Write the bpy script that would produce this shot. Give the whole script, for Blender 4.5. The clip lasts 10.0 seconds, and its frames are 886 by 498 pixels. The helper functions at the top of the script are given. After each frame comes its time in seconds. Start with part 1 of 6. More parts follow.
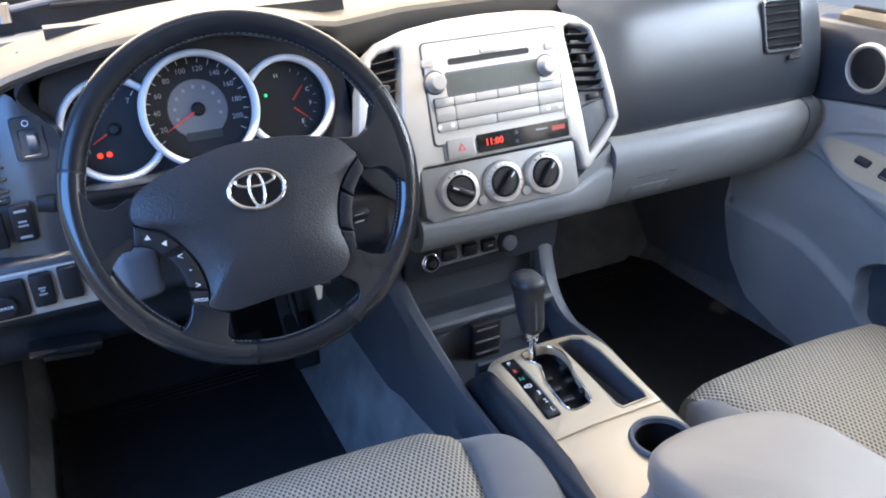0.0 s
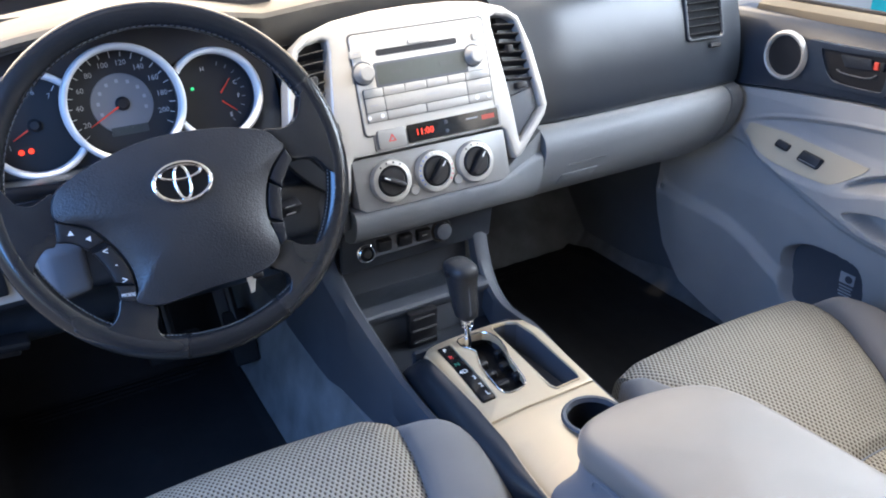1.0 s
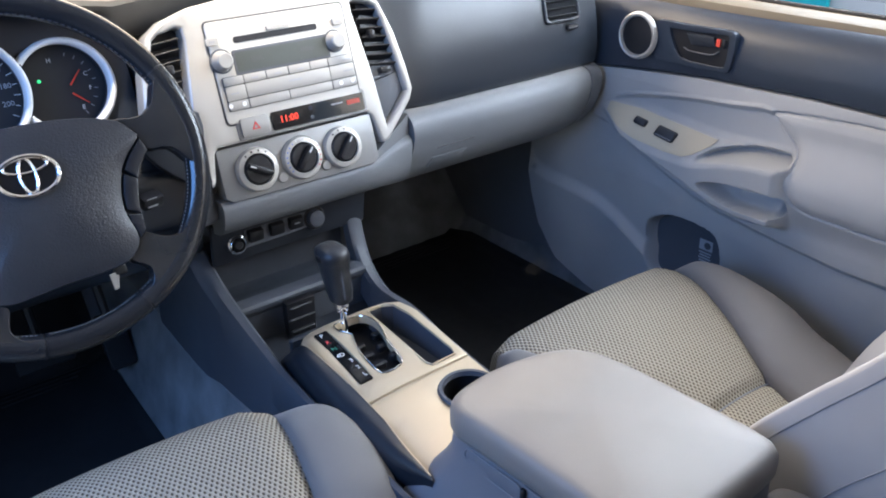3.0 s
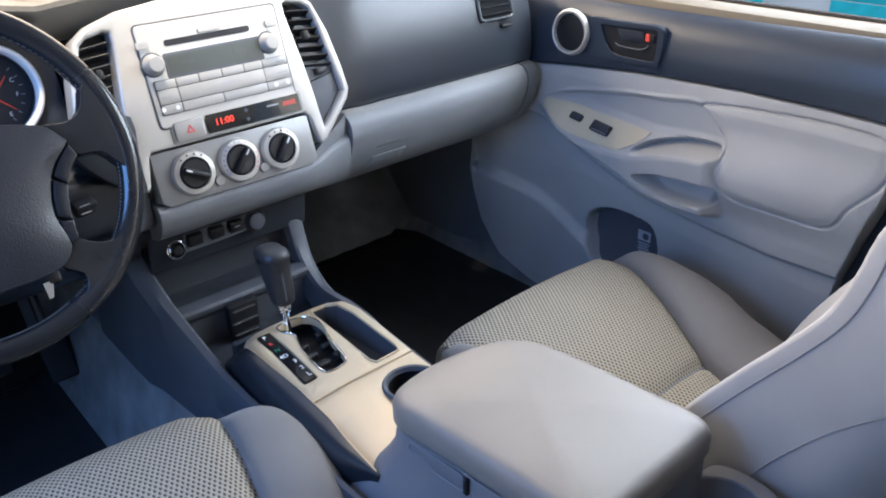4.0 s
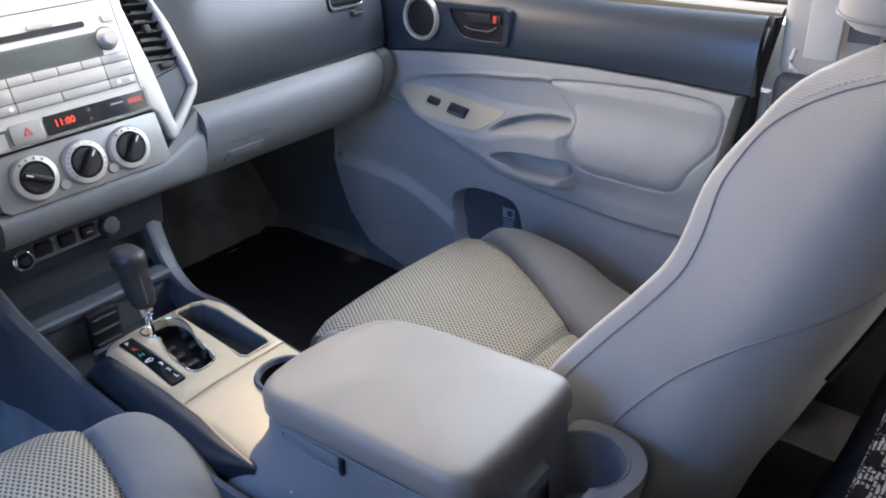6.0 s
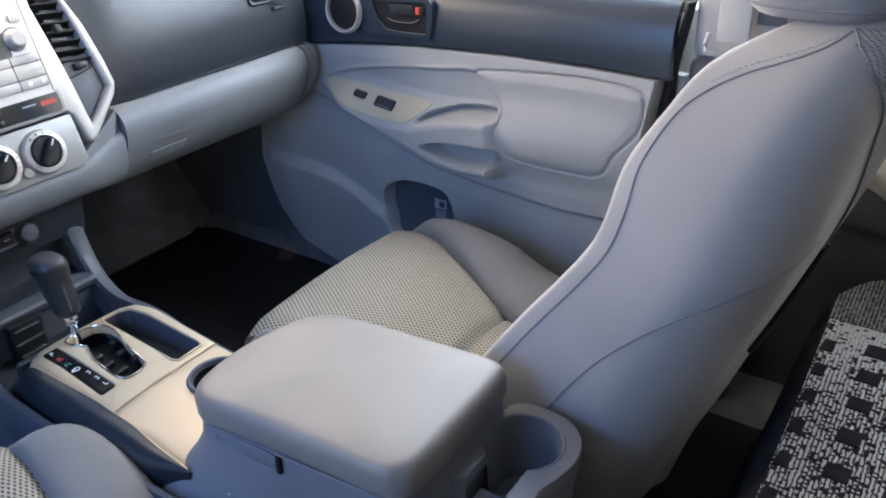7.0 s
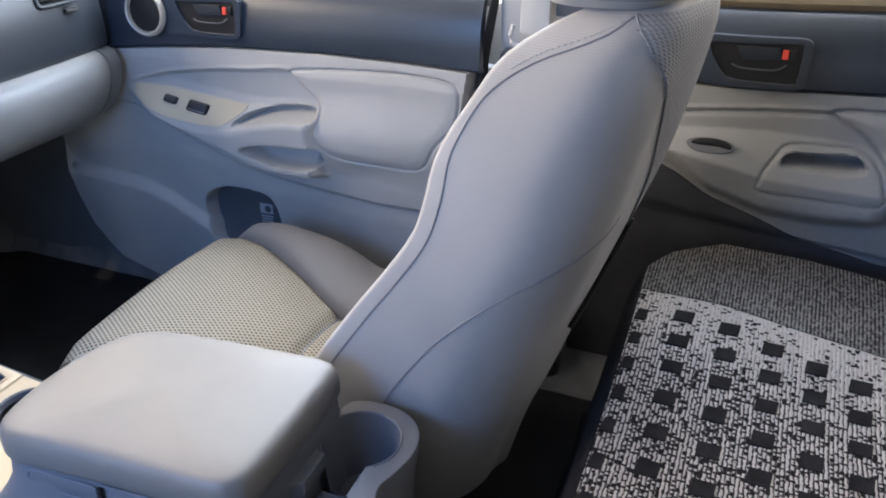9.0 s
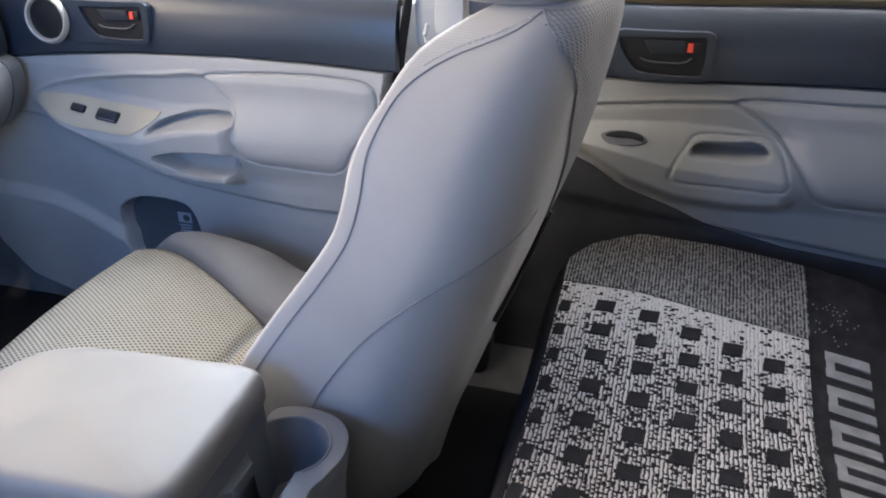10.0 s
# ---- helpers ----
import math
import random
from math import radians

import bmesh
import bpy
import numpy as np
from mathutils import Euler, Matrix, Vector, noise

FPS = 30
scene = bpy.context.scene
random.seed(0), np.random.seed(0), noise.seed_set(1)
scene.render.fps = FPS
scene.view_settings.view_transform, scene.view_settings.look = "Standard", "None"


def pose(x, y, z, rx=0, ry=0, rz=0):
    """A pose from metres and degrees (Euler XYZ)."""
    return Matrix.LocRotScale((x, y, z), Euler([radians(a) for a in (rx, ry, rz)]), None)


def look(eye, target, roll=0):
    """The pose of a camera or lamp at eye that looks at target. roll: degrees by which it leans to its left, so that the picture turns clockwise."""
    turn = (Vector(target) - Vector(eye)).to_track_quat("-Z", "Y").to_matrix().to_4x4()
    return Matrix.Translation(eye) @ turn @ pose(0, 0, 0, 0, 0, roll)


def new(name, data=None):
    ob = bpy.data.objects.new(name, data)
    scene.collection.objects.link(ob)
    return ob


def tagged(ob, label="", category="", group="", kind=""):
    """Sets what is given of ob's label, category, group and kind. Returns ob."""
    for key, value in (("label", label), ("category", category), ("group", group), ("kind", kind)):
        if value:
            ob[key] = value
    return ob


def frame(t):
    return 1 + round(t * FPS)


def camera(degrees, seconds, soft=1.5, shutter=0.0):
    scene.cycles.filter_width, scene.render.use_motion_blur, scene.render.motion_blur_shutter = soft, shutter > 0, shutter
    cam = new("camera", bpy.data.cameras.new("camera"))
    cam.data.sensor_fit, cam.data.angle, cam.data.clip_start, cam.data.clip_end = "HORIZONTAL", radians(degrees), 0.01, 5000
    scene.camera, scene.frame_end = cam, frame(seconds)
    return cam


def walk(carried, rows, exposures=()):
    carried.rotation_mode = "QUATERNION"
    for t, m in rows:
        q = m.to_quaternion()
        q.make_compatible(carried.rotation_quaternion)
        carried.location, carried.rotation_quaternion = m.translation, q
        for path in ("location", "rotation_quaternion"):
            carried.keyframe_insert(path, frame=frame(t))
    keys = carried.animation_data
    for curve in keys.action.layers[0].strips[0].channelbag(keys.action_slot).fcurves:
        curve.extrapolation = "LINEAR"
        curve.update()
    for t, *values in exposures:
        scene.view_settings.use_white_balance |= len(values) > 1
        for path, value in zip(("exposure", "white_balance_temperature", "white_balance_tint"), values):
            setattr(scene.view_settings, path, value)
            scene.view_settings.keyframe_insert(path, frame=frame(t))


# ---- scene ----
cam = camera(57.5, 10.0, 1.9)
PATH = [
    (0, (-0.546, -0.364, 1.242), (0.208, 1.261, 0.352), -2.1),
    (0.5, (-0.537, -0.375, 1.24), (0.27, 1.221, 0.345), -2.0),
    (1, (-0.533, -0.387, 1.237), (0.33, 1.176, 0.335), -1.9),
    (1.5, (-0.532, -0.397, 1.234), (0.386, 1.128, 0.321), -1.8),
    (2, (-0.524, -0.405, 1.232), (0.446, 1.078, 0.306), -1.6),
    (2.5, (-0.517, -0.413, 1.228), (0.504, 1.037, 0.304), -1.4),
    (4, (-0.507, -0.444, 1.223), (0.654, 0.901, 0.306), -1.6),
    (4.5, (-0.505, -0.453, 1.219), (0.703, 0.85, 0.301), -1.7),
    (5, (-0.503, -0.461, 1.218), (0.756, 0.789, 0.293), -1.7),
    (5.5, (-0.502, -0.469, 1.213), (0.808, 0.725, 0.287), -1.7),
    (7, (-0.496, -0.486, 1.21), (0.943, 0.524, 0.256), -2.1),
    (7.5, (-0.495, -0.491, 1.208), (0.988, 0.454, 0.256), -2.0),
    (8, (-0.495, -0.493, 1.206), (1.036, 0.373, 0.254), -1.7),
    (8.5, (-0.49, -0.498, 1.203), (1.09, 0.267, 0.245), -1.1),
    (9, (-0.485, -0.503, 1.202), (1.139, 0.163, 0.243), -0.5),
    (9.5, (-0.488, -0.504, 1.199), (1.172, 0.08, 0.248), -0.2),
    (10, (-0.485, -0.511, 1.197), (1.201, -0.01, 0.244), -0.2),
]
walk(cam, [(t, look(eye, target, roll)) for t, eye, target, roll in PATH], [(0, 2.05, 6050, 11), (2, 1.98, 6050, 11), (4.5, 1.85, 6050, 11), (7.5, 1.85, 6050, 11), (9.2, 2.12, 6050, 11), (10, 2.15, 6050, 11)])

# ---- light: sky, sun and the daylight that fills the window openings ----
world = bpy.data.worlds.new("sky")
scene.world = world
world.use_nodes = True
wn = world.node_tree.nodes
sky = wn.new("ShaderNodeTexSky")
sky.sky_type, sky.sun_disc = "NISHITA", False
sky.sun_elevation, sky.sun_rotation = radians(79.7), radians(188)
world.node_tree.links.new(sky.outputs[0], wn["Background"].inputs[0])
wn["Background"].inputs[1].default_value = 0.066


def lamp(name, kind, m, energy, colour, sx=1.0, sy=1.0):
    d = bpy.data.lights.new(name, kind)
    d.energy, d.color = energy, colour
    if kind == "AREA":
        d.shape, d.size, d.size_y = "RECTANGLE", sx, sy
    else:
        d.angle = radians(4)
    ob = new(name, d)
    ob.matrix_world = m
    return ob


lamp("sun", "SUN", look((0.10, -0.72, 4.0), (0, 0, 0)), 2.8, (1.0, 0.86, 0.66))
lamp("windscreen_daylight", "AREA", look((0.10, 1.42, 1.46), (0.03, 0.35, 0.86)), 12.5, (1.0, 0.78, 0.52), 2.3, 0.72)
lamp("right_window_daylight", "AREA", look((0.96, 0.10, 1.31), (0.0, 0.10, 0.98)), 4.2, (0.84, 0.92, 1.0), 0.85, 0.40)
lamp("right_rear_window_daylight", "AREA", look((0.96, -0.72, 1.30), (0.0, -0.72, 1.0)), 1.2, (1.0, 0.90, 0.76), 0.7, 0.36)
lamp("door_opening_daylight", "AREA", look((-1.02, 0.06, 1.30), (0.2, 0.35, 0.80)), 3.4, (0.17, 0.42, 1.0), 0.8, 0.5)


# ---- materials ----
def ramp(nt, fac, stops):
    r = nt.nodes.new("ShaderNodeValToRGB")
    el = r.color_ramp.elements
    el[0].position, el[0].color = stops[0][0], (*stops[0][1], 1)
    el[1].position, el[1].color = stops[-1][0], (*stops[-1][1], 1)
    for p, c in stops[1:-1]:
        e = el.new(p)
        e.color = (*c, 1)
    nt.links.new(fac, r.inputs[0])
    return r.outputs[0]


def maths(nt, op, a, b=None):
    n = nt.nodes.new("ShaderNodeMath")
    n.operation = op
    for i, v in enumerate((a, b)):
        if v is None:
            continue
        if isinstance(v, (int, float)):
            n.inputs[i].default_value = v
        else:
            nt.links.new(v, n.inputs[i])
    return n.outputs[0]


def noise_out(nt, scale, detail=3.0, coord="Object"):
    tc = nt.nodes.new("ShaderNodeTexCoord")
    n = nt.nodes.new("ShaderNodeTexNoise")
    n.inputs["Scale"].default_value, n.inputs["Detail"].default_value = scale, detail
    nt.links.new(tc.outputs[coord], n.inputs["Vector"])
    return n.outputs[0]


def mat(name, colour, rough=0.5, metal=0.0, grain=0.0, gscale=900.0, vary=0.12, vscale=9.0, spec=0.5, coat=0.0, rvary=0.1):
    """A surface with large stains, a fine grain in its relief and uneven gloss."""
    m = bpy.data.materials.new(name)
    m.use_nodes = True
    nt = m.node_tree
    b = nt.nodes["Principled BSDF"]
    b.inputs["Metallic"].default_value = metal
    b.inputs["Specular IOR Level"].default_value = spec
    b.inputs["Coat Weight"].default_value, b.inputs["Coat Roughness"].default_value = coat, 0.32 if coat < 0.5 else 0.03
    big = noise_out(nt, vscale, 4.0)
    lo = tuple(c * (1 - vary) for c in colour)
    hi = tuple(min(1.0, c * (1 + vary)) for c in colour)
    nt.links.new(ramp(nt, big, [(0.3, lo), (0.7, hi)]), b.inputs["Base Color"])
    r = noise_out(nt, vscale * 5, 3.0)
    nt.links.new(maths(nt, "ADD", maths(nt, "MULTIPLY", r, rvary), rough - rvary / 2), b.inputs["Roughness"])
    if grain:
        bump = nt.nodes.new("ShaderNodeBump")
        bump.inputs["Strength"].default_value, bump.inputs["Distance"].default_value = grain, 0.0006
        nt.links.new(noise_out(nt, gscale, 2.0), bump.inputs["Height"])
        nt.links.new(bump.outputs[0], b.inputs["Normal"])
    return m


def glow(name, colour, strength):
    m = mat(name, colour, 0.4)
    b = m.node_tree.nodes["Principled BSDF"]
    b.inputs["Emission Color"].default_value, b.inputs["Emission Strength"].default_value = (*colour, 1), strength
    return m


def mesh_cloth(name, thread, hole, pitch):
    """Spacer knit: staggered rows of small holes, laid out in metres of the cloth."""
    m = bpy.data.materials.new(name)
    m.use_nodes = True
    nt = m.node_tree
    b = nt.nodes["Principled BSDF"]
    uv = nt.nodes.new("ShaderNodeUVMap")
    sep = nt.nodes.new("ShaderNodeSeparateXYZ")
    nt.links.new(uv.outputs[0], sep.inputs[0])
    k = 2 * math.pi / pitch
    sx = maths(nt, "SINE", maths(nt, "MULTIPLY", sep.outputs[0], k))
    sy = maths(nt, "SINE", maths(nt, "MULTIPLY", sep.outputs[1], k * 0.62))
    wob = maths(nt, "MULTIPLY", maths(nt, "SUBTRACT", noise_out(nt, 500.0), 0.5), 0.5)
    h = maths(nt, "ADD", maths(nt, "MULTIPLY", sx, sy), wob)
    col = ramp(nt, h, [(0.0, thread), (0.28, tuple(c * 0.8 for c in thread)), (0.5, hole), (1.0, hole)])
    nt.links.new(col, b.inputs["Base Color"])
    b.inputs["Roughness"].default_value, b.inputs["Specular IOR Level"].default_value = 0.92, 0.2
    bump = nt.nodes.new("ShaderNodeBump")
    bump.inputs["Strength"].default_value, bump.inputs["Distance"].default_value = 0.6, 0.0012
    bump.invert = True
    nt.links.new(h, bump.inputs["Height"])
    nt.links.new(bump.outputs[0], b.inputs["Normal"])
    return m


def cloth(name, colour, pitch=0.0022, vary=0.08):
    """Fine woven cloth with thin cross ribs."""
    m = mat(name, colour, 0.9, 0.0, 0, 900, vary, 6.0, 0.25)
    nt = m.node_tree
    b = nt.nodes["Principled BSDF"]
    uv = nt.nodes.new("ShaderNodeUVMap")
    sep = nt.nodes.new("ShaderNodeSeparateXYZ")
    nt.links.new(uv.outputs[0], sep.inputs[0])
    k = 2 * math.pi / pitch
    h = maths(nt, "ADD", maths(nt, "SINE", maths(nt, "MULTIPLY", sep.outputs[1], k)), maths(nt, "MULTIPLY", noise_out(nt, 900.0), 4.5))
    bump = nt.nodes.new("ShaderNodeBump")
    bump.inputs["Strength"].default_value, bump.inputs["Distance"].default_value = 0.16, 0.0005
    nt.links.new(h, bump.inputs["Height"])
    nt.links.new(bump.outputs[0], b.inputs["Normal"])
    b.inputs["Sheen Weight"].default_value = 0.15
    return m


def rug_field(name):
    """Looped yarn in ribs: pale loops, dark flecks that thicken away from the band, dark furrows that open between the ribs."""
    m = bpy.data.materials.new(name)
    m.use_nodes = True
    nt = m.node_tree
    b = nt.nodes["Principled BSDF"]
    tc = nt.nodes.new("ShaderNodeTexCoord")
    sep = nt.nodes.new("ShaderNodeSeparateXYZ")
    nt.links.new(tc.outputs["Object"], sep.inputs[0])
    sway = maths(nt, "MULTIPLY", maths(nt, "SUBTRACT", noise_out(nt, 160.0, 2.0), 0.5), 0.0050)
    along = maths(nt, "ADD", sep.outputs[0], maths(nt, "MULTIPLY", maths(nt, "SUBTRACT", noise_out(nt, 330.0, 2.0), 0.5), 0.0026))
    across = maths(nt, "ADD", sep.outputs[1], sway)
    rib = maths(nt, "SINE", maths(nt, "MULTIPLY", across, 2 * math.pi / 0.0050))
    cells = nt.nodes.new("ShaderNodeTexWhiteNoise")
    cells.noise_dimensions = "2D"
    comb = nt.nodes.new("ShaderNodeCombineXYZ")
    nt.links.new(maths(nt, "FLOOR", maths(nt, "DIVIDE", along, 0.0032)), comb.inputs[0])
    nt.links.new(maths(nt, "FLOOR", maths(nt, "DIVIDE", across, 0.0050)), comb.inputs[1])
    nt.links.new(comb.outputs[0], cells.inputs[0])
    away = maths(nt, "SUBTRACT", 0.55, sep.outputs[0])
    away = maths(nt, "ADD", away, maths(nt, "MULTIPLY", maths(nt, "ADD", sep.outputs[1], 0.40), 0.22))
    share = maths(nt, "MINIMUM", maths(nt, "ADD", maths(nt, "MULTIPLY", away, 1.5), 0.08), 0.34)
    speck = maths(nt, "ADD", cells.outputs[0], maths(nt, "MULTIPLY", maths(nt, "SUBTRACT", noise_out(nt, 45.0), 0.5), 0.7))
    dark = maths(nt, "LESS_THAN", speck, share)
    furrow = maths(nt, "ADD", rib, maths(nt, "MULTIPLY", maths(nt, "SUBTRACT", noise_out(nt, 200.0), 0.5), 1.9))
    open_rib = maths(nt, "GREATER_THAN", furrow, maths(nt, "SUBTRACT", 1.42, maths(nt, "MULTIPLY", share, 3.0)))
    pick = maths(nt, "MAXIMUM", dark, maths(nt, "MULTIPLY", open_rib, 0.85))
    pick = maths(nt, "ADD", maths(nt, "MULTIPLY", pick, 0.80), maths(nt, "MULTIPLY", noise_out(nt, 520.0), 0.30))
    nt.links.new(ramp(nt, pick, [(0.05, (0.68, 0.64, 0.61)), (0.32, (0.46, 0.43, 0.41)), (0.75, (0.045, 0.040, 0.040)), (1.0, (0.022, 0.020, 0.022))]), b.inputs["Base Color"])
    b.inputs["Roughness"].default_value, b.inputs["Specular IOR Level"].default_value = 0.95, 0.1
    bump = nt.nodes.new("ShaderNodeBump")
    bump.inputs["Strength"].default_value, bump.inputs["Distance"].default_value = 0.7, 0.002
    nt.links.new(maths(nt, "SUBTRACT", maths(nt, "MULTIPLY", noise_out(nt, 420.0), 1.6), rib), bump.inputs["Height"])
    nt.links.new(bump.outputs[0], b.inputs["Normal"])
    return m


def rug_band(name):
    m = mat(name, (0.12, 0.115, 0.11), 0.95, 0, 0, 400, 0.1, 10, 0.1)
    nt = m.node_tree
    b = nt.nodes["Principled BSDF"]
    tc = nt.nodes.new("ShaderNodeTexCoord")
    sep = nt.nodes.new("ShaderNodeSeparateXYZ")
    nt.links.new(tc.outputs["Object"], sep.inputs[0])
    rib = maths(nt, "SINE", maths(nt, "MULTIPLY", sep.outputs[1], 2 * math.pi / 0.0048))
    cells = nt.nodes.new("ShaderNodeTexWhiteNoise")
    cells.noise_dimensions = "2D"
    comb = nt.nodes.new("ShaderNodeCombineXYZ")
    nt.links.new(maths(nt, "FLOOR", maths(nt, "DIVIDE", sep.outputs[0], 0.0042)), comb.inputs[0])
    nt.links.new(maths(nt, "FLOOR", maths(nt, "DIVIDE", sep.outputs[1], 0.0024)), comb.inputs[1])
    nt.links.new(comb.outputs[0], cells.inputs[0])
    f = maths(nt, "ADD", maths(nt, "MULTIPLY", rib, 0.30), maths(nt, "ADD", maths(nt, "MULTIPLY", cells.outputs[0], 0.6), maths(nt, "MULTIPLY", noise_out(nt, 380.0), 0.4)))
    nt.links.new(ramp(nt, f, [(0.25, (0.03, 0.03, 0.032)), (0.75, (0.27, 0.26, 0.25))]), b.inputs["Base Color"])
    bump = nt.nodes.new("ShaderNodeBump")
    bump.inputs["Strength"].default_value, bump.inputs["Distance"].default_value = 0.8, 0.002
    nt.links.new(f, bump.inputs["Height"])
    nt.links.new(bump.outputs[0], b.inputs["Normal"])
    return m


DARK = mat("charcoal_vinyl", (0.014, 0.018, 0.025), 0.31, 0, 0, 1100, 0.10, 7, 0.8, 0.0, 0.0)
# charcoal vinyl lightened to tan: the sun on the dash top is in the colour
TOPPAD = mat("sunlit_dash_vinyl", (0.075, 0.068, 0.058), 0.55, 0, 0.3, 900, 0.08, 6, 0.3, 0.0, 0.03)
HANDLE = mat("satin_charcoal_plastic", (0.020, 0.025, 0.034), 0.42, 0, 0, 900, 0.08, 9, 0.4, 0.0, 0.0)
DARK_DOOR = mat("charcoal_door_vinyl", (0.018, 0.026, 0.041), 0.30, 0, 0.08, 900, 0.10, 7, 0.7, 0.0, 0.02)
GREY = mat("light_grey_plastic", (0.155, 0.162, 0.172), 0.5, 0, 0.45, 800, 0.06, 6, 0.4)
DOORGREY = mat("grey_door_plastic", (0.32, 0.325, 0.325), 0.55, 0, 0.4, 900, 0.08, 5, 0.4)
MID = mat("slate_grey_plastic", (0.066, 0.072, 0.086), 0.5, 0, 0.45, 800, 0.08, 6, 0.4)
MID2 = mat("grey_console_plastic", (0.155, 0.160, 0.178), 0.5, 0, 0.45, 800, 0.08, 6, 0.4)
# darkened copy of the slate plastic: shade under the dash is in the colour
BINWALL = mat("shaded_slate_plastic", (0.022, 0.026, 0.034), 0.55, 0, 0.45, 800, 0.08, 6, 0.35)
BINGAP = mat("dark_gap_plastic", (0.05, 0.05, 0.052), 0.5, 0, 0.2, 900, 0.08, 6, 0.4)
BLACK = mat("black_plastic", (0.012, 0.012, 0.014), 0.45, 0, 0.2, 900, 0.1, 9, 0.35)
VENTBLACK = mat("matt_black_plastic", (0.008, 0.009, 0.011), 0.6, 0, 0, 900, 0.1, 9, 0.06)
GLOSS = mat("gloss_black_window", (0.008, 0.008, 0.009), 0.08, 0, 0, 900, 0.1, 9)
SILVER = mat("silver_paint", (0.46, 0.44, 0.405), 0.42, 0.40, 0.06, 1500, 0.04, 8)
CHAMP = mat("champagne_silver_paint", (0.58, 0.47, 0.32), 0.36, 0.4, 0.05, 1500, 0.04, 8)
HVACGREY = mat("satin_grey_paint", (0.27, 0.268, 0.262), 0.4, 0.35, 0.05, 1500, 0.05, 8)
BUTTON = mat("grey_button_paint", (0.34, 0.328, 0.305), 0.42, 0.25, 0.05, 1500, 0.05, 8)
DIALRING = mat("satin_dial_ring", (0.66, 0.66, 0.66), 0.45, 0.15, 0.03, 1500, 0.04, 8)
CHROME = mat("chrome", (0.85, 0.85, 0.86), 0.08, 1.0, 0, 900, 0.02, 8)
LEATHER = mat("black_leather", (0.027, 0.028, 0.031), 0.35, 0, 1.0, 430, 0.2, 9, 0.45)
RIMTOP = mat("rim_leather", (0.014, 0.015, 0.017), 0.22, 0, 0.15, 520, 0.10, 9, 0.35, 0, 0.06)
RIMGLOSS = mat("worn_smooth_leather", (0.016, 0.017, 0.019), 0.14, 0, 0.06, 500, 0.10, 9, 0.6, 0, 0.06)
KNIT = mesh_cloth("spacer_knit", (0.330, 0.292, 0.232), (0.070, 0.055, 0.036), 0.0068)
KNIT_BACK = mesh_cloth("spacer_knit_back", (0.34, 0.34, 0.345), (0.20, 0.20, 0.21), 0.0060)
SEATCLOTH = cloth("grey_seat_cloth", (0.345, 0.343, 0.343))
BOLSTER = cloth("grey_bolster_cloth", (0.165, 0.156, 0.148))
ARMPLATE = mat("beige_grey_plastic", (0.40, 0.365, 0.285), 0.5, 0, 0.4, 900, 0.06, 6, 0.4)
ARMVINYL = mat("grey_armrest_vinyl", (0.215, 0.198, 0.180), 0.40, 0, 0.35, 1000, 0.07, 7, 0.5)
SEAM = mat("grey_seam_thread", (0.20, 0.205, 0.22), 0.8)
THREAD = mat("light_top_stitch", (0.46, 0.45, 0.45), 0.8)
# dark colour for the shaded foot of the rear door
LOWTRIM = mat("shaded_door_trim", (0.075, 0.078, 0.090), 0.95, 0, 0.8, 350, 0.15, 14, 0.1)
STITCH = mat("pale_stitch_thread", (0.17, 0.17, 0.17), 0.8)
BENCHCLOTH = cloth("dark_bench_cloth", (0.06, 0.06, 0.065))
LEDGE = mat("tan_ledge_plastic", (0.13, 0.105, 0.070), 0.5, 0, 0.3, 900, 0.05, 6, 0.4)
KICK = mat("grey_kick_plastic", (0.15, 0.155, 0.165), 0.55, 0, 0.4, 800, 0.08, 6, 0.4)
CARPET = mat("grey_carpet", (0.19, 0.195, 0.20), 0.97, 0, 1.0, 350, 0.25, 14, 0.1)
RUBBER = mat("black_rubber", (0.012, 0.012, 0.014), 0.8, 0, 0.3, 500, 0.2, 12, 0.4)
WHITE = mat("white_print", (0.75, 0.75, 0.75), 0.5)
DIALPRINT = mat("dial_print", (0.42, 0.42, 0.43), 0.5)
FAINT = mat("grey_print", (0.30, 0.30, 0.31), 0.5)
DIALFACE = mat("dial_face", (0.016, 0.017, 0.02), 0.5)
DIALGREY = mat("dial_centre_grey", (0.17, 0.17, 0.178), 0.45)
REDLIT = glow("lit_red_digits", (1.0, 0.05, 0.02), 0.42)
NEEDLE = mat("red_needle_paint", (0.75, 0.045, 0.02), 0.5)
REDDIM = glow("dim_red_print", (0.40, 0.05, 0.03), 0.03)
GREENLIT = glow("lit_green_lamp", (0.08, 0.9, 0.3), 0.2)
GREENPRINT = mat("green_print", (0.03, 0.22, 0.14), 0.5)
REDMARK = mat("red_lock_mark", (0.70, 0.07, 0.04), 0.5)
BLUEMARK = mat("blue_print", (0.06, 0.16, 0.55), 0.5)
REDPRINT = mat("red_print", (0.65, 0.05, 0.05), 0.5)
LCD = mat("green_grey_display", (0.050, 0.058, 0.055), 0.3)
LCDINK = mat("display_segment", (0.055, 0.06, 0.06), 0.3)
LABEL = mat("pale_label_print", (0.30, 0.31, 0.33), 0.6)
RUGFIELD = rug_field("speckled_loop_pile")
RUGBAND = rug_band("ribbed_loop_band")
RUGDARK = mat("black_loop_pile", (0.022, 0.021, 0.023), 0.95, 0, 1.0, 300, 0.3, 40, 0.1)
RUGTEXT = mat("pale_loop_pile", (0.21, 0.205, 0.205), 0.95, 0, 1.0, 300, 0.2, 40, 0.1)
HEADLINER = mat("grey_headliner", (0.5, 0.49, 0.47), 0.95, 0, 0.6, 500, 0.05, 5, 0.1)
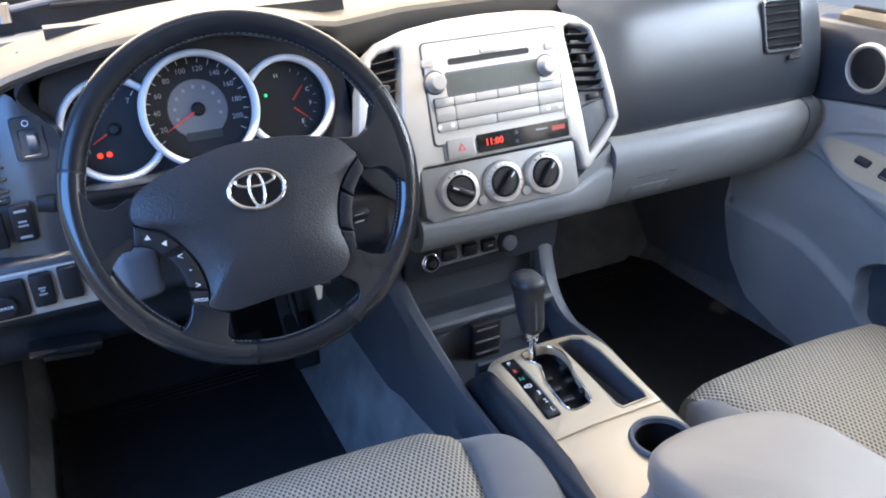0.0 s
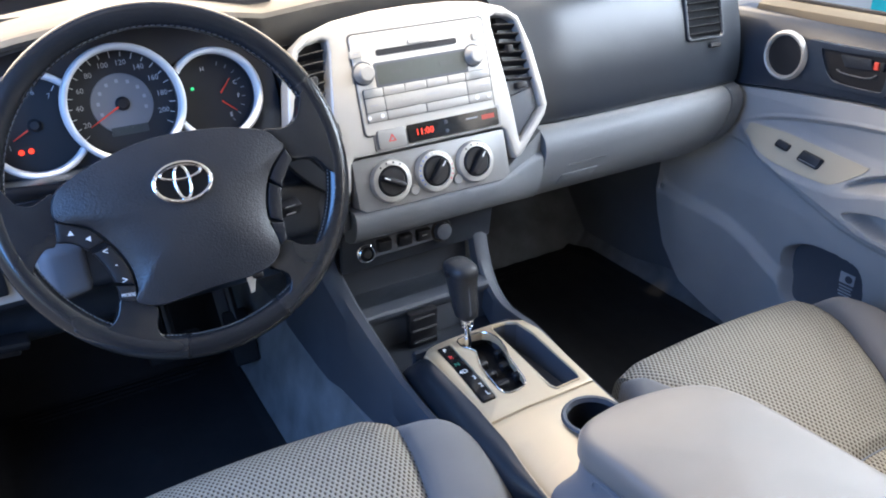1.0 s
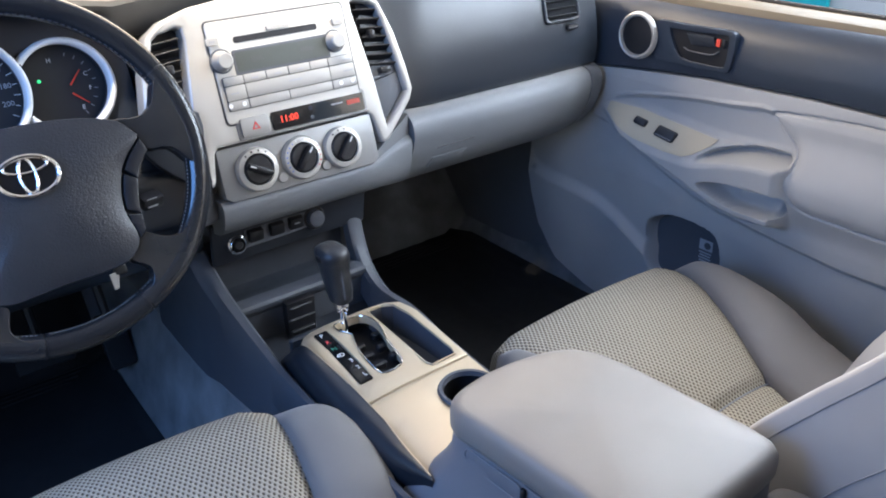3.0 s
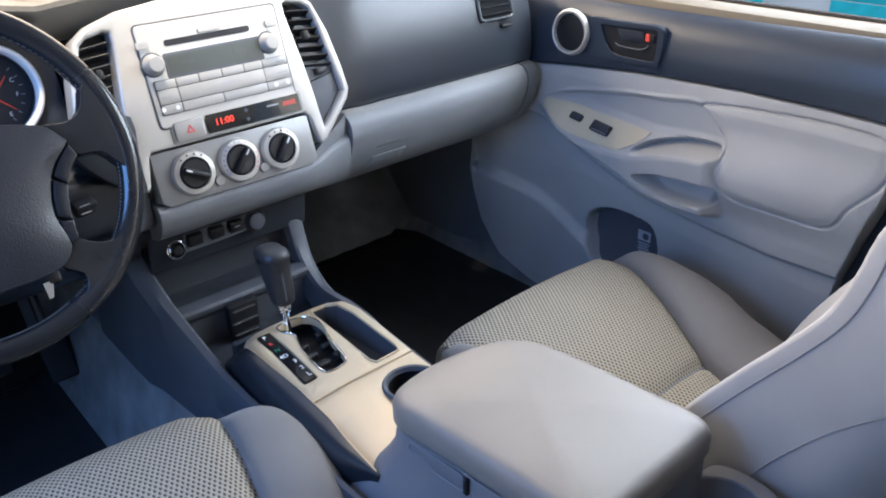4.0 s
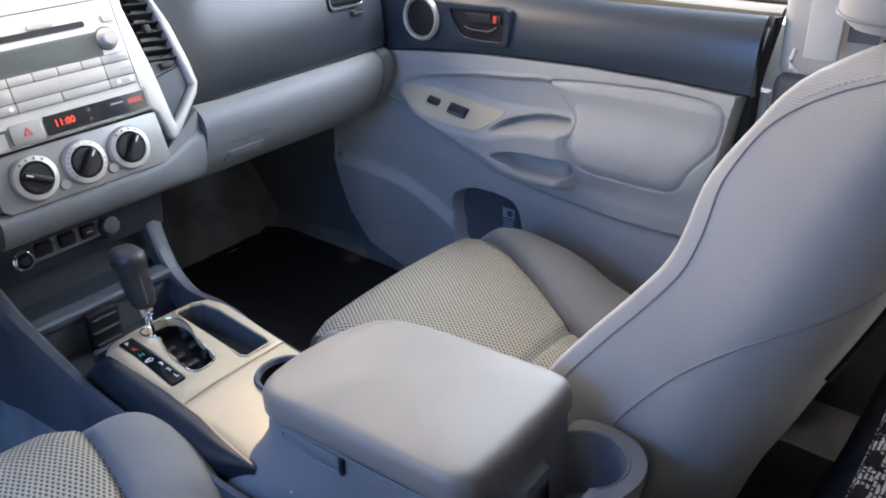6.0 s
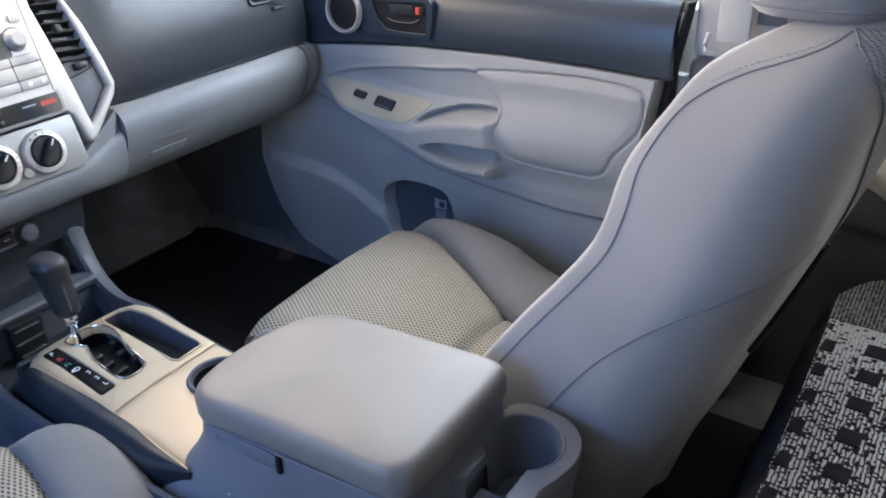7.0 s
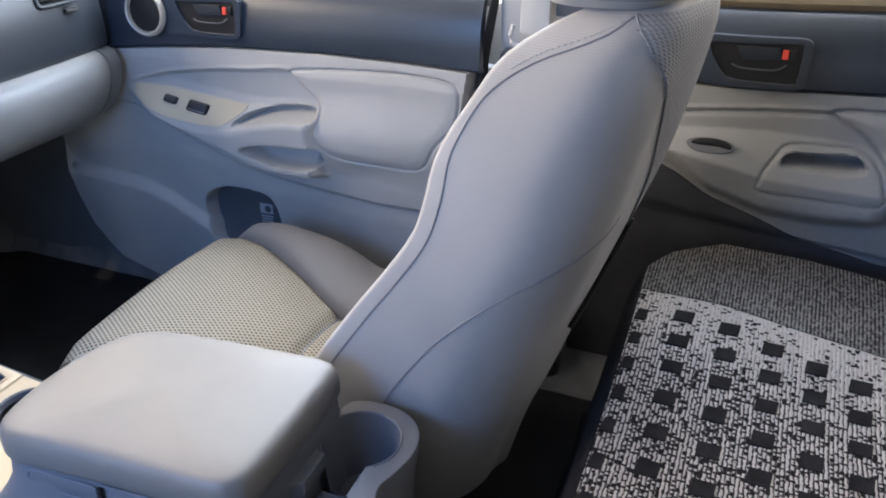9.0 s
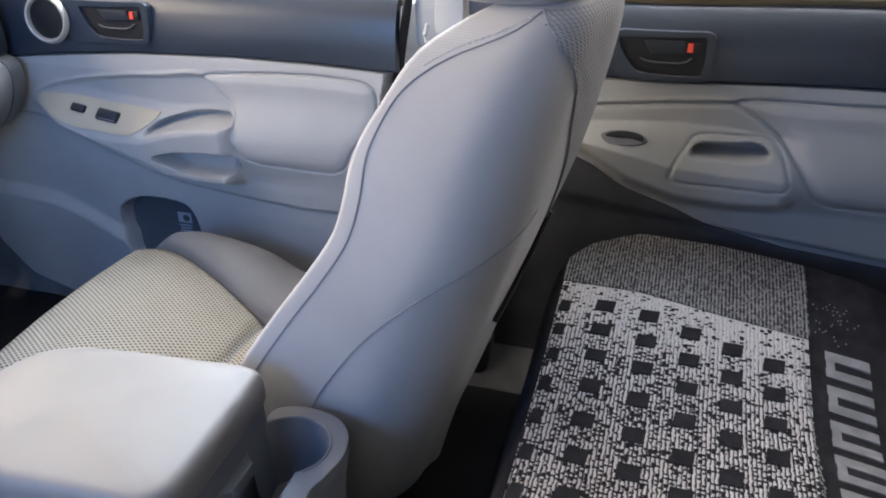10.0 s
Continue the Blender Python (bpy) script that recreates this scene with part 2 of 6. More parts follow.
PILLAR = mat("pillar_grey_plastic", (0.40, 0.405, 0.41), 0.6, 0, 0.3, 900, 0.05, 6, 0.3)
PAINT = mat("white_body_paint", (0.78, 0.78, 0.77), 0.25, 0, 0, 900, 0.02, 3, 0.5, 0.5)
ASPHALT = mat("worn_asphalt", (0.12, 0.118, 0.112), 0.9, 0, 0.8, 120, 0.25, 1.2, 0.2)
WALLWHITE = mat("sunlit_white_wall", (0.78, 0.77, 0.74), 0.8, 0, 0.3, 60, 0.1, 0.8, 0.2)
CYAN = mat("cyan_painted_sign", (0.02, 0.55, 0.62), 0.5)
GLASS = bpy.data.materials.new("clear_glass")
GLASS.use_nodes = True
_g = GLASS.node_tree.nodes["Principled BSDF"]
_g.inputs["Transmission Weight"].default_value, _g.inputs["Roughness"].default_value, _g.inputs["IOR"].default_value = 1.0, 0.0, 1.02


# ---- mesh helpers ----
def finish(name, bm, material, angle=35):
    me = bpy.data.meshes.new(name)
    bmesh.ops.recalc_face_normals(bm, faces=bm.faces)
    bm.to_mesh(me)
    bm.free()
    for p in me.polygons:
        p.use_smooth = True
    me.set_sharp_from_angle(angle=radians(angle))
    for m in (material if isinstance(material, (list, tuple)) else [material]):
        me.materials.append(m)
    return me


def thing(name, at, label, category, group="", kind=""):
    ob = new(name)
    ob.empty_display_size = 0.05
    ob.location = at
    return tagged(ob, label, category, group, kind)


def part(name, bm, material, parent, label="", angle=35):
    """One mesh under a thing or a part; its vertices are given in the place's own axes."""
    ob = new(name, finish(name, bm, material, angle))
    top = parent
    while top.parent:
        top = top.parent
    ob.parent = parent
    if parent is top:
        ob.matrix_parent_inverse = Matrix.Translation(top.location).inverted()
    return tagged(ob, label)


def single(name, bm, material, label, category="", kind="", angle=35, group=""):
    return tagged(new(name, finish(name, bm, material, angle)), label, category, group, kind)


def rbox(sx, sy, sz, r=0.003, seg=2, m=None, bm=None):
    out = bm or bmesh.new()
    t = bmesh.new()
    bmesh.ops.create_cube(t, size=1)
    bmesh.ops.scale(t, vec=(sx, sy, sz), verts=t.verts)
    if r > 0:
        bmesh.ops.bevel(t, geom=t.edges[:], offset=min(r, 0.49 * min(sx, sy, sz)), segments=seg, profile=0.5, affect="EDGES")
    return merge(out, t, m)


def merge(out, t, m=None):
    if m is not None:
        bmesh.ops.transform(t, matrix=m, verts=t.verts)
    vmap = [out.verts.new(v.co) for v in t.verts]
    t.verts.index_update()
    for f in t.faces:
        out.faces.new([vmap[v.index] for v in f.verts])
    t.free()
    return out


def prism(poly, depth, m=None, r=0.0, seg=2, holes=(), bm=None, bottom=True):
    """A plate with the outline poly (x, y), from z = -depth to 0, with holes through it and a rounded upper edge."""
    out = bm or bmesh.new()
    t = bmesh.new()
    edges = []
    for loop in (poly, *holes):
        vs = [t.verts.new((x, y, 0)) for x, y in loop]
        edges += [t.edges.new((vs[i], vs[(i + 1) % len(vs)])) for i in range(len(vs))]
    rim = [tuple(e.verts) for e in edges]
    bmesh.ops.triangle_fill(t, use_beauty=True, use_dissolve=False, edges=edges)
    top = t.faces[:]
    low = {v: t.verts.new((v.co.x, v.co.y, -depth)) for v in t.verts[:]}
    for f in top:
        t.faces.new([low[v] for v in reversed(f.verts)])
    for a, b in rim:
        t.faces.new((a, b, low[b], low[a]))
    bmesh.ops.recalc_face_normals(t, faces=t.faces)
    if r > 0:
        es = [e for e in t.edges if all(abs(v.co.z) < 1e-7 for v in e.verts) and any(abs(f.normal.z) < 0.5 for f in e.link_faces)]
        bmesh.ops.bevel(t, geom=es, offset=r, segments=seg, profile=0.5, affect="EDGES", clamp_overlap=True)
    return merge(out, t, m)


def rounded(w, h, r, n=5, cx=0.0, cy=0.0):
    pts = []
    for k, (sx, sy) in enumerate(((1, 1), (-1, 1), (-1, -1), (1, -1))):
        for i in range(n + 1):
            a = math.pi / 2 * (k + i / n)
            pts.append((cx + sx * (w / 2 - r) + r * math.cos(a), cy + sy * (h / 2 - r) + r * math.sin(a)))
    return pts


def smooth_poly(pts, n=5, closed=True):
    """Catmull-Rom through a few corner points."""
    p = [Vector(q) for q in pts]
    c = len(p)
    out = []
    for i in range(c if closed else c - 1):
        g = (lambda k: p[k % c]) if closed else (lambda k: p[min(max(k, 0), c - 1)])
        a, b, d, e = g(i - 1), g(i), g(i + 1), g(i + 2)
        for j in range(n):
            t = j / n
            out.append(tuple(0.5 * (2 * b + (d - a) * t + (2 * a - 5 * b + 4 * d - e) * t * t + (3 * b - a - 3 * d + e) * t ** 3)))
    if not closed:
        out.append(tuple(p[-1]))
    return out


def loft(rows, closed=False, cap=False, bm=None):
    """Faces between rows of points, with the cloth's metres as UV."""
    out = bm or bmesh.new()
    uvl = out.loops.layers.uv.verify()
    grid = [[out.verts.new(p) for p in r] for r in rows]
    us, vs = [], []
    for r in rows:
        d, line = 0.0, [0.0]
        for i in range(1, len(r)):
            d += (Vector(r[i]) - Vector(r[i - 1])).length
            line.append(d)
        mid = line[len(line) // 2]
        us.append([x - mid for x in line] + [line[-1] - mid + (Vector(r[0]) - Vector(r[-1])).length])
    acc = 0.0
    k = len(rows[0]) // 2
    for i, r in enumerate(rows):
        if i:
            acc += (Vector(r[k]) - Vector(rows[i - 1][k])).length
        vs.append(acc)
    n = len(rows[0])
    for i in range(len(rows) - 1):
        for j in range(n if closed else n - 1):
            j2 = (j + 1) % n
            f = out.faces.new((grid[i][j], grid[i][j2], grid[i + 1][j2], grid[i + 1][j]))
            for lp, (a, b) in zip(f.loops, ((i, j), (i, j + 1), (i + 1, j + 1), (i + 1, j))):
                lp[uvl].uv = (us[a][b], vs[a])
    if cap:
        out.faces.new(list(reversed(grid[0])))
        out.faces.new(grid[-1])
    return out


def solid(rows, depth, way, bm=None):
    """A lofted skin closed to a body: its border is carried back by depth along way."""
    out = loft(rows, bm=bm)
    w = Vector(way) * depth
    border = [rows[0][j] for j in range(len(rows[0]))] + [r[-1] for r in rows[1:]] + list(reversed(rows[-1][:-1])) + [r[0] for r in reversed(rows[1:-1])]
    loft([border, [tuple(Vector(p) + w) for p in border]], closed=True, bm=out)
    bmesh.ops.remove_doubles(out, verts=out.verts, dist=1e-6)
    return out


def tube(path, r, n=8, closed=False, bm=None, flat=1.0, up=(0, 0, 1)):
    out = bm or bmesh.new()
    pts = [Vector(p) for p in path]
    rings = []
    c = len(pts)
    for i, p in enumerate(pts):
        a = pts[(i - 1) % c] if closed or i else p
        b = pts[(i + 1) % c] if closed or i < c - 1 else p
        t = (b - a).normalized()
        s = t.cross(Vector(up))
        s = s.normalized() if s.length > 1e-5 else t.orthogonal().normalized()
        u = s.cross(t)
        rr = r[i] if isinstance(r, (list, tuple)) else r
        rings.append([p + rr * (math.cos(2 * math.pi * k / n) * s + flat * math.sin(2 * math.pi * k / n) * u) for k in range(n)])
    if closed:
        rings.append(rings[0])
    loft(rings, closed=True, cap=not closed, bm=out)
    if closed:
        bmesh.ops.remove_doubles(out, verts=out.verts, dist=1e-6)
    return out


def lathe(profile, m=None, n=32, bm=None):
    """profile: (radius, height) from the axis outwards; the axis is local z."""
    t = bmesh.new()
    rings = [[(r * math.cos(2 * math.pi * k / n), r * math.sin(2 * math.pi * k / n), z) for k in range(n)] for r, z in profile]
    loft(rings, closed=True, bm=t)
    bmesh.ops.remove_doubles(t, verts=t.verts, dist=1e-6)
    return merge(bm or bmesh.new(), t, m)


def disc(r, thick, m=None, n=32, bm=None, bevel=0.001):
    return lathe([(0, thick), (max(r - bevel, 0), thick), (r, thick - bevel), (r, 0), (0, 0)], m, n, bm)


def text(s, size, m, align="CENTER"):
    cu = bpy.data.curves.new("t", "FONT")
    cu.body, cu.size, cu.align_x, cu.align_y, cu.extrude, cu.resolution_u = s, size, align, "CENTER", 0.0002, 2
    ob = bpy.data.objects.new("t", cu)
    scene.collection.objects.link(ob)
    me = bpy.data.meshes.new_from_object(ob.evaluated_get(bpy.context.evaluated_depsgraph_get()))
    bpy.data.objects.remove(ob)
    bpy.data.curves.remove(cu)
    bm = bmesh.new()
    bm.from_mesh(me)
    bpy.data.meshes.remove(me)
    bmesh.ops.transform(bm, matrix=m, verts=bm.verts)
    return bm


def clamp01(x):
    return 0.0 if x < 0 else 1.0 if x > 1 else x


def ease(a, b, x):
    t = clamp01((x - a) / (b - a))
    return t * t * (3 - 2 * t)


def curve(keys, x):
    """A smooth value through (x, value) keys."""
    if x <= keys[0][0]:
        return keys[0][1]
    n = len(keys)
    slope = [(keys[min(i + 1, n - 1)][1] - keys[max(i - 1, 0)][1]) / (keys[min(i + 1, n - 1)][0] - keys[max(i - 1, 0)][0]) for i in range(n)]
    for i in range(n - 1):
        (x0, v0), (x1, v1) = keys[i], keys[i + 1]
        if x <= x1:
            h = x1 - x0
            t = (x - x0) / h
            return v0 * (2 * t ** 3 - 3 * t * t + 1) + v1 * (3 * t * t - 2 * t ** 3) + h * slope[i] * (t ** 3 - 2 * t * t + t) + h * slope[i + 1] * (t ** 3 - t * t)
    return keys[-1][1]


def line(keys, x):
    if x <= keys[0][0]:
        return keys[0][1]
    for (x0, v0), (x1, v1) in zip(keys, keys[1:]):
        if x <= x1:
            return v0 + (v1 - v0) * (x - x0) / (x1 - x0)
    return keys[-1][1]


def inside(poly, x, y):
    """Signed distance to a polygon's border, positive inside."""
    best, odd = 1e9, False
    n = len(poly)
    for i in range(n):
        (x0, y0), (x1, y1) = poly[i], poly[(i + 1) % n]
        dx, dy = x1 - x0, y1 - y0
        t = clamp01(((x - x0) * dx + (y - y0) * dy) / (dx * dx + dy * dy + 1e-12))
        best = min(best, math.hypot(x - x0 - t * dx, y - y0 - t * dy))
        if (y0 > y) != (y1 > y) and x < x0 + (y - y0) * dx / dy:
            odd = not odd
    return best if odd else -best


def ease_all(a, b, x):
    t = np.clip((x - a) / (b - a), 0, 1)
    return t * t * (3 - 2 * t)


def line_all(keys, x):
    return np.interp(x, [k[0] for k in keys], [k[1] for k in keys])


def inside_all(poly, x, y):
    """inside() for whole arrays of points."""
    best, odd = np.full(x.shape, 1e9), np.zeros(x.shape, bool)
    for (x0, y0), (x1, y1) in zip(poly, poly[1:] + poly[:1]):
        dx, dy = x1 - x0, y1 - y0
        t = np.clip(((x - x0) * dx + (y - y0) * dy) / (dx * dx + dy * dy + 1e-12), 0, 1)
        best = np.minimum(best, np.hypot(x - x0 - t * dx, y - y0 - t * dy))
        if y0 != y1:
            odd ^= ((y0 > y) != (y1 > y)) & (x < x0 + (y - y0) * dx / dy)
    return np.where(odd, best, -best)


def skin(fn, ys, tops, lows, n):
    """Rows of points (fn(y, z), y, z) from tops to lows at each y, the fold lines packed towards the top."""
    y = np.repeat(np.array(ys)[:, None], n + 1, 1)
    k = np.linspace(0, 1, n + 1)[None, :]
    k = 0.72 * k + 0.28 * k ** 3
    z = np.array(tops)[:, None] * (1 - k) + np.array(lows)[:, None] * k
    x = fn(y, z)
    return [[(float(x[i, j]), float(y[i, j]), float(z[i, j])) for j in range(n + 1)] for i in range(len(ys))]


def steps(a, b, n):
    return [a + (b - a) * i / n for i in range(n + 1)]


# ---- the cab's shell and what lies outside ----
def frame_of(o, ev, en):
    ev, en = Vector(ev).normalized(), Vector(en).normalized()
    ex = ev.cross(en)
    return Matrix(((ex.x, ev.x, en.x, o[0]), (ex.y, ev.y, en.y, o[1]), (ex.z, ev.z, en.z, o[2]), (0, 0, 0, 1)))


bm = bmesh.new()
bmesh.ops.create_grid(bm, x_segments=40, y_segments=40, size=400)
bmesh.ops.translate(bm, vec=(0, 0, -0.42), verts=bm.verts)
single("ground", bm, ASPHALT, "worn grey asphalt ground outside the truck", "ground", "structure")

b = thing("backdrop_building", (7.0, 0, -0.42), "pale sunlit wall seen through the side window", "building", kind="structure")
part("wall", rbox(0.3, 24, 4.2, 0.02, 1, pose(7.0, 0, 1.68)), WALLWHITE, b)
for y, w in ((2.2, 1.1), (3.9, 1.0), (-3.2, 2.0)):
    part("sign_band", rbox(0.06, w, 0.5, 0.01, 1, pose(6.80, y, -0.17)), CYAN, b, "cyan painted sign band")

# floor pan: flat wells, a tunnel between them and a rising toe board
rows = []
for y in (-1.35, -0.9, -0.4, 0.0, 0.3, 0.55, 0.75, 0.92, 1.02, 1.10, 1.13, 1.16, 1.22, 1.28, 1.34):
    z0 = 0.25 + max(0.0, y - 1.13) * 1.5
    row = []
    for x in steps(-0.80, 0.80, 64):
        hump = 0.21 * (1 - ease(0.10, 0.235, abs(x))) if x > 0 else 0.225 * (1 - ease(0.165, 0.245, abs(x)))
        wall = 0.10 * ease(0.70, 0.78, abs(x))
        row.append((x, y, z0 + hump + wall + 0.004 * noise.noise((x * 7, y * 7, 0))))
    rows.append(row)
single("floor", solid(rows, 0.06, (0, 0, -1)), CARPET, "worn grey carpet over the floor pan and tunnel", "carpet", "structure")
single("wall_front", rbox(1.62, 0.05, 1.0, 0.01, 1, pose(0, 1.36, 0.55)), BLACK, "dark firewall behind the dashboard", "wall", "structure")
single("wall_rear", rbox(1.62, 0.06, 1.35, 0.02, 2, pose(0, -1.38, 0.88)), PILLAR, "grey trim panel behind the rear seat", "wall", "structure")
single("ceiling", rbox(1.5, 1.95, 0.05, 0.02, 2, pose(0, -0.475, 1.56)), HEADLINER, "pale grey fabric headliner", "ceiling", "structure")
for i, (y, w) in enumerate(((-0.175, 0.15), (-1.28, 0.16))):
    single("pillar_left_%d" % (i + 1), rbox(0.07, w, 1.25, 0.02, 2, pose(-0.80, y, 0.93)), PILLAR, "grey plastic door pillar trim", "pillar", "structure")
single("sill_left", rbox(0.10, 2.5, 0.16, 0.03, 2, pose(-0.80, -0.05, 0.30)), PAINT, "white painted door sill under the open doorway", "sill", "structure")
single("trim_sill_left", rbox(0.07, 0.9, 0.02, 0.008, 2, pose(-0.775, 0.55, 0.39)), MID, "grey plastic scuff plate on the sill", "trim", "structure")
single("pillar_rear_right", rbox(0.07, 0.18, 1.25, 0.02, 2, pose(0.79, -1.28, 0.93)), PILLAR, "grey plastic rear pillar trim", "pillar", "structure")
for s, nm in ((-1, "left"), (1, "right")):
    single("pillar_front_" + nm, tube([(s * 0.80, 1.28, 0.98), (s * 0.74, 0.85, 1.25), (s * 0.66, 0.48, 1.52)], 0.035, 10), PILLAR, "pale grey windscreen pillar trim", "pillar", "structure")
    single("trim_roof_" + nm, rbox(0.08, 2.0, 0.06, 0.02, 2, pose(s * 0.735, -0.45, 1.52)), HEADLINER, "pale roof rail trim over the doors", "trim", "structure")
# rear left door, shut; unseen, its window walled up to keep side light out
single("wall_left_rear", rbox(0.06, 0.96, 1.24, 0.02, 2, pose(-0.78, -0.74, 0.92)), DOORGREY, "unseen grey rear door side, closed to the roof to block light", "door", "structure")

single("panel_cowl", rbox(1.62, 0.26, 0.02, 0.003, 1, pose(0, 1.25, 0.945)), BLACK, "dark panel under the base of the windscreen", "panel", "structure")
single("panel_dash_end_left", rbox(0.13, 0.66, 0.02, 0.003, 1, pose(-0.765, 0.99, 0.93)), MID, "slate grey filler at the dashboard end", "panel", "structure")
single("panel_dash_end_right", rbox(0.22, 0.66, 0.02, 0.003, 1, pose(0.76, 1.04, 0.925)), MID, "slate grey filler at the dashboard end", "panel", "structure")

# unseen box added to stop sun leaking through gaps in the dash
single("dash_light_block", rbox(1.34, 0.44, 0.24, 0.01, 1, pose(-0.01, 0.975, 0.82)), BLACK, "unseen black filler that stops sun leaking through the dashboard", "panel", "structure")

# hood, cowl and wipers beyond the glass
t = thing("truck_hood", (0, 1.75, 0.95), "white painted hood and cowl ahead of the windscreen", "car hood")
rows = [[(x, y, line([(1.36, 0.99), (1.6, 1.02), (2.3, 0.93), (2.45, 0.75)], y) - 0.05 * (x / 0.8) ** 2) for x in steps(-0.85, 0.85, 24)] for y in (1.42, 1.5, 1.7, 1.9, 2.1, 2.3, 2.4, 2.45)]
part("panel", solid(rows, 0.03, (0, 0, -1)), PAINT, t)
rows = [[(x, y, 0.985 - 0.04 * (x / 0.8) ** 2) for x in steps(-0.82, 0.82, 20)] for y in (1.26, 1.34, 1.42)]
part("cowl", solid(rows, 0.03, (0, 0, -1)), MID2, t, "grey plastic cowl grille")
for x0 in (-0.62, 0.02):
    w = thing("windscreen_wiper", (x0, 1.32, 1.0), "grey wiper arm resting below the glass", "wiper", "wipers")
    part("arm", tube([(x0, 1.33, 1.0), (x0 + 0.10, 1.32, 1.014), (x0 + 0.42, 1.30, 1.010)], 0.006, 8), MID2, w)
    part("blade", rbox(0.52, 0.008, 0.010, 0.003, 1, pose(x0 + 0.34, 1.30, 1.004, 0, 0, -3)), RUBBER, w)
    part("pivot", disc(0.018, 0.03, pose(x0, 1.33, 0.985), 16), CHROME, w, "metal pivot nut")
ws = new("windscreen", finish("windscreen", solid([[(x, y, z) for x in steps(-0.74, 0.74, 12)] for y, z in ((1.24, 1.0), (0.9, 1.26), (0.51, 1.54))], 0.004, (0, -0.6, -0.8)), GLASS))
ws.visible_shadow = False
tagged(ws, "clear laminated windscreen over the dashboard", "windscreen", kind="structure")


# ---- dashboard ----
dash = thing("dashboard", (0, 0.8, 0.7), "charcoal and light grey dashboard with a soft upper pad", "dashboard")

# passenger side: soft upper pad, its lower edge, then the light lower panel with the glove box
PAD = [(1.24, 0.985), (1.05, 1.035), (0.85, 1.052), (0.74, 1.045), (0.685, 1.024), (0.664, 1.008), (0.650, 0.985), (0.637, 0.945), (0.627, 0.90), (0.623, 0.86), (0.624, 0.835), (0.627, 0.824), (0.635, 0.818)]


def pad_point(x, y, z):
    k = ease(0.50, 0.70, x)
    d = 0.012 * k * k
    return (x, y + d + 0.01 * ease(0.26, 0.18, x), z - 0.008 * ease(0.3, 0.7, x) * ease(0.9, 1.0, z))


prof = smooth_poly(PAD, 5, False)
part("upper_pad", solid([[pad_point(x, y, z) for y, z in prof] for x in steps(0.15, 0.665, 26)], 0.05, (0, 0.6, -0.3)), DARK, dash, "dark charcoal soft pad")
# top of the pad over stack and instruments, one sheet with a hump over the dials
def hood_front(x):
    return line([(-0.70, 0.990), (-0.607, 1.034), (-0.558, 1.048), (-0.507, 1.059), (-0.438, 1.068), (-0.355, 1.069), (-0.265, 1.056), (-0.20, 1.042), (-0.10, 1.048), (0.15, 1.052)], x)


def top_height(x, y):
    low = line([(-0.70, 0.965), (-0.62, 0.998), (-0.55, 1.016), (-0.486, 1.026), (-0.40, 1.036), (-0.30, 1.044), (0.15, 1.052)], x)
    return low + (hood_front(x) - low) * ease(0.95, 0.72, y) - 0.055 * ease(1.0, 1.26, y)


rows = []
for x in steps(-0.70, 0.15, 60):
    yf = line([(-0.70, 0.64), (-0.60, 0.632), (-0.50, 0.625), (-0.40, 0.63), (-0.26, 0.655), (-0.19, 0.685), (-0.10, 0.70), (0.15, 0.69)], x)
    z0 = hood_front(x)
    row = [(x, yf + 0.014, z0 - 0.014 - 0.035 * ease(-0.24, -0.17, x)), (x, yf + 0.004, z0 - 0.013 - 0.010 * ease(-0.24, -0.17, x)), (x, yf, z0 - 0.008), (x, yf + 0.004, z0 - 0.002)]
    for k in steps(0, 1, 16)[1:]:
        y = yf + (1.25 - yf) * k ** 1.3
        row.append((x, y, top_height(x, y)))
    rows.append(row)
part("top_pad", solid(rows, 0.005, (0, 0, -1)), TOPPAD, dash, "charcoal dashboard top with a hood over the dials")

# lower panel in light grey, wrapping from the glove box under the stack
LOW = [(0.630, 0.821), (0.611, 0.815), (0.600, 0.803), (0.597, 0.786), (0.601, 0.766), (0.609, 0.745), (0.621, 0.724), (0.640, 0.702), (0.67, 0.682), (0.74, 0.666), (0.84, 0.660)]
prof = smooth_poly(LOW, 4, False)
part("lower_panel", solid([[(x, y + 0.02 * ease(0.56, 0.68, x), z) for y, z in prof] for x in steps(0.205, 0.632, 22)], 0.03, (0, 1, 0)), GREY, dash, "light grey glove box panel")
part("end_cap", solid([[(x, y + 0.02 * ease(0.56, 0.68, x) - 0.001, z) for y, z in prof] for x in steps(0.635, 0.668, 4)], 0.03, (0, 1, 0)), GREY, dash)
BAND = [(0.592, 0.768), (0.585, 0.760), (0.585, 0.745), (0.592, 0.728), (0.606, 0.714), (0.63, 0.706), (0.68, 0.70)]
prof = smooth_poly(BAND, 4, False)


def band_point(x, y, z):
    k = ease(0.10, 0.205, x)
    return (x, y + 0.016 * k, z + 0.020 * k * ease(0.70, 0.76, z) - 0.012 * k * ease(0.76, 0.70, z))


part("centre_band", solid([[band_point(x, y, z) for y, z in prof] for x in steps(-0.135, 0.202, 18)], 0.04, (0, 1, 0)), GREY, dash, "light grey band under the controls")
# light wedge between stack and glove box
rows = [[(0.120 + 0.082 * k, 0.590 + 0.02 * k, 0.765 + 0.045 * k * j + 0.012 * j) for k in steps(0, 1, 4)] for j in steps(0, 1, 4)]
part("wedge", solid(rows, 0.03, (0, 1, 0)), GREY, dash)
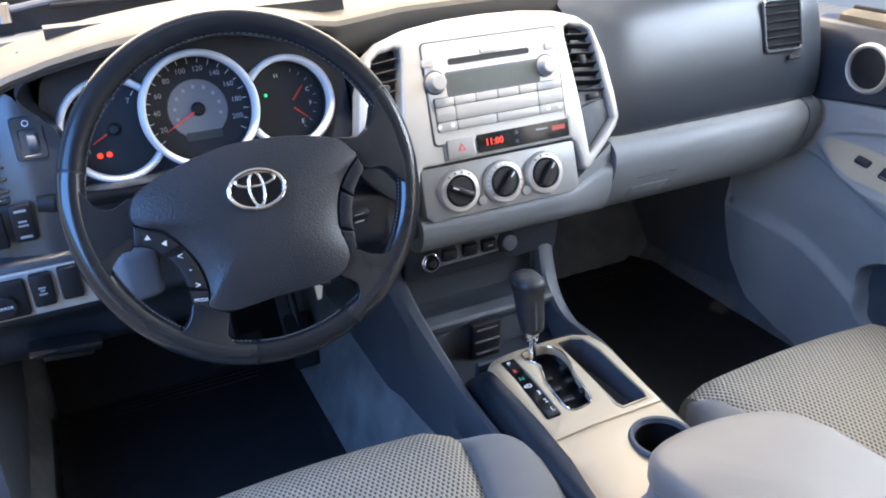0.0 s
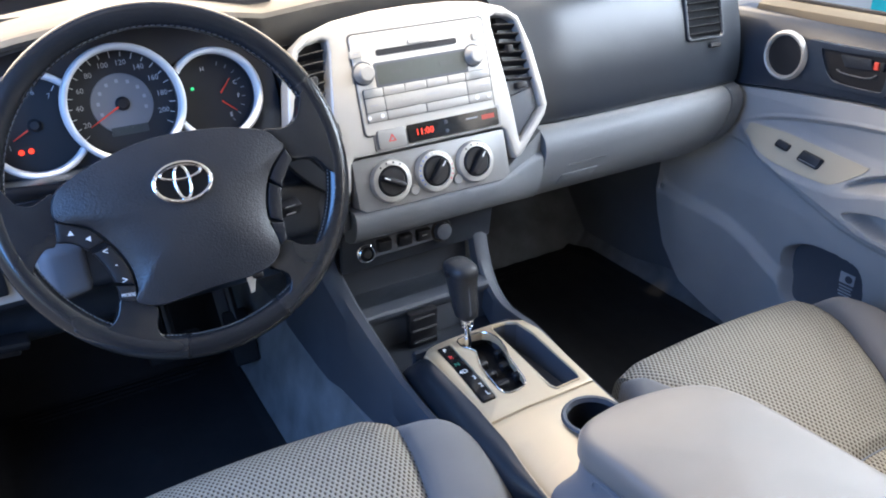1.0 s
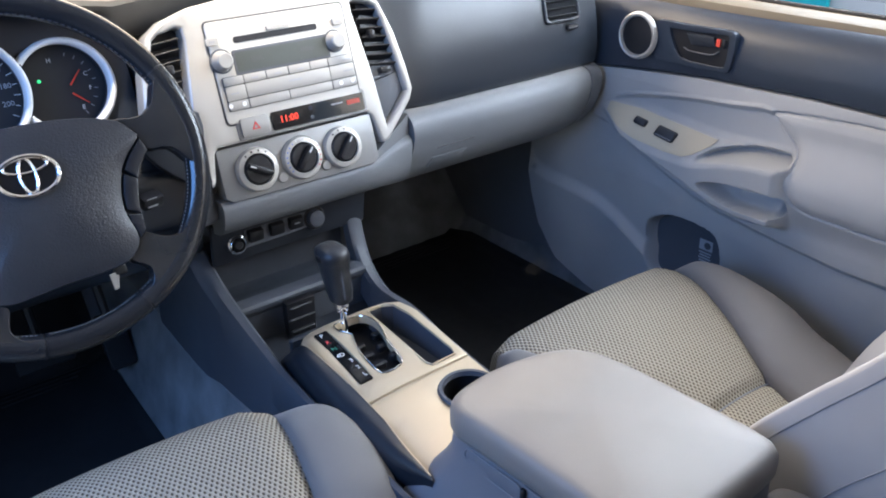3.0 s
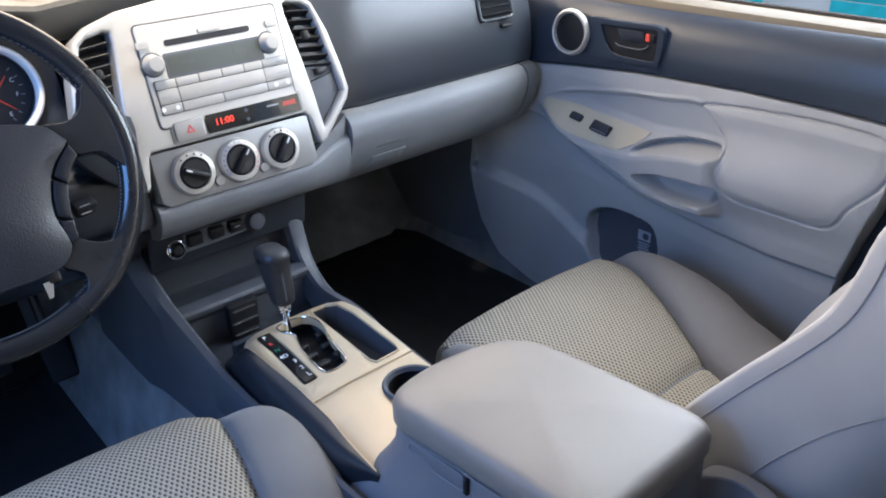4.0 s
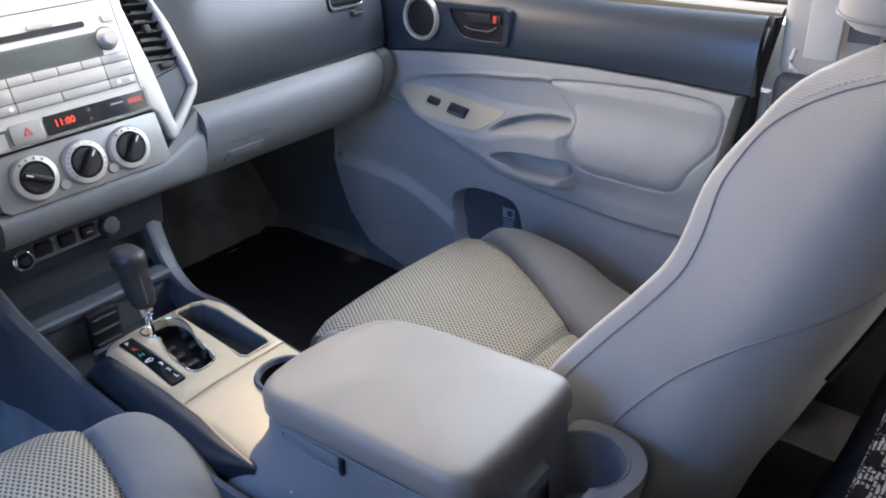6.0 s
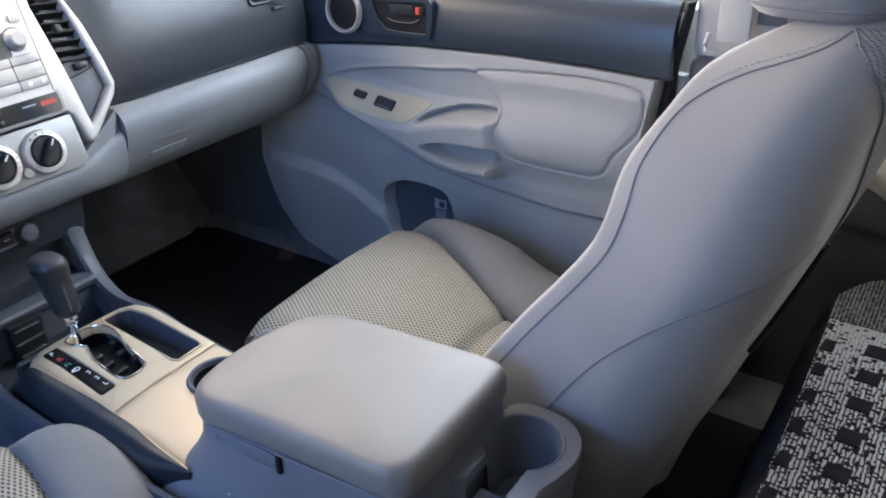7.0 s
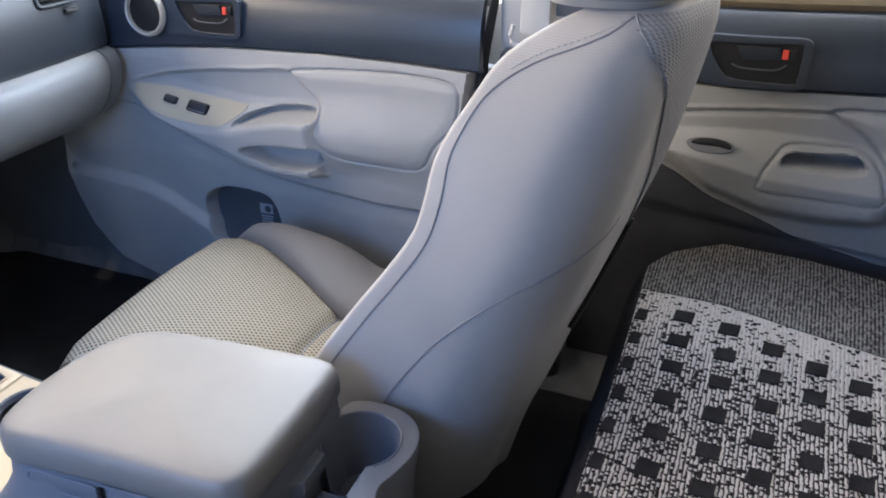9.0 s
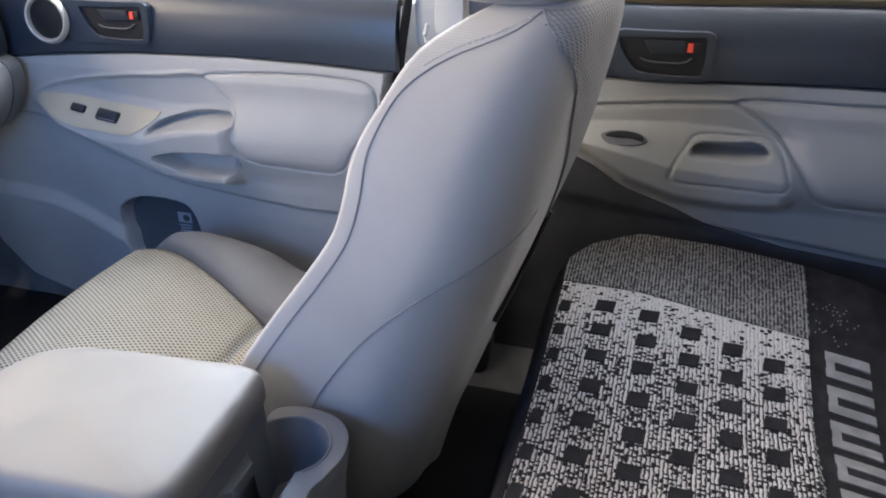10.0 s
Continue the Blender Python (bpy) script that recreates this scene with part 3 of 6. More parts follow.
# glove box latch: recessed grip and the line of the lid
part("glove_box_latch", prism(smooth_poly([(-0.034, 0.010), (-0.030, 0.0115), (0.034, 0.0115), (0.038, 0.009), (0.034, -0.009), (0.030, -0.0115), (-0.034, -0.0115), (-0.038, -0.008)], 3), 0.004, frame_of((0.286, 0.6190, 0.724), (0, -0.50, 0.866), (0, -0.866, -0.50)), 0.0015, 2), GREY, dash, "light grey latch grip")
part("glove_box_gap", tube([(0.257, 0.6052, 0.753), (0.30, 0.6052, 0.753), (0.336, 0.6052, 0.753)], 0.0009, 6), BINGAP, dash)
# passenger end vent
v = part("side_vent", prism(rounded(0.083, 0.088, 0.008, 3), 0.02, frame_of((0.563, 0.6335, 0.957), (0.02, 0.28, 0.96), (-0.05, -0.96, 0.28)), 0.002, 1, [rounded(0.072, 0.077, 0.006, 3)]), DARK, dash, "charcoal louvred air vent")
part("cavity", rbox(0.076, 0.004, 0.078, 0, 1, pose(0.563, 0.6390, 0.957, -16.5, 0, -3)), VENTBLACK, v)
for i in range(6):
    part("slat", rbox(0.072, 0.009, 0.0018, 0.0006, 1, pose(0.563, 0.6358 + (i - 2.5) * 0.0033, 0.957 + (i - 2.5) * 0.0125, -8, 0, -3)), VENTBLACK, v)
part("vent_wheel", rbox(0.026, 0.006, 0.008, 0.002, 1, pose(0.587, 0.6245, 0.902, -14, 0, -3)), BLACK, dash, "black ribbed vent wheel")

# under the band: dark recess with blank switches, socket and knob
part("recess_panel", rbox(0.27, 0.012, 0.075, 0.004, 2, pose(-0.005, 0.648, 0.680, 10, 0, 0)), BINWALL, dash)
strip_at = frame_of((-0.0365, 0.6375, 0.683), (0, 0.17, 0.98), (0, -0.98, 0.17))
HOLES = [[(x + a, b) for a, b in rounded(0.0255, 0.0205, 0.002, 2)] for x in (-0.0355, 0.0005, 0.0335)]
part("switch_strip", prism(smooth_poly([(-0.0525, -0.013), (-0.051, 0.011), (-0.045, 0.0145), (0.050, 0.0145), (0.054, 0.010), (0.054, -0.011), (0.050, -0.0145), (-0.044, -0.0165)], 3), 0.006, strip_at, 0.001, 1, HOLES), MID, dash, "slate grey strip of blank switches")
for x in (-0.072, -0.036, -0.003):
    part("blank_switch", rbox(0.0235, 0.012, 0.0185, 0.002, 2, pose(x, 0.6365, 0.683, 10, 0, 0)), BLACK, dash, "black blank switch plate")
for w, h, z in ((0.004, 0.003, 0.687), (0.009, 0.0016, 0.6835)):
    part("switch_legend", rbox(w, 0.0008, h, 0, 1, pose(-0.003, 0.6305, z, 10, 0, 0)), FAINT, dash)
at = frame_of((-0.104, 0.640, 0.676), (0, 0.17, 0.98), (0, -0.98, 0.17))
s = part("power_socket", lathe([(0.0095, -0.004), (0.010, 0.010), (0.0112, 0.0115), (0.0125, 0.0105), (0.0132, 0.008), (0.0150, 0.007), (0.0158, 0.002), (0.016, 0)], at, 28), CHROME, dash, "chrome ringed power socket")
part("socket_plug", lathe([(0, 0.014), (0.0055, 0.014), (0.0075, 0.012), (0.0085, 0.004), (0.0093, 0.002), (0.0093, 0)], at, 20), BLACK, s)
at = frame_of((0.031, 0.642, 0.679), (0, 0.17, 0.98), (0, -0.98, 0.17))
k = part("round_knob", lathe([(0, 0.016), (0.0105, 0.016), (0.0130, 0.0148), (0.0138, 0.012), (0.0142, 0)], at, 28), MID, dash, "slate grey round knob")
part("knob_collar", lathe([(0.0144, 0.002), (0.0150, 0.006), (0.0185, 0.006), (0.0200, 0.003), (0.0202, 0)], at, 28), BLACK, k)

# driver side: fascia beside the dials, switches, knee panel
rows = [[(x, 0.622 + 0.22 * (z - 0.86) + 0.03 * ease(-0.60, -0.70, x), z) for x in steps(-0.705, -0.562, 24) for z in [0.826 + k * (line([(-0.71, 0.985), (-0.62, 1.018), (-0.605, 1.008), (-0.592, 0.988), (-0.575, 0.968), (-0.56, 0.955)], x) - 0.826)]] for k in steps(1, 0, 12)]
part("driver_fascia", solid(rows, 0.04, (0, 1, 0)), DARK, dash, "charcoal fascia with switches")
rows = [[(x, 0.700 + 0.25 * (z - 0.86), z) for x in steps(-0.555, -0.17, 20)] for z in steps(1.06, 0.83, 12)]
part("dial_recess", solid(rows, 0.03, (0, 1, 0)), BLACK, dash, "black recess round the dials")
# inner walls of the hood
ARCH = smooth_poly([(-0.563, 0.89), (-0.564, 0.95), (-0.578, 0.972), (-0.594, 0.992), (-0.598, 1.008), (-0.585, 1.024), (-0.559, 1.037), (-0.506, 1.050), (-0.44, 1.057), (-0.37, 1.056), (-0.29, 1.046), (-0.235, 1.028), (-0.200, 1.000), (-0.186, 0.96), (-0.184, 0.89)], 4, False)
rows = [[(x + (x + 0.39) * g, y + 0.02 * ease(-0.30, -0.20, x) * (1 - k), z + (z - 0.93) * g) for k, g, y in ((0, 0.0, 0.636), (0.3, -0.012, 0.655), (0.6, -0.045, 0.690), (1, -0.10, 0.722))] for x, z in ARCH]
part("hood_lining", solid(rows, 0.008, (0, 0, 1)), DARK, dash)
part("dial_floor", rbox(0.39, 0.13, 0.02, 0.003, 1, pose(-0.36, 0.70, 0.858)), BLACK, dash)
rows = [[(x, 0.628 + 0.015 * math.sin(k * 3), z) for x in steps(-0.555, -0.165, 16)] for k, z in ((0, 0.886), (0.33, 0.86), (0.66, 0.84), (1.0, 0.826))]
part("column_fascia", solid(rows, 0.05, (0, 1, 0)), DARK, dash)
KNEE = [(0.615, 0.826), (0.605, 0.815), (0.603, 0.775), (0.606, 0.750), (0.625, 0.738), (0.640, 0.720), (0.655, 0.680), (0.70, 0.650), (0.78, 0.64)]
prof = smooth_poly(KNEE, 4, False)
rows = [[(x, y, z) for y, z in prof] for x in steps(-0.705, -0.150, 24)]
part("knee_panel", solid(rows, 0.03, (0, 1, 0)), DARK, dash, "charcoal knee panel under the wheel")
part("switch_strip", prism(rounded(0.172, 0.056, 0.008, 3), 0.006, frame_of((-0.620, 0.5985, 0.788), (0, 0.05, 1), (0, -1, 0.05)), 0.002, 1), SILVER, dash, "silver painted switch strip")
for x, z, w, h, dy in ((-0.622, 0.793, 0.024, 0.042, 0.594), (-0.591, 0.795, 0.024, 0.042, 0.594), (-0.624, 0.870, 0.024, 0.046, 0.618), (-0.655, 0.866, 0.024, 0.046, 0.618)):
    sw = part("rocker_switch", rbox(w, 0.012, h, 0.003, 2, pose(x, dy, z, 0, 0, 0)), BLACK, dash, "black rocker switch")
    if x == -0.624:
        for q, wq in ((0.016, 0.013), (0.003, 0.009), (-0.002, 0.011), (-0.016, 0.013)):
            part("legend", rbox(wq, 0.0008, 0.0028 if abs(q) > 0.01 else 0.0022, 0, 1, pose(x, dy - 0.0064, z + q)), FAINT, sw)
    if x == -0.622:
        for q, wq in ((0.004, 0.008), (0.0005, 0.005), (-0.004, 0.009)):
            part("legend", rbox(wq, 0.0008, 0.0020, 0, 1, pose(x, dy - 0.0064, z + q)), FAINT, sw)
part("column_side_panel", rbox(0.056, 0.030, 0.074, 0.014, 4, pose(-0.514, 0.606, 0.782, 0, 0, 14)), MID2, dash, "light grey panel beside the column")
part("mirror_switch", rbox(0.050, 0.010, 0.048, 0.004, 2, pose(-0.664, 0.595, 0.788)), BLACK, dash, "black mirror control")
part("mirror_knob", disc(0.013, 0.008, frame_of((-0.664, 0.590, 0.784), (0, 0, 1), (0, -1, 0)), 20), BLACK, dash)
part("mirror_legend", text("MIRROR", 0.005, frame_of((-0.664, 0.5815, 0.784), (0, 0, 1), (0, -1, 0))), WHITE, dash)
dm = frame_of((-0.5965, 0.6420, 0.960), (0, 0.215, 0.977), (0, -0.977, 0.215))
d = part("dimmer", prism(rounded(0.034, 0.050, 0.004, 2), 0.006, dm, 0.0012, 1, [rounded(0.019, 0.029, 0.002, 2, 0, -0.005)]), DARK, dash, "dark dimmer wheel plate")
part("dimmer_well", rbox(0.020, 0.030, 0.002, 0, 1, dm @ pose(0, -0.005, -0.005)), BLACK, d)
part("dimmer_wheel", lathe([(0.0, 0.005), (0.012, 0.005), (0.013, 0.004), (0.013, -0.004), (0.012, -0.005), (0.0, -0.005)], dm @ pose(0.003, -0.005, -0.009, 0, 90, 0), 28), MID, d)
part("dimmer_mark", tube([dm @ Vector((0.0032 * math.cos(a), 0.017 + 0.0032 * math.sin(a), 0.0004)) for a in steps(0, 2 * math.pi, 16)[:-1]], 0.0007, 5, True), WHITE, d)
lv = part("driver_vent", prism(rounded(0.085, 0.115, 0.012, 3), 0.012, frame_of((-0.665, 0.6435, 0.945), (0, 0.215, 0.977), (0.12, -0.977, 0.215)), 0.002, 1, [rounded(0.070, 0.10, 0.01, 3)]), DARK, dash, "charcoal louvred air vent")
part("cavity", rbox(0.074, 0.003, 0.103, 0, 1, pose(-0.665, 0.6525, 0.945, -12, 0, 7)), BLACK, lv)
for i in range(7):
    part("slat", rbox(0.068, 0.012, 0.003, 0.001, 1, pose(-0.665, 0.646 + (i - 3) * 0.003, 0.945 + (i - 3) * 0.0135, 15, 0, 7)), DARK, lv)
hr = part("hood_release", rbox(0.088, 0.026, 0.016, 0.006, 2, pose(-0.617, 0.628, 0.694, 12, 6, 0)), GLOSS, dash, "black hood release handle")
part("release_tongue", rbox(0.060, 0.012, 0.018, 0.003, 2, pose(-0.617, 0.640, 0.678, 12, 6, 0)), BLACK, hr)

# ---- centre stack ----
STACK = frame_of((0, 0.583, 0.78), (0, 0.28, 1), (0, -1, 0.28))


def on_stack(x, v, n=0.0):
    return STACK @ pose(x, v, n)


stack = thing("centre_stack", (0, 0.583, 0.76), "silver painted centre stack with two louvred vents", "centre stack")
half = [(0.0, 0.2625), (0.06, 0.261), (0.115, 0.255), (0.155, 0.243), (0.180, 0.226), (0.197, 0.180), (0.208, 0.125), (0.2125, 0.088), (0.205, 0.072), (0.178, 0.045), (0.152, 0.019), (0.141, 0.016), (0.136, 0.024), (0.128, 0.060), (0.122, 0.067)]
outline = half + [(-x, v) for x, v in reversed(half[1:])]
hole_r = smooth_poly([(0.131, 0.230), (0.150, 0.229), (0.172, 0.220), (0.184, 0.175), (0.194, 0.120), (0.1985, 0.090), (0.196, 0.082), (0.157, 0.045), (0.152, 0.046), (0.149, 0.080), (0.144, 0.130), (0.134, 0.195)], 2)
hole_l = [(-x, v) for x, v in reversed(hole_r)]
part("bezel", prism(outline, 0.030, STACK, 0.006, 3, [hole_r, hole_l]), SILVER, stack, "silver painted bezel")
part("lower_plate", prism([(0.127, 0.064), (-0.127, 0.064), (-0.128, -0.004), (-0.118, -0.012), (0.118, -0.012), (0.128, -0.004)], 0.03, on_stack(0, 0, -0.004), 0.002, 2), HVACGREY, stack, "satin grey control plate")
for s in (1, -1):
    vent = part("air_vent", prism([(s * x, v) for x, v in ((0.128, 0.233), (0.178, 0.224), (0.202, 0.088), (0.152, 0.042), (0.144, 0.06))][::s], 0.004, on_stack(0, 0, -0.026)), BLACK, stack, "black louvred air vent")
    for i in range(7):
        k = i / 6
        x0, x1 = 0.135 + 0.013 * k, 0.176 + 0.018 * k
        v = 0.217 - 0.083 * k
        m = STACK @ pose(s * (x0 + x1) / 2, v - 0.003, -0.012, -28, 0, s * 0) @ pose(0, 0, 0, 0, 0, -s * 6)
        part("slat", rbox(x1 - x0, 0.0024, 0.016, 0.0008, 1, m), BLACK, vent)
    part("vent_tab", rbox(0.010, 0.014, 0.014, 0.003, 2, STACK @ pose(s * 0.158, 0.180, -0.006)), BLACK, vent)
    part("vent_wheel_plate", prism([(s * x, v) for x, v in ((0.146, 0.132), (0.190, 0.140), (0.1935, 0.118), (0.147, 0.110))][::s], 0.012, on_stack(0, 0, -0.010), 0.001, 1), MID, vent)
    part("vent_wheel", rbox(0.020, 0.010, 0.012, 0.003, 2, STACK @ pose(s * 0.170, 0.124, -0.006, 0, 0, 0)), BLACK, vent, "black ribbed vent wheel")
    part("side_blank", prism([(s * x, v) for x, v in ((0.147, 0.109), (0.1945, 0.118), (0.199, 0.088), (0.155, 0.045))][::s], 0.010, on_stack(0, 0, -0.010), 0.002, 2), MID, stack, "slate grey filler panel under the vent")
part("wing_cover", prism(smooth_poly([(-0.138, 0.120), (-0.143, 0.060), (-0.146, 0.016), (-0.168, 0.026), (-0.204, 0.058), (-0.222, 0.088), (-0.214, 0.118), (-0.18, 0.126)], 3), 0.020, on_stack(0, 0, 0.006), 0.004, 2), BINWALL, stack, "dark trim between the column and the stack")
# dark tray edges at the driver's side of the stack
part("column_trim", rbox(0.05, 0.07, 0.14, 0.01, 2, pose(-0.165, 0.640, 0.80, -10, 0, 8)), MID, stack)

radio = thing("car_radio", (0, 0.61, 0.88), "silver car radio with two knobs and a grey display", "car radio")
part("faceplate", prism(rounded(0.214, 0.138, 0.006, 3, 0.006, 0.163), 0.010, on_stack(0, 0, 0.0025), 0.0015, 1), SILVER, radio)
part("surround", prism(rounded(0.2185, 0.1425, 0.007, 3, 0.006, 0.163), 0.004, on_stack(0, 0, 0.0010)), BINGAP, radio)
part("button_bed", prism(rounded(0.2065, 0.0470, 0.002, 2, 0.0085, 0.1345), 0.002, on_stack(0, 0, 0.0032)), BINGAP, radio)
part("disc_slot", prism(rounded(0.130, 0.0085, 0.003, 2, 0.000, 0.2045), 0.002, on_stack(0, 0, 0.0032)), BLACK, radio, "black disc slot")
part("eject_button", prism(rounded(0.036, 0.006, 0.002, 2, 0.004, 0.2130), 0.003, on_stack(0, 0, 0.0055), 0.0006, 1), BUTTON, radio)
for x in (-0.096, 0.100):
    part("corner_button", prism(rounded(0.018, 0.010, 0.002, 2, x, 0.2065), 0.003, on_stack(0, 0, 0.006), 0.0008, 1), BUTTON, radio)
    part("legend", rbox(0.008, 0.0022, 0.0004, 0, 1, on_stack(x, 0.2065, 0.0063)), FAINT, radio)
part("display_frame", prism(rounded(0.150, 0.034, 0.003, 2, 0.003, 0.1745), 0.003, on_stack(0, 0, 0.0035), 0.0006, 1), MID, radio)
part("display", prism(rounded(0.143, 0.027, 0.002, 2, 0.003, 0.1745), 0.002, on_stack(0, 0, 0.0040)), LCD, radio, "grey green unlit display")
for x, w in ((-0.038, 0.018), (0.042, 0.022)):
    part("display_segment", rbox(w, 0.006, 0.0004, 0, 1, on_stack(x, 0.176, 0.0043)), LCDINK, radio)
for x in (-0.0885, 0.0885):
    k = part("knob", lathe([(0, 0.017), (0.0095, 0.017), (0.0115, 0.015), (0.0124, 0.006), (0.0140, 0.004), (0.0145, 0.0)], on_stack(x, 0.1795, 0.002), 32), BUTTON, radio, "round silver knob")
    part("collar", lathe([(0.0140, 0.0012), (0.0165, 0.0012), (0.017, 0)], on_stack(x, 0.1795, 0.002), 32), MID, k)
ROWS = ((0.1515, 0.0115, ((-0.0795, 0.029), (-0.0475, 0.033), (-0.0130, 0.034), (0.0220, 0.034), (0.0545, 0.029), (0.0905, 0.041))),
        (0.1350, 0.0195, ((-0.0795, 0.029), (0.0025, 0.133), (0.0905, 0.041))),
        (0.1180, 0.0125, ((-0.0795, 0.029), (-0.0330, 0.062), (0.0340, 0.070), (0.0905, 0.041))))
for v, h, cells in ROWS:
    for x, w in cells:
        part("button", prism(rounded(w, h, 0.0018, 2, x, v), 0.003, on_stack(0, 0, 0.0055), 0.0009, 2), BUTTON, radio)
for x, v, w in ((-0.082, 0.1345, 0.012), (0.100, 0.1345, 0.016), (0.012, 0.1365, 0.020), (0.100, 0.1505, 0.014), (-0.012, 0.1505, 0.010), (0.024, 0.1505, 0.010), (-0.048, 0.1505, 0.010)):
    part("legend", rbox(w, 0.0024, 0.0004, 0, 1, on_stack(x, v, 0.0057)), FAINT, radio)
for x in (-0.092, -0.072, 0.084, 0.104):
    part("arrow_mark", disc(0.0032, 0.0005, on_stack(x, 0.1185, 0.0056), 10, None, 0), WHITE, radio)

clock = thing("clock_panel", (0, 0.60, 0.86), "hazard button and dark clock window with lit red digits", "dashboard clock")
part("frame", prism(rounded(0.212, 0.034, 0.004, 2, 0.016, 0.0860), 0.006, on_stack(0, 0, 0.0015), 0.001, 1), HVACGREY, clock)
hz = part("hazard_button", prism(rounded(0.044, 0.026, 0.003, 2, -0.063, 0.0860), 0.004, on_stack(0, 0, 0.0050), 0.001, 2), BUTTON, clock, "grey hazard warning button")
tri = [(math.cos(a) * 0.0072 - 0.063, math.sin(a) * 0.0072 + 0.085) for a in (math.pi / 2, math.pi * 7 / 6, math.pi * 11 / 6)]
tri_in = [(math.cos(a) * 0.0042 - 0.063, math.sin(a) * 0.0042 + 0.085) for a in (math.pi / 2, math.pi * 7 / 6, math.pi * 11 / 6)]
part("triangle", prism(tri, 0.0006, on_stack(0, 0, 0.0056), 0, 1, [tri_in]), REDPRINT, hz)
part("window", prism(rounded(0.153, 0.026, 0.002, 2, 0.0395, 0.0860), 0.003, on_stack(0, 0, 0.0040)), GLOSS, clock, "gloss black window")
part("digits", text("11:00", 0.0135, on_stack(-0.0105, 0.0860, 0.0046)), REDLIT, clock, "lit red clock digits")
for v in (0.0925, 0.0795):
    part("set_button", disc(0.0030, 0.0015, on_stack(0.026, v, 0.0040), 12), MID, clock)
part("legend", rbox(0.020, 0.0022, 0.0004, 0, 1, on_stack(0.070, 0.0905, 0.0044)), FAINT, clock)
part("airbag_light", rbox(0.022, 0.007, 0.0004, 0, 1, on_stack(0.098, 0.0885, 0.0044)), REDDIM, clock, "dim red warning light")

hvac = thing("climate_controls", (0, 0.585, 0.78), "three black climate dials in silver rings", "climate controls")
for i, x in enumerate((-0.074, -0.002, 0.067)):
    m = on_stack(x, 0.0255, -0.004)
    ring = part("dial_ring", lathe([(0.0225, 0.008), (0.0235, 0.0095), (0.0295, 0.0080), (0.0315, 0.0050), (0.032, 0)], m, 40), SILVER, hvac, "silver dial ring")
    knob = part("dial_knob", lathe([(0, 0.010), (0.019, 0.010), (0.0220, 0.0065), (0.0226, 0.0)], m, 32), BLACK, hvac, "black rotary knob")
    part("grip", rbox(0.0085, 0.039, 0.013, 0.003, 2, m @ pose(0, 0, 0.0125, 0, 0, (62, -42, -38)[i])), BLACK, knob)
    a = radians((62, -42, -38)[i] + 90)
    part("pointer", rbox(0.002, 0.009, 0.0006, 0, 1, m @ pose(0.013 * math.cos(a), 0.013 * math.sin(a), 0.0192, 0, 0, (62, -42, -38)[i])), WHITE, knob)
    for j in range(17 if i == 1 else 4):
        n = 16 if i == 1 else 3
        a = radians(215 - 250 * j / n) if i == 1 else radians(125 - 70 * j / n)
        col = (BLUEMARK if j < 7 else REDPRINT if j > 9 else WHITE) if i == 1 else BLACK
        part("mark", rbox(0.0016 if i == 1 else 0.0026, 0.0026, 0.0005, 0, 1, m @ pose(0.0268 * math.cos(a), 0.0268 * math.sin(a), 0.0090, 0, 0, math.degrees(a) - 90)), col, ring)
for x, v in ((-0.0385, 0.0045), (0.0345, 0.0050)):
    part("push_button", lathe([(0, 0.004), (0.0065, 0.004), (0.0078, 0.003), (0.008, 0)], on_stack(x, v, -0.004), 20), HVACGREY, hvac, "grey round push button")

# ---- instrument cluster ----
CL = frame_of((0, 0.683, 0.95), (0, 0.25, 0.97), (0, -0.97, 0.25))
cluster = thing("instrument_cluster", (-0.375, 0.68, 0.88), "three dark dials with silver rings and red needles", "instrument cluster")


DIALS = ((-0.3965, 0.002, 0.0745), (-0.281, -0.006, 0.0620), (-0.503, -0.007, 0.0650))


def dial(k, depth):
    cx, v, r = DIALS[k]
    m = CL @ pose(cx, v, 0.006 if k == 0 else 0.0)
    sx, sv, sr = DIALS[0]
    angles = steps(0, 2 * math.pi, 96)
    if k:
        start = 0 if cx < sx else math.pi
        angles = [a + start for a in steps(0, 2 * math.pi, 180) if math.hypot(cx + (r - 0.004) * math.cos(a + start) - sx, v + (r - 0.004) * math.sin(a + start) - sv) > sr - 0.001]
    prof = [(r - 0.0085, -0.006), (r - 0.0080, 0.009), (r - 0.0065, 0.0115), (r - 0.0035, 0.0125), (r - 0.0005, 0.0105), (r + 0.0008, -0.006)]
    ring = part("dial_ring", merge(bmesh.new(), loft([[(q * math.cos(a), q * math.sin(a), h) for q, h in prof] for a in angles]), m), DIALRING, cluster, "satin silver ring", 60)
    face = part("dial_face", disc(r - 0.006, 0.002, m @ pose(0, 0, -depth), 48), DIALFACE, cluster, "black dial face")
    wall_angles = [a for a in angles]
    part("dial_wall", merge(bmesh.new(), loft([[((r - 0.008) * math.cos(a), (r - 0.008) * math.sin(a), h) for h in (0.0, -depth)] for a in wall_angles]), m), BLACK, face)
    return m @ pose(0, 0, -depth + 0.0025), face


m, face = dial(0, 0.026)
part("centre_disc", disc(0.0385, 0.0008, m, 40), DIALGREY, face, "grey centre disc")
for i, s in enumerate(("20", "40", "60", "80", "100", "120", "140", "160", "180", "200")):
    a = radians(203 - i * 24.6)
    part("number", text(s, 0.0095, m @ pose(0.0515 * math.cos(a), 0.0515 * math.sin(a), 0.001)), DIALPRINT, face, "white number")
for i in range(21):
    a = radians(215 - i * 12.3)
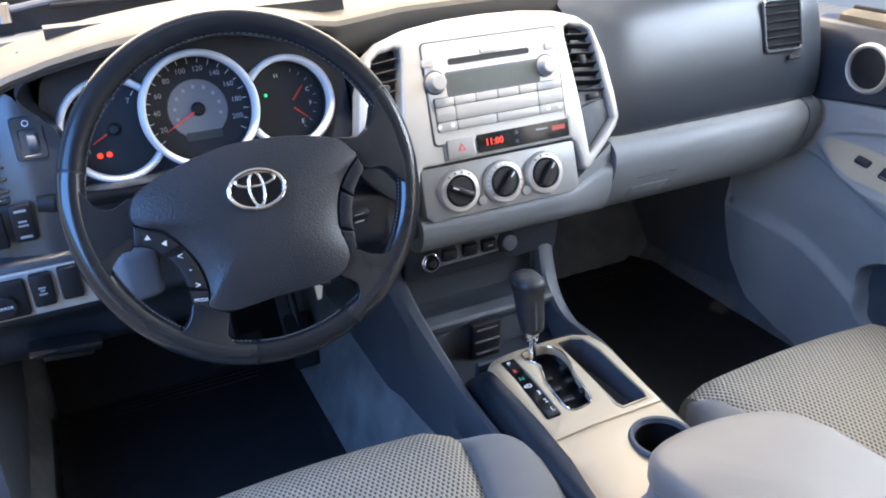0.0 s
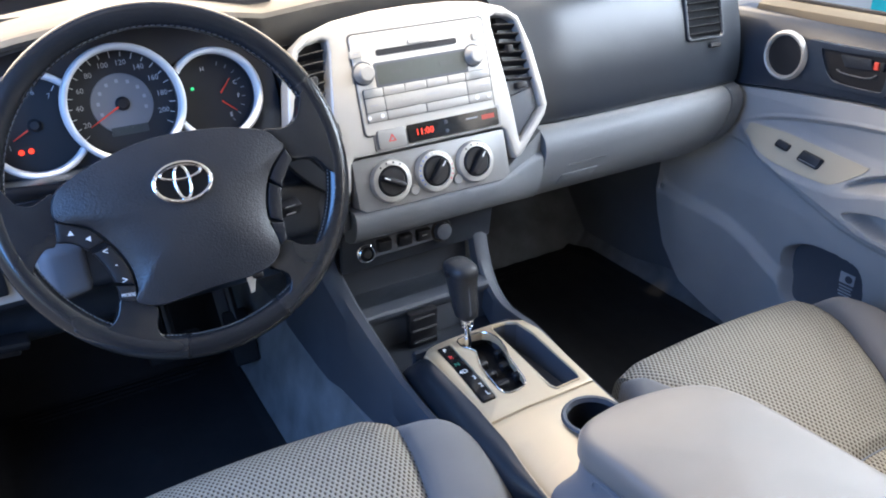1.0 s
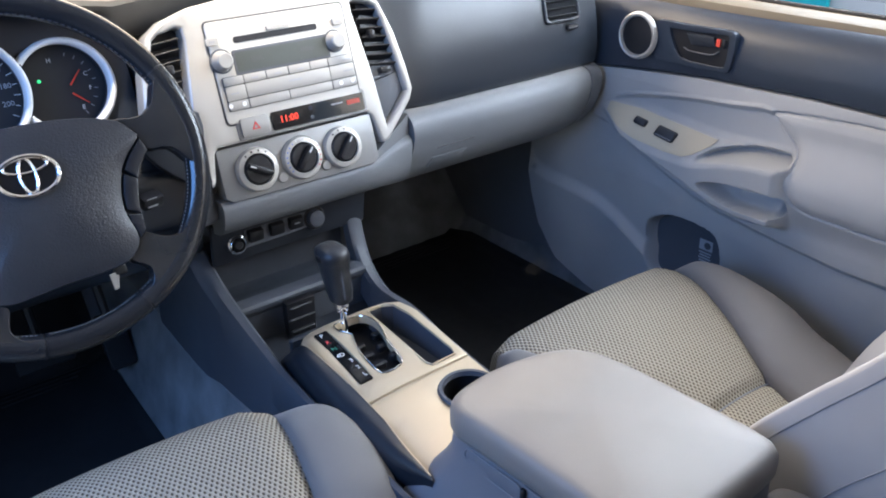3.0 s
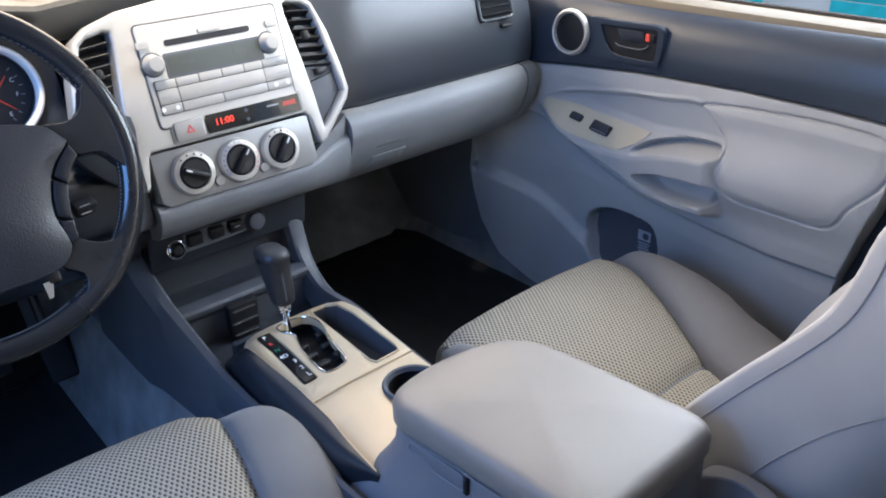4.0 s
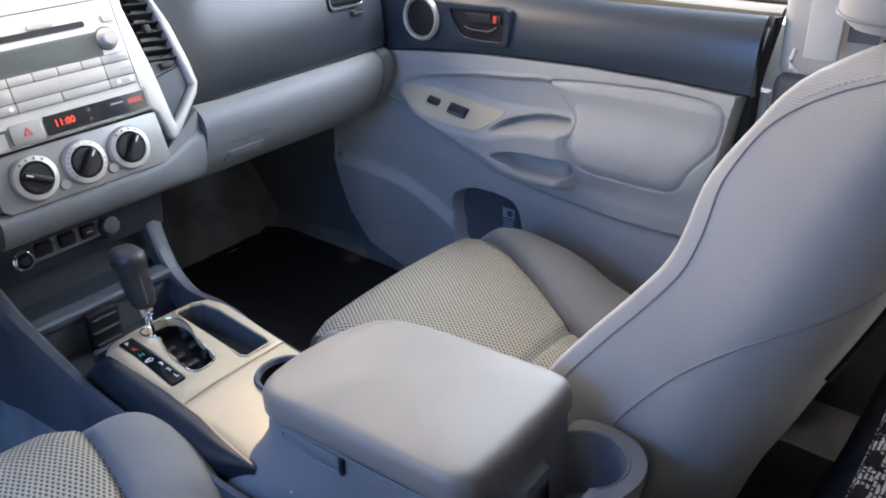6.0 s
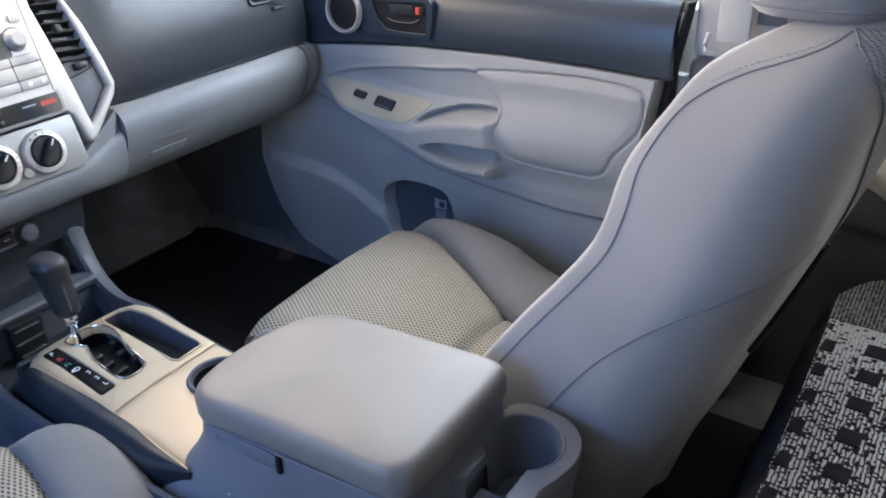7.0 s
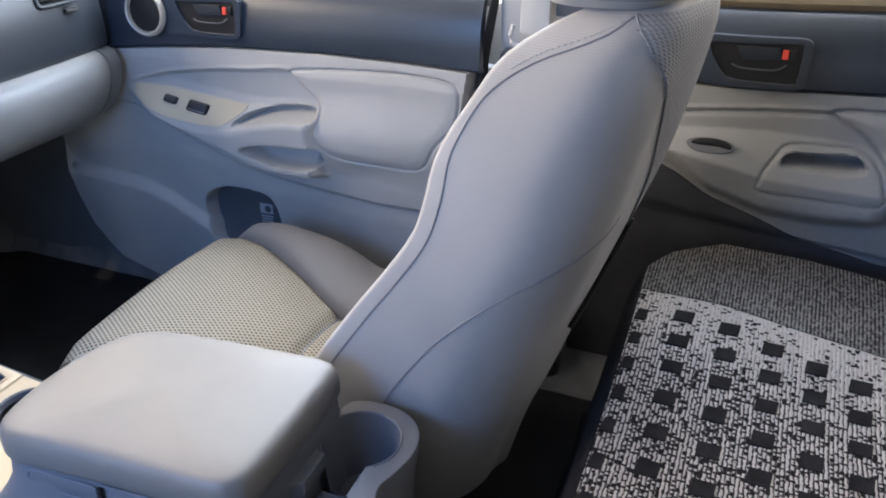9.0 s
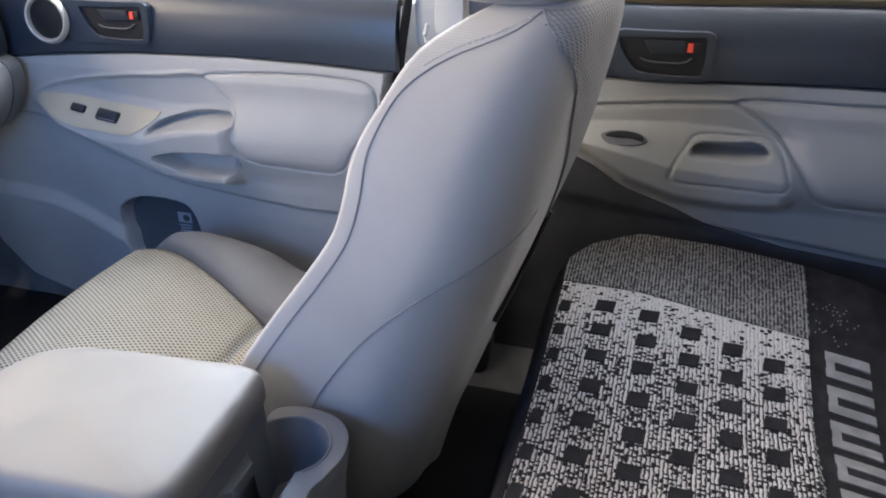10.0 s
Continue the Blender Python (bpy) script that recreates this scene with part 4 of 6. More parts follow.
    part("tick", rbox(0.0055 if i % 2 else 0.008, 0.0009, 0.0004, 0, 1, m @ pose(0.0625 * math.cos(a), 0.0625 * math.sin(a), 0.0006, 0, 0, math.degrees(a))), WHITE, face)
for i in range(9):
    a = radians(200 - i * 27)
    part("inner_mark", rbox(0.004, 0.0045, 0.0004, 0, 1, m @ pose(0.029 * math.cos(a), 0.029 * math.sin(a), 0.0012)), FAINT, face)
part("needle", prism([(0.006, 0.0013), (-0.050, 0.0005), (-0.050, -0.0005), (0.006, -0.0013)], 0.001, m @ pose(0, 0, 0.006, 0, 0, 28)), NEEDLE, face, "red needle")
part("hub", disc(0.009, 0.007, m, 24, None, 0.003), BLACK, face)
part("odometer", prism(rounded(0.046, 0.011, 0.001, 2, 0.002, -0.034), 0.001, m @ pose(0, 0, 0.002)), LCDINK, face, "dark odometer window")
part("odometer_digits", rbox(0.030, 0.006, 0.0004, 0, 1, m @ pose(0.002, -0.034, 0.0024)), LCD, face)
m, face = dial(1, 0.024)
for a0, s in ((100, "H"), (20, "C"), (-10, "F"), (-55, "E")):
    a = radians(a0)
    part("letter", text(s, 0.008, m @ pose(0.036 * math.cos(a), 0.036 * math.sin(a), 0.0006)), WHITE, face)
for a0 in (48, -42):
    a = radians(a0)
    part("needle", prism([(-0.004, 0.0011), (-0.004, -0.0011), (0.020, -0.0004), (0.020, 0.0004)], 0.001, m @ pose(0.014, 0.004 * (1 if a0 > 0 else -3), 0.004, 0, 0, a0)), NEEDLE, face, "red needle")
for i in range(9):
    a = radians(70 - i * 16)
    part("tick", rbox(0.005, 0.001, 0.0004, 0, 1, m @ pose(0.043 * math.cos(a), 0.043 * math.sin(a), 0.0005, 0, 0, math.degrees(a))), FAINT, face)
part("indicator_lamp", disc(0.0024, 0.001, m @ pose(-0.024, 0.012, 0), 12), GREENLIT, face, "lit green lamp")
m, face = dial(2, 0.022)
for i, s in enumerate("12345678"):
    a = radians(215 - i * 27)
    part("number", text(s, 0.0095, m @ pose(0.040 * math.cos(a), 0.040 * math.sin(a), 0.0006)), DIALPRINT, face, "white number")
    part("tick", rbox(0.007, 0.001, 0.0004, 0, 1, m @ pose(0.051 * math.cos(a), 0.051 * math.sin(a), 0.0006, 0, 0, math.degrees(a))), WHITE, face)
part("needle", prism([(-0.010, 0.0011), (-0.031, 0.0005), (-0.031, -0.0005), (-0.010, -0.0011)], 0.001, m @ pose(0, 0, 0.006, 0, 0, 28)), NEEDLE, face, "red needle")
part("hub", disc(0.008, 0.006, m, 24, None, 0.003), DIALFACE, face)
for dx in (-0.006, 0.007):
    part("warning_lamp", disc(0.0036, 0.001, m @ pose(-0.017 + dx * 0.85, -0.030, 0.0004), 12), REDLIT, face, "lit red warning lamp")
# dark mask round the three dials
hole = []
for a in steps(0, 2 * math.pi, 120)[:-1]:
    c, w = math.cos(a), math.sin(a)
    far = 0.0
    for cx, v, r in DIALS:
        bx, bv = -0.3965 - cx, 0.002 - v
        q = bx * c + bv * w
        det = q * q - (bx * bx + bv * bv - (r - 0.001) ** 2)
        if det > 0:
            far = max(far, -q + math.sqrt(det))
    hole.append((-0.3965 + far * c, 0.002 + far * w))
part("cluster_mask", prism(smooth_poly([(-0.575, 0.05), (-0.54, 0.085), (-0.47, 0.105), (-0.39, 0.110), (-0.30, 0.100), (-0.24, 0.085), (-0.205, 0.05), (-0.200, -0.05), (-0.24, -0.085), (-0.40, -0.098), (-0.53, -0.092), (-0.578, -0.03)], 4), 0.006, CL @ pose(0, 0, 0.001), 0, 1, [hole]), DARK, cluster, "charcoal mask round the dials")
part("cluster_plate", rbox(0.40, 0.20, 0.004, 0, 1, CL @ pose(-0.39, 0, -0.031)), BLACK, cluster)

# ---- steering wheel and column ----
WT = radians(24.5)
WHEEL = frame_of((-0.380, 0.500, 0.905), (0, math.sin(WT), math.cos(WT)), (0, -math.cos(WT), math.sin(WT)))


def on_wheel(x, v, n=0.0):
    return WHEEL @ pose(x, v, n)


wheel = thing("steering_wheel", (-0.380, 0.500, 0.905), "black leather steering wheel with four spokes and pale stitching", "steering wheel")
R, RT = 0.187, 0.0145
SEAMS = [258.6, 294.5, 26.8, 164.4]


def rim_arc(a0, a1, grow=0.0, n=40):
    return tube([WHEEL @ Vector((R * math.cos(radians(a)), R * math.sin(radians(a)), 0)) for a in steps(a0, a1, n)], RT + grow, 20, False, None, 1.0, WHEEL.to_3x3() @ Vector((0, 0, 1)))


part("rim_top", rim_arc(27.2, 164.0), RIMTOP, wheel, "grained black leather rim")
part("rim_side", rim_arc(-65.1, 26.4), RIMGLOSS, wheel, "smooth worn leather rim")
part("rim_side", rim_arc(164.8, 258.2), RIMGLOSS, wheel, "smooth worn leather rim")
part("rim_bottom", rim_arc(259.0, 294.1, 0, 16), RIMTOP, wheel)
for a in SEAMS:
    m = WHEEL @ pose(0, 0, 0, 0, 0, a) @ pose(R, 0, 0, 90, 0, 0)
    part("seam", lathe([(RT - 0.003, 0.0016), (RT - 0.0006, 0.0012), (RT - 0.0006, -0.0012), (RT - 0.003, -0.0016)], m, 20), BLACK, wheel)
for a0, a1 in ((-64, 26), (166, 257), (28, 163), (260, 293)):
    path = [WHEEL @ Vector(((R - 0.0137) * math.cos(radians(a)), (R - 0.0137) * math.sin(radians(a)), 0.0052)) for a in steps(a0, a1, 60)]
    st = bmesh.new()
    for i in range(0, len(path) - 1):
        tube([path[i], path[i].lerp(path[i + 1], 0.6)], 0.00055, 4, False, st)
    part("stitching", st, MID if a0 == 28 else STITCH, wheel, "grey stitching")
# airbag pad, domed
seam_l = [(-0.134, -0.015), (-0.105, -0.030), (-0.087, -0.052), (-0.075, -0.079), (-0.073, -0.106), (-0.078, -0.120)]
edge_l = [(-0.138, -0.039), (-0.120, -0.045), (-0.102, -0.066), (-0.093, -0.094), (-0.092, -0.113)]
seam_r = [(0.123, 0.012), (0.103, -0.008), (0.090, -0.032), (0.084, -0.064), (0.090, -0.099)]
edge_r = [(0.129, -0.004), (0.111, -0.029), (0.102, -0.061), (0.099, -0.094)]
pad_outline = smooth_poly([(-0.129, 0.010), (-0.109, 0.024), (-0.078, 0.036), (-0.033, 0.048), (0.011, 0.051), (0.062, 0.047), (0.104, 0.036), (0.120, 0.020)] + seam_r + [(0.074, -0.119), (0.043, -0.125), (0.003, -0.126), (-0.030, -0.129), (-0.056, -0.130)] + seam_l[::-1], 4)
rings = []
for k, n in ((1.0, -0.020), (1.0, 0.013), (0.99, 0.0185), (0.965, 0.0225), (0.90, 0.026), (0.75, 0.0295), (0.55, 0.0318), (0.28, 0.033), (0.01, 0.0335)):
    ring = []
    for x, v in pad_outline:
        q = math.atan2(v + 0.035, x + 0.004)
        g = 0.55 * min(1.0, 2.2 * (1 - k))
        px, pv = (x + 0.004) * (1 - g) + 0.100 * math.cos(q) * g, (v + 0.035) * (1 - g) + 0.080 * math.sin(q) * g
        ring.append(WHEEL @ Vector((-0.004 + px * k, -0.035 + pv * k, n)))
    rings.append(ring)
pad = loft(rings, True, True)
soft = [v for v in pad.verts if (WHEEL.inverted() @ v.co).z > 0.020]
for _ in range(16):
    bmesh.ops.smooth_vert(pad, verts=soft, factor=0.5, use_axis_x=True, use_axis_y=True, use_axis_z=True)
part("airbag_pad", pad, LEATHER, wheel, "grained black airbag cover", 40)
for poly, top in (([(-0.127, 0.011), (-0.150, 0.004), (-0.166, 0.010), (-0.178, 0.032), (-0.189, 0.03), (-0.190, -0.03), (-0.180, -0.070), (-0.170, -0.074), (-0.163, -0.056), (-0.150, -0.043), (-0.137, -0.038)], "upper"),
                  ([(0.104, 0.036), (0.130, 0.035), (0.150, 0.046), (0.162, 0.074), (0.176, 0.066), (0.189, 0.02), (0.186, -0.036), (0.176, -0.030), (0.157, -0.007), (0.131, -0.004), (0.122, 0.014)], "upper"),
                  ([(-0.092, -0.112), (-0.099, -0.128), (-0.113, -0.139), (-0.140, -0.130), (-0.141, -0.138), (-0.095, -0.170), (-0.040, -0.187), (-0.024, -0.180), (-0.052, -0.171), (-0.064, -0.155), (-0.058, -0.132), (-0.078, -0.118)], "lower"),
                  ([(0.098, -0.093), (0.118, -0.105), (0.140, -0.106), (0.158, -0.086), (0.168, -0.090), (0.140, -0.135), (0.104, -0.164), (0.074, -0.178), (0.070, -0.172), (0.090, -0.152), (0.092, -0.134), (0.074, -0.119), (0.088, -0.100)], "lower")):
    part("spoke", prism(smooth_poly(poly, 3), 0.024, on_wheel(0, 0, 0.0125), 0.0085, 4), RIMGLOSS, wheel, "smooth black %s spoke" % top, 50)
# thumb switches beside the pad, split into keys
for seam, edge in ((seam_l, edge_l), (seam_r, edge_r)):
    a, b2 = smooth_poly(seam, 6, False), smooth_poly(edge, 6, False)
    at = lambda c, k: Vector(c[int(round(k * (len(c) - 1)))])
    for k0, k1 in ((0.0, 0.38), (0.40, 0.76), (0.78, 1.0)):
        ks = steps(k0, k1, 6)
        poly = [tuple(at(a, k).lerp(at(b2, k), 0.10)) for k in ks] + [tuple(at(b2, k)) for k in reversed(ks)]
        key_part = part("thumb_switch", prism(poly, 0.022, on_wheel(0, 0, 0.0185), 0.003, 2), BLACK, wheel, "black thumb switch")
        if seam is seam_l:
            marks = [(k0 + (k1 - k0) * f, c) for f, c in (((0.35, "\u25b2"), (0.72, "\u25c4")) if k0 < 0.3 else ((0.12, "<"), (0.5, "-"), (0.88, ">")) if k0 < 0.7 else ((0.5, "MODE"),))]
            for k, c in marks:
                q = at(a, k).lerp(at(b2, k), 0.52)
                part("switch_mark", text(c, 0.0052 if c == "MODE" else 0.007 if k0 < 0.3 else 0.011, on_wheel(q.x, q.y, 0.0188) @ pose(0, 0, 0, 0, 0, -8)), WHITE, key_part, "white printed mark")
# emblem: three plain chrome ovals on a dark ground
em = part("emblem", prism([(-0.002 + 0.031 * math.cos(a), -0.005 + 0.0215 * math.sin(a)) for a in steps(0, 2 * math.pi, 40)[:-1]], 0.004, on_wheel(0, 0, 0.0345)), GLOSS, wheel, "oval chrome emblem")


def oval(rx, ry, cy, r, flat=1.0):
    return tube([on_wheel(-0.002 + rx * math.cos(a), cy - 0.003 + ry * math.sin(a), 0.0353).translation for a in steps(0, 2 * math.pi, 40)[:-1]], r, 8, True, None, flat, WHEEL.to_3x3() @ Vector((0, 0, 1)))


part("outer_oval", oval(0.0305, 0.0210, -0.002, 0.0026), CHROME, em)
part("cross_oval", oval(0.0215, 0.0075, 0.0085, 0.0019), CHROME, em)
part("upright_oval", oval(0.0080, 0.0185, -0.002, 0.0019), CHROME, em)

col = thing("steering_column", (-0.371, 0.60, 0.80), "dark column shroud with stalks and the ignition key", "steering column")
axis = WHEEL.to_3x3() @ Vector((0, 0, 1))
c0 = WHEEL.translation
part("shroud", loft([[c0 - axis * d + WHEEL.to_3x3() @ Vector((w * math.copysign(abs(math.cos(q)) ** 0.6, math.cos(q)), -0.012 + h * math.copysign(abs(math.sin(q)) ** 0.6, math.sin(q)), 0)) for q in steps(0, 2 * math.pi, 24)[:-1]] for d, w, h in ((0.035, 0.050, 0.045), (0.05, 0.058, 0.055), (0.12, 0.062, 0.065), (0.24, 0.062, 0.07))], True, True), MID, col, "slate grey column shroud")
for s in (-1, 1):
    st = part("stalk", tube([c0 - axis * 0.075 + WHEEL.to_3x3() @ Vector(p) for p in ((s * 0.05, 0.01, 0), (s * 0.12, 0.022, 0.006), (s * (0.168 if s > 0 else 0.205), 0.028, 0.012))], [0.007, 0.008, 0.010], 12), BLACK, col, "black control stalk")
    part("stalk_tip", tube([c0 - axis * 0.075 + WHEEL.to_3x3() @ Vector(p) for p in ((s * (0.168 if s > 0 else 0.205), 0.028, 0.012), (s * (0.18 if s > 0 else 0.222), 0.03, 0.013))], [0.011, 0.009], 12), BLACK, st)
cs = part("cruise_stalk", rbox(0.030, 0.020, 0.018, 0.004, 2, pose(-0.232, 0.58, 0.806, 20, 0, 10)), BLACK, col, "black cruise control stalk")
for i in range(3):
    part("legend", rbox(0.014, 0.0006, 0.0022, 0, 1, pose(-0.233, 0.5697, 0.811 - 0.005 * i, 20, 0, 10)), FAINT, cs)
part("ignition_barrel", lathe([(0, 0.016), (0.009, 0.016), (0.014, 0.010), (0.017, 0.0)], frame_of((-0.288, 0.60, 0.742), (0, 0.3, 1), (0.3, -1, 0.3)), 20), BLACK, col)
key = thing("ignition_key", (-0.297, 0.56, 0.72), "metal ignition key with a black head in its lock", "key")
part("blade", prism([(-0.007, 0.002), (0.006, 0.004), (0.000, -0.018), (-0.006, -0.019)], 0.002, pose(-0.300, 0.560, 0.727, 72, 0, 0), 0.0006, 1), SILVER, key)
part("head", rbox(0.018, 0.026, 0.008, 0.004, 3, pose(-0.292, 0.568, 0.735, 60, 0, 0)), BLACK, key, "black plastic head")

# closing panel under the dash
single("panel_under_dash", rbox(1.36, 0.56, 0.02, 0.004, 1, pose(0, 1.08, 0.668)), BLACK, "black panel closing the dashboard from below", "panel", "structure")

# pedals under the column
for x, w, h, z in ((-0.36, 0.10, 0.05, 0.40), (-0.235, 0.05, 0.11, 0.38)):
    p = thing("pedal", (x, 1.0, z), "black rubber faced foot pedal", "pedal", "pedals")
    part("pad", rbox(w, 0.015, h, 0.006, 2, pose(x, 0.985, z, -35, 0, 0)), RUBBER, p)
    part("arm", tube([(x, 0.995, z + 0.01), (x, 1.06, z + 0.12), (x, 1.08, z + 0.24)], 0.009, 8), BLACK, p)

# ---- floor mats ----
def floor_mat(x0, x1, y0, y1, rib_y, label):
    rows = []
    for y in steps(y0, y1, 26):
        z0 = 0.262 + max(0.0, y - 1.13) * 1.5
        k = ease(y1, y1 - 0.06, y) * ease(y0, y0 + 0.04, y)
        a, b2 = x0 + 0.03 * (1 - k), x1 - 0.03 * (1 - k)
        rows.append([(x, y, z0 + 0.002 * noise.noise((x * 30, y * 30, 1)) + 0.012 * (ease(0.02, 0.0, x - a) + ease(0.02, 0.0, b2 - x))) for x in steps(a, b2, 60)])
    f = thing("floor_mat", ((x0 + x1) / 2, (y0 + y1) / 2, 0.25), label, "floor mat", "floor mats")
    part("sheet", solid(rows, 0.008, (0, 0, -1)), RUBBER, f)
    for k in range(4):
        part("edge_rib", rbox(x1 - x0 - 0.07 - 0.03 * k, 0.004, 0.004, 0.001, 1, pose((x0 + x1) / 2, rib_y - 0.014 * k, 0.266)), RUBBER, f)

floor_mat(0.235, 0.715, 0.45, 1.13, 1.10, "black ribbed rubber mat in the passenger footwell")
# the driver mat climbs the toe board, its black standing in for shade there
floor_mat(-0.700, -0.235, 0.45, 1.29, 1.12, "black ribbed rubber mat in the driver footwell, extended as toe board shade")
floor_mat(0.20, 0.66, -0.36, 0.02, -0.05, "black rubber mat behind the front seat")
single("kick_panel_right", solid([[(0.722 + 0.02 * k + 0.012 * ease(0.95, 0.80, y), y, z) for y in steps(0.60, 1.30, 14)] for k, z in ((0, 0.72), (0.3, 0.5), (1, 0.24))], 0.03, (1, 0, 0)), KICK, "grey kick panel ahead of the door", "panel", "structure")
single("kick_panel_left", solid([[(-0.72 - 0.03 * k, y, z) for y in steps(0.62, 1.30, 8)] for k, z in ((0, 0.80), (0.3, 0.5), (1, 0.24))], 0.03, (-1, 0, 0)), MID, "slate grey kick panel at the doorway", "panel", "structure")

# ---- centre console ----
console = thing("centre_console", (0, 0.3, 0.25), "slate grey centre console with a champagne top plate", "centre console")
TOP = [(0.530, 0.560), (0.485, 0.586), (0.46, 0.594), (0.43, 0.595), (0.38, 0.588), (0.31, 0.577), (0.22, 0.569), (0.12, 0.567)]


def top_z(y):
    return line(sorted(TOP), y)


# legs and side walls: two long swept skins from the dash down to the armrest box
for s in (-1, 1):
    rows = []
    for y in steps(0.86, 0.08, 46) if s < 0 else steps(0.66, 0.57, 28) + steps(0.56, 0.08, 30):
        if s < 0:
            x_in = line([(0.08, 0.124), (0.40, 0.130), (0.48, 0.131), (0.52, 0.132), (0.60, 0.136), (0.66, 0.138)], y)
            zt = line([(0.08, 0.545), (0.30, 0.548), (0.40, 0.556), (0.46, 0.562), (0.50, 0.574), (0.54, 0.588), (0.604, 0.614), (0.65, 0.640), (0.69, 0.672), (0.72, 0.70), (0.86, 0.70)], y)
            out, foot = x_in + line([(0.08, 0.012), (0.45, 0.018), (0.66, 0.030)], y), line([(0.08, 0.150), (0.40, 0.168), (0.66, 0.180), (0.86, 0.180)], y)
        else:
            x_in = line([(0.08, 0.070), (0.40, 0.076), (0.46, 0.078), (0.52, 0.086), (0.60, 0.092), (0.66, 0.098)], y)
            zt = curve([(0.08, 0.545), (0.40, 0.568), (0.46, 0.576), (0.52, 0.566), (0.56, 0.564), (0.60, 0.580), (0.625, 0.604), (0.642, 0.638), (0.652, 0.674), (0.66, 0.70)], y)
            out, foot = x_in + 0.026, x_in + 0.038
        low = line([(0.08, 0.43), (0.467, 0.43), (0.68, 0.42), (0.86, 0.40)], y) if s < 0 else 0.30
        rows.append([(s * a, y, z) for a, z in ((x_in - 0.006, zt - 0.05), (x_in - 0.001, zt - 0.006), (x_in + 0.004, zt), ((x_in + out) / 2 + 0.003, zt - 0.002), (out, zt - 0.014), (out + 0.004, zt - 0.06), ((out + foot) / 2, (zt + low) / 2), (foot, low))])
    part("side_wall", loft(rows), MID, console, "slate grey swept side wall")
# front bin under the dash; walls coloured darker than the lip for shade
part("bin_back", solid([[(x, y, z) for x in steps(-0.136, 0.097, 10)] for y, z in ((0.690, 0.668), (0.680, 0.655), (0.676, 0.640), (0.675, 0.600), (0.672, 0.588), (0.664, 0.584), (0.640, 0.585), (0.612, 0.588))], 0.01, (0, 0.7, -0.7)), BINWALL, console, "slate back of the bin with shade in its colour")
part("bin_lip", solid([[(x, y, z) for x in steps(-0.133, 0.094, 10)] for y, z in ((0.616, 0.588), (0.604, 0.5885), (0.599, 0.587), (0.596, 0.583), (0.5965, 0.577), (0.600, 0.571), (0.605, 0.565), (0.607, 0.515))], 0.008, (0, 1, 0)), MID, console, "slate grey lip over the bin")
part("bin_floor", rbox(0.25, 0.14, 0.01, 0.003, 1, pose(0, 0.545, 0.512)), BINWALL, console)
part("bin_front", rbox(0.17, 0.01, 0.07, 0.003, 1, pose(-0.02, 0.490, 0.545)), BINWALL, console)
ins = part("card_slot", rbox(0.050, 0.016, 0.074, 0.003, 2, pose(-0.038, 0.588, 0.544, 4, 0, 0)), BLACK, console, "black upright insert in the bin")
for z, w in ((0.570, 0.040), (0.549, 0.046), (0.528, 0.042)):
    part("ridge", rbox(w, 0.008, 0.005, 0.002, 1, pose(-0.038, 0.580, z, 4, 0, 0)), BLACK, ins)


# top plate with openings: gate, indicator, side pocket
def plate(poly, holes, material, name, label, lift=0.0, thick=0.012, r=0.002):
    b0 = prism(poly, thick, None, r, 2, holes)
    bmesh.ops.subdivide_edges(b0, edges=[e for e in b0.edges if e.calc_length() > 0.03], cuts=2, use_grid_fill=True)
    for v in b0.verts:
        v.co.z += top_z(v.co.y) + lift - 3.5 * max(0.0, -0.072 - v.co.x) ** 1.7
    return part(name, b0, material, console, label, 30)


gate = smooth_poly([(-0.048, 0.458), (-0.034, 0.468), (-0.004, 0.462), (0.006, 0.440), (0.004, 0.412), (-0.003, 0.390), (-0.008, 0.348), (-0.016, 0.337), (-0.040, 0.334), (-0.050, 0.346), (-0.048, 0.395), (-0.038, 0.424), (-0.047, 0.440)], 2)
ind = rounded(0.021, 0.124, 0.003, 2, -0.0715, 0.397)
pocket = [(0.012, 0.462), (0.020, 0.469), (0.040, 0.468), (0.053, 0.456), (0.058, 0.420), (0.063, 0.325), (0.060, 0.314), (0.020, 0.313), (0.015, 0.321)]
front = [(-0.102, 0.462), (-0.090, 0.474), (-0.050, 0.482), (-0.010, 0.484), (0.030, 0.482), (0.052, 0.476), (0.066, 0.458), (0.073, 0.420), (0.075, 0.304), (-0.091, 0.304), (-0.092, 0.33), (-0.098, 0.40)]
plate(front, [gate, ind, pocket], CHAMP, "gate_plate", "champagne silver shift plate")
cup = [(0.030 + 0.038 * math.cos(a), 0.246 + 0.038 * math.sin(a)) for a in steps(0, 2 * math.pi, 28)[:-1]]
plate([(-0.091, 0.302), (0.075, 0.302), (0.074, 0.15), (0.074, 0.09), (-0.100, 0.09), (-0.104, 0.146), (-0.100, 0.197), (-0.092, 0.265)], [cup], CHAMP, "rear_plate", "champagne silver plate with a cup holder", -0.001)
part("cup_well", lathe([(0.0375, 0.0), (0.0365, -0.03), (0.034, -0.075), (0, -0.075)], pose(0.030, 0.246, 0.566), 28), BLACK, console, "dark round cup holder")
part("cup_rim", lathe([(0.034, -0.004), (0.036, 0.0025), (0.040, 0.003), (0.0425, 0.0)], pose(0.030, 0.246, 0.572), 32), MID, console)
part("gate_well", rbox(0.070, 0.145, 0.004, 0, 1, pose(-0.022, 0.402, 0.562)), BLACK, console, "black stepped shift gate")
part("pocket_trim", tube([(x, y, top_z(y) + 0.001) for x, y in pocket], 0.0012, 6, True), CHAMP, console)
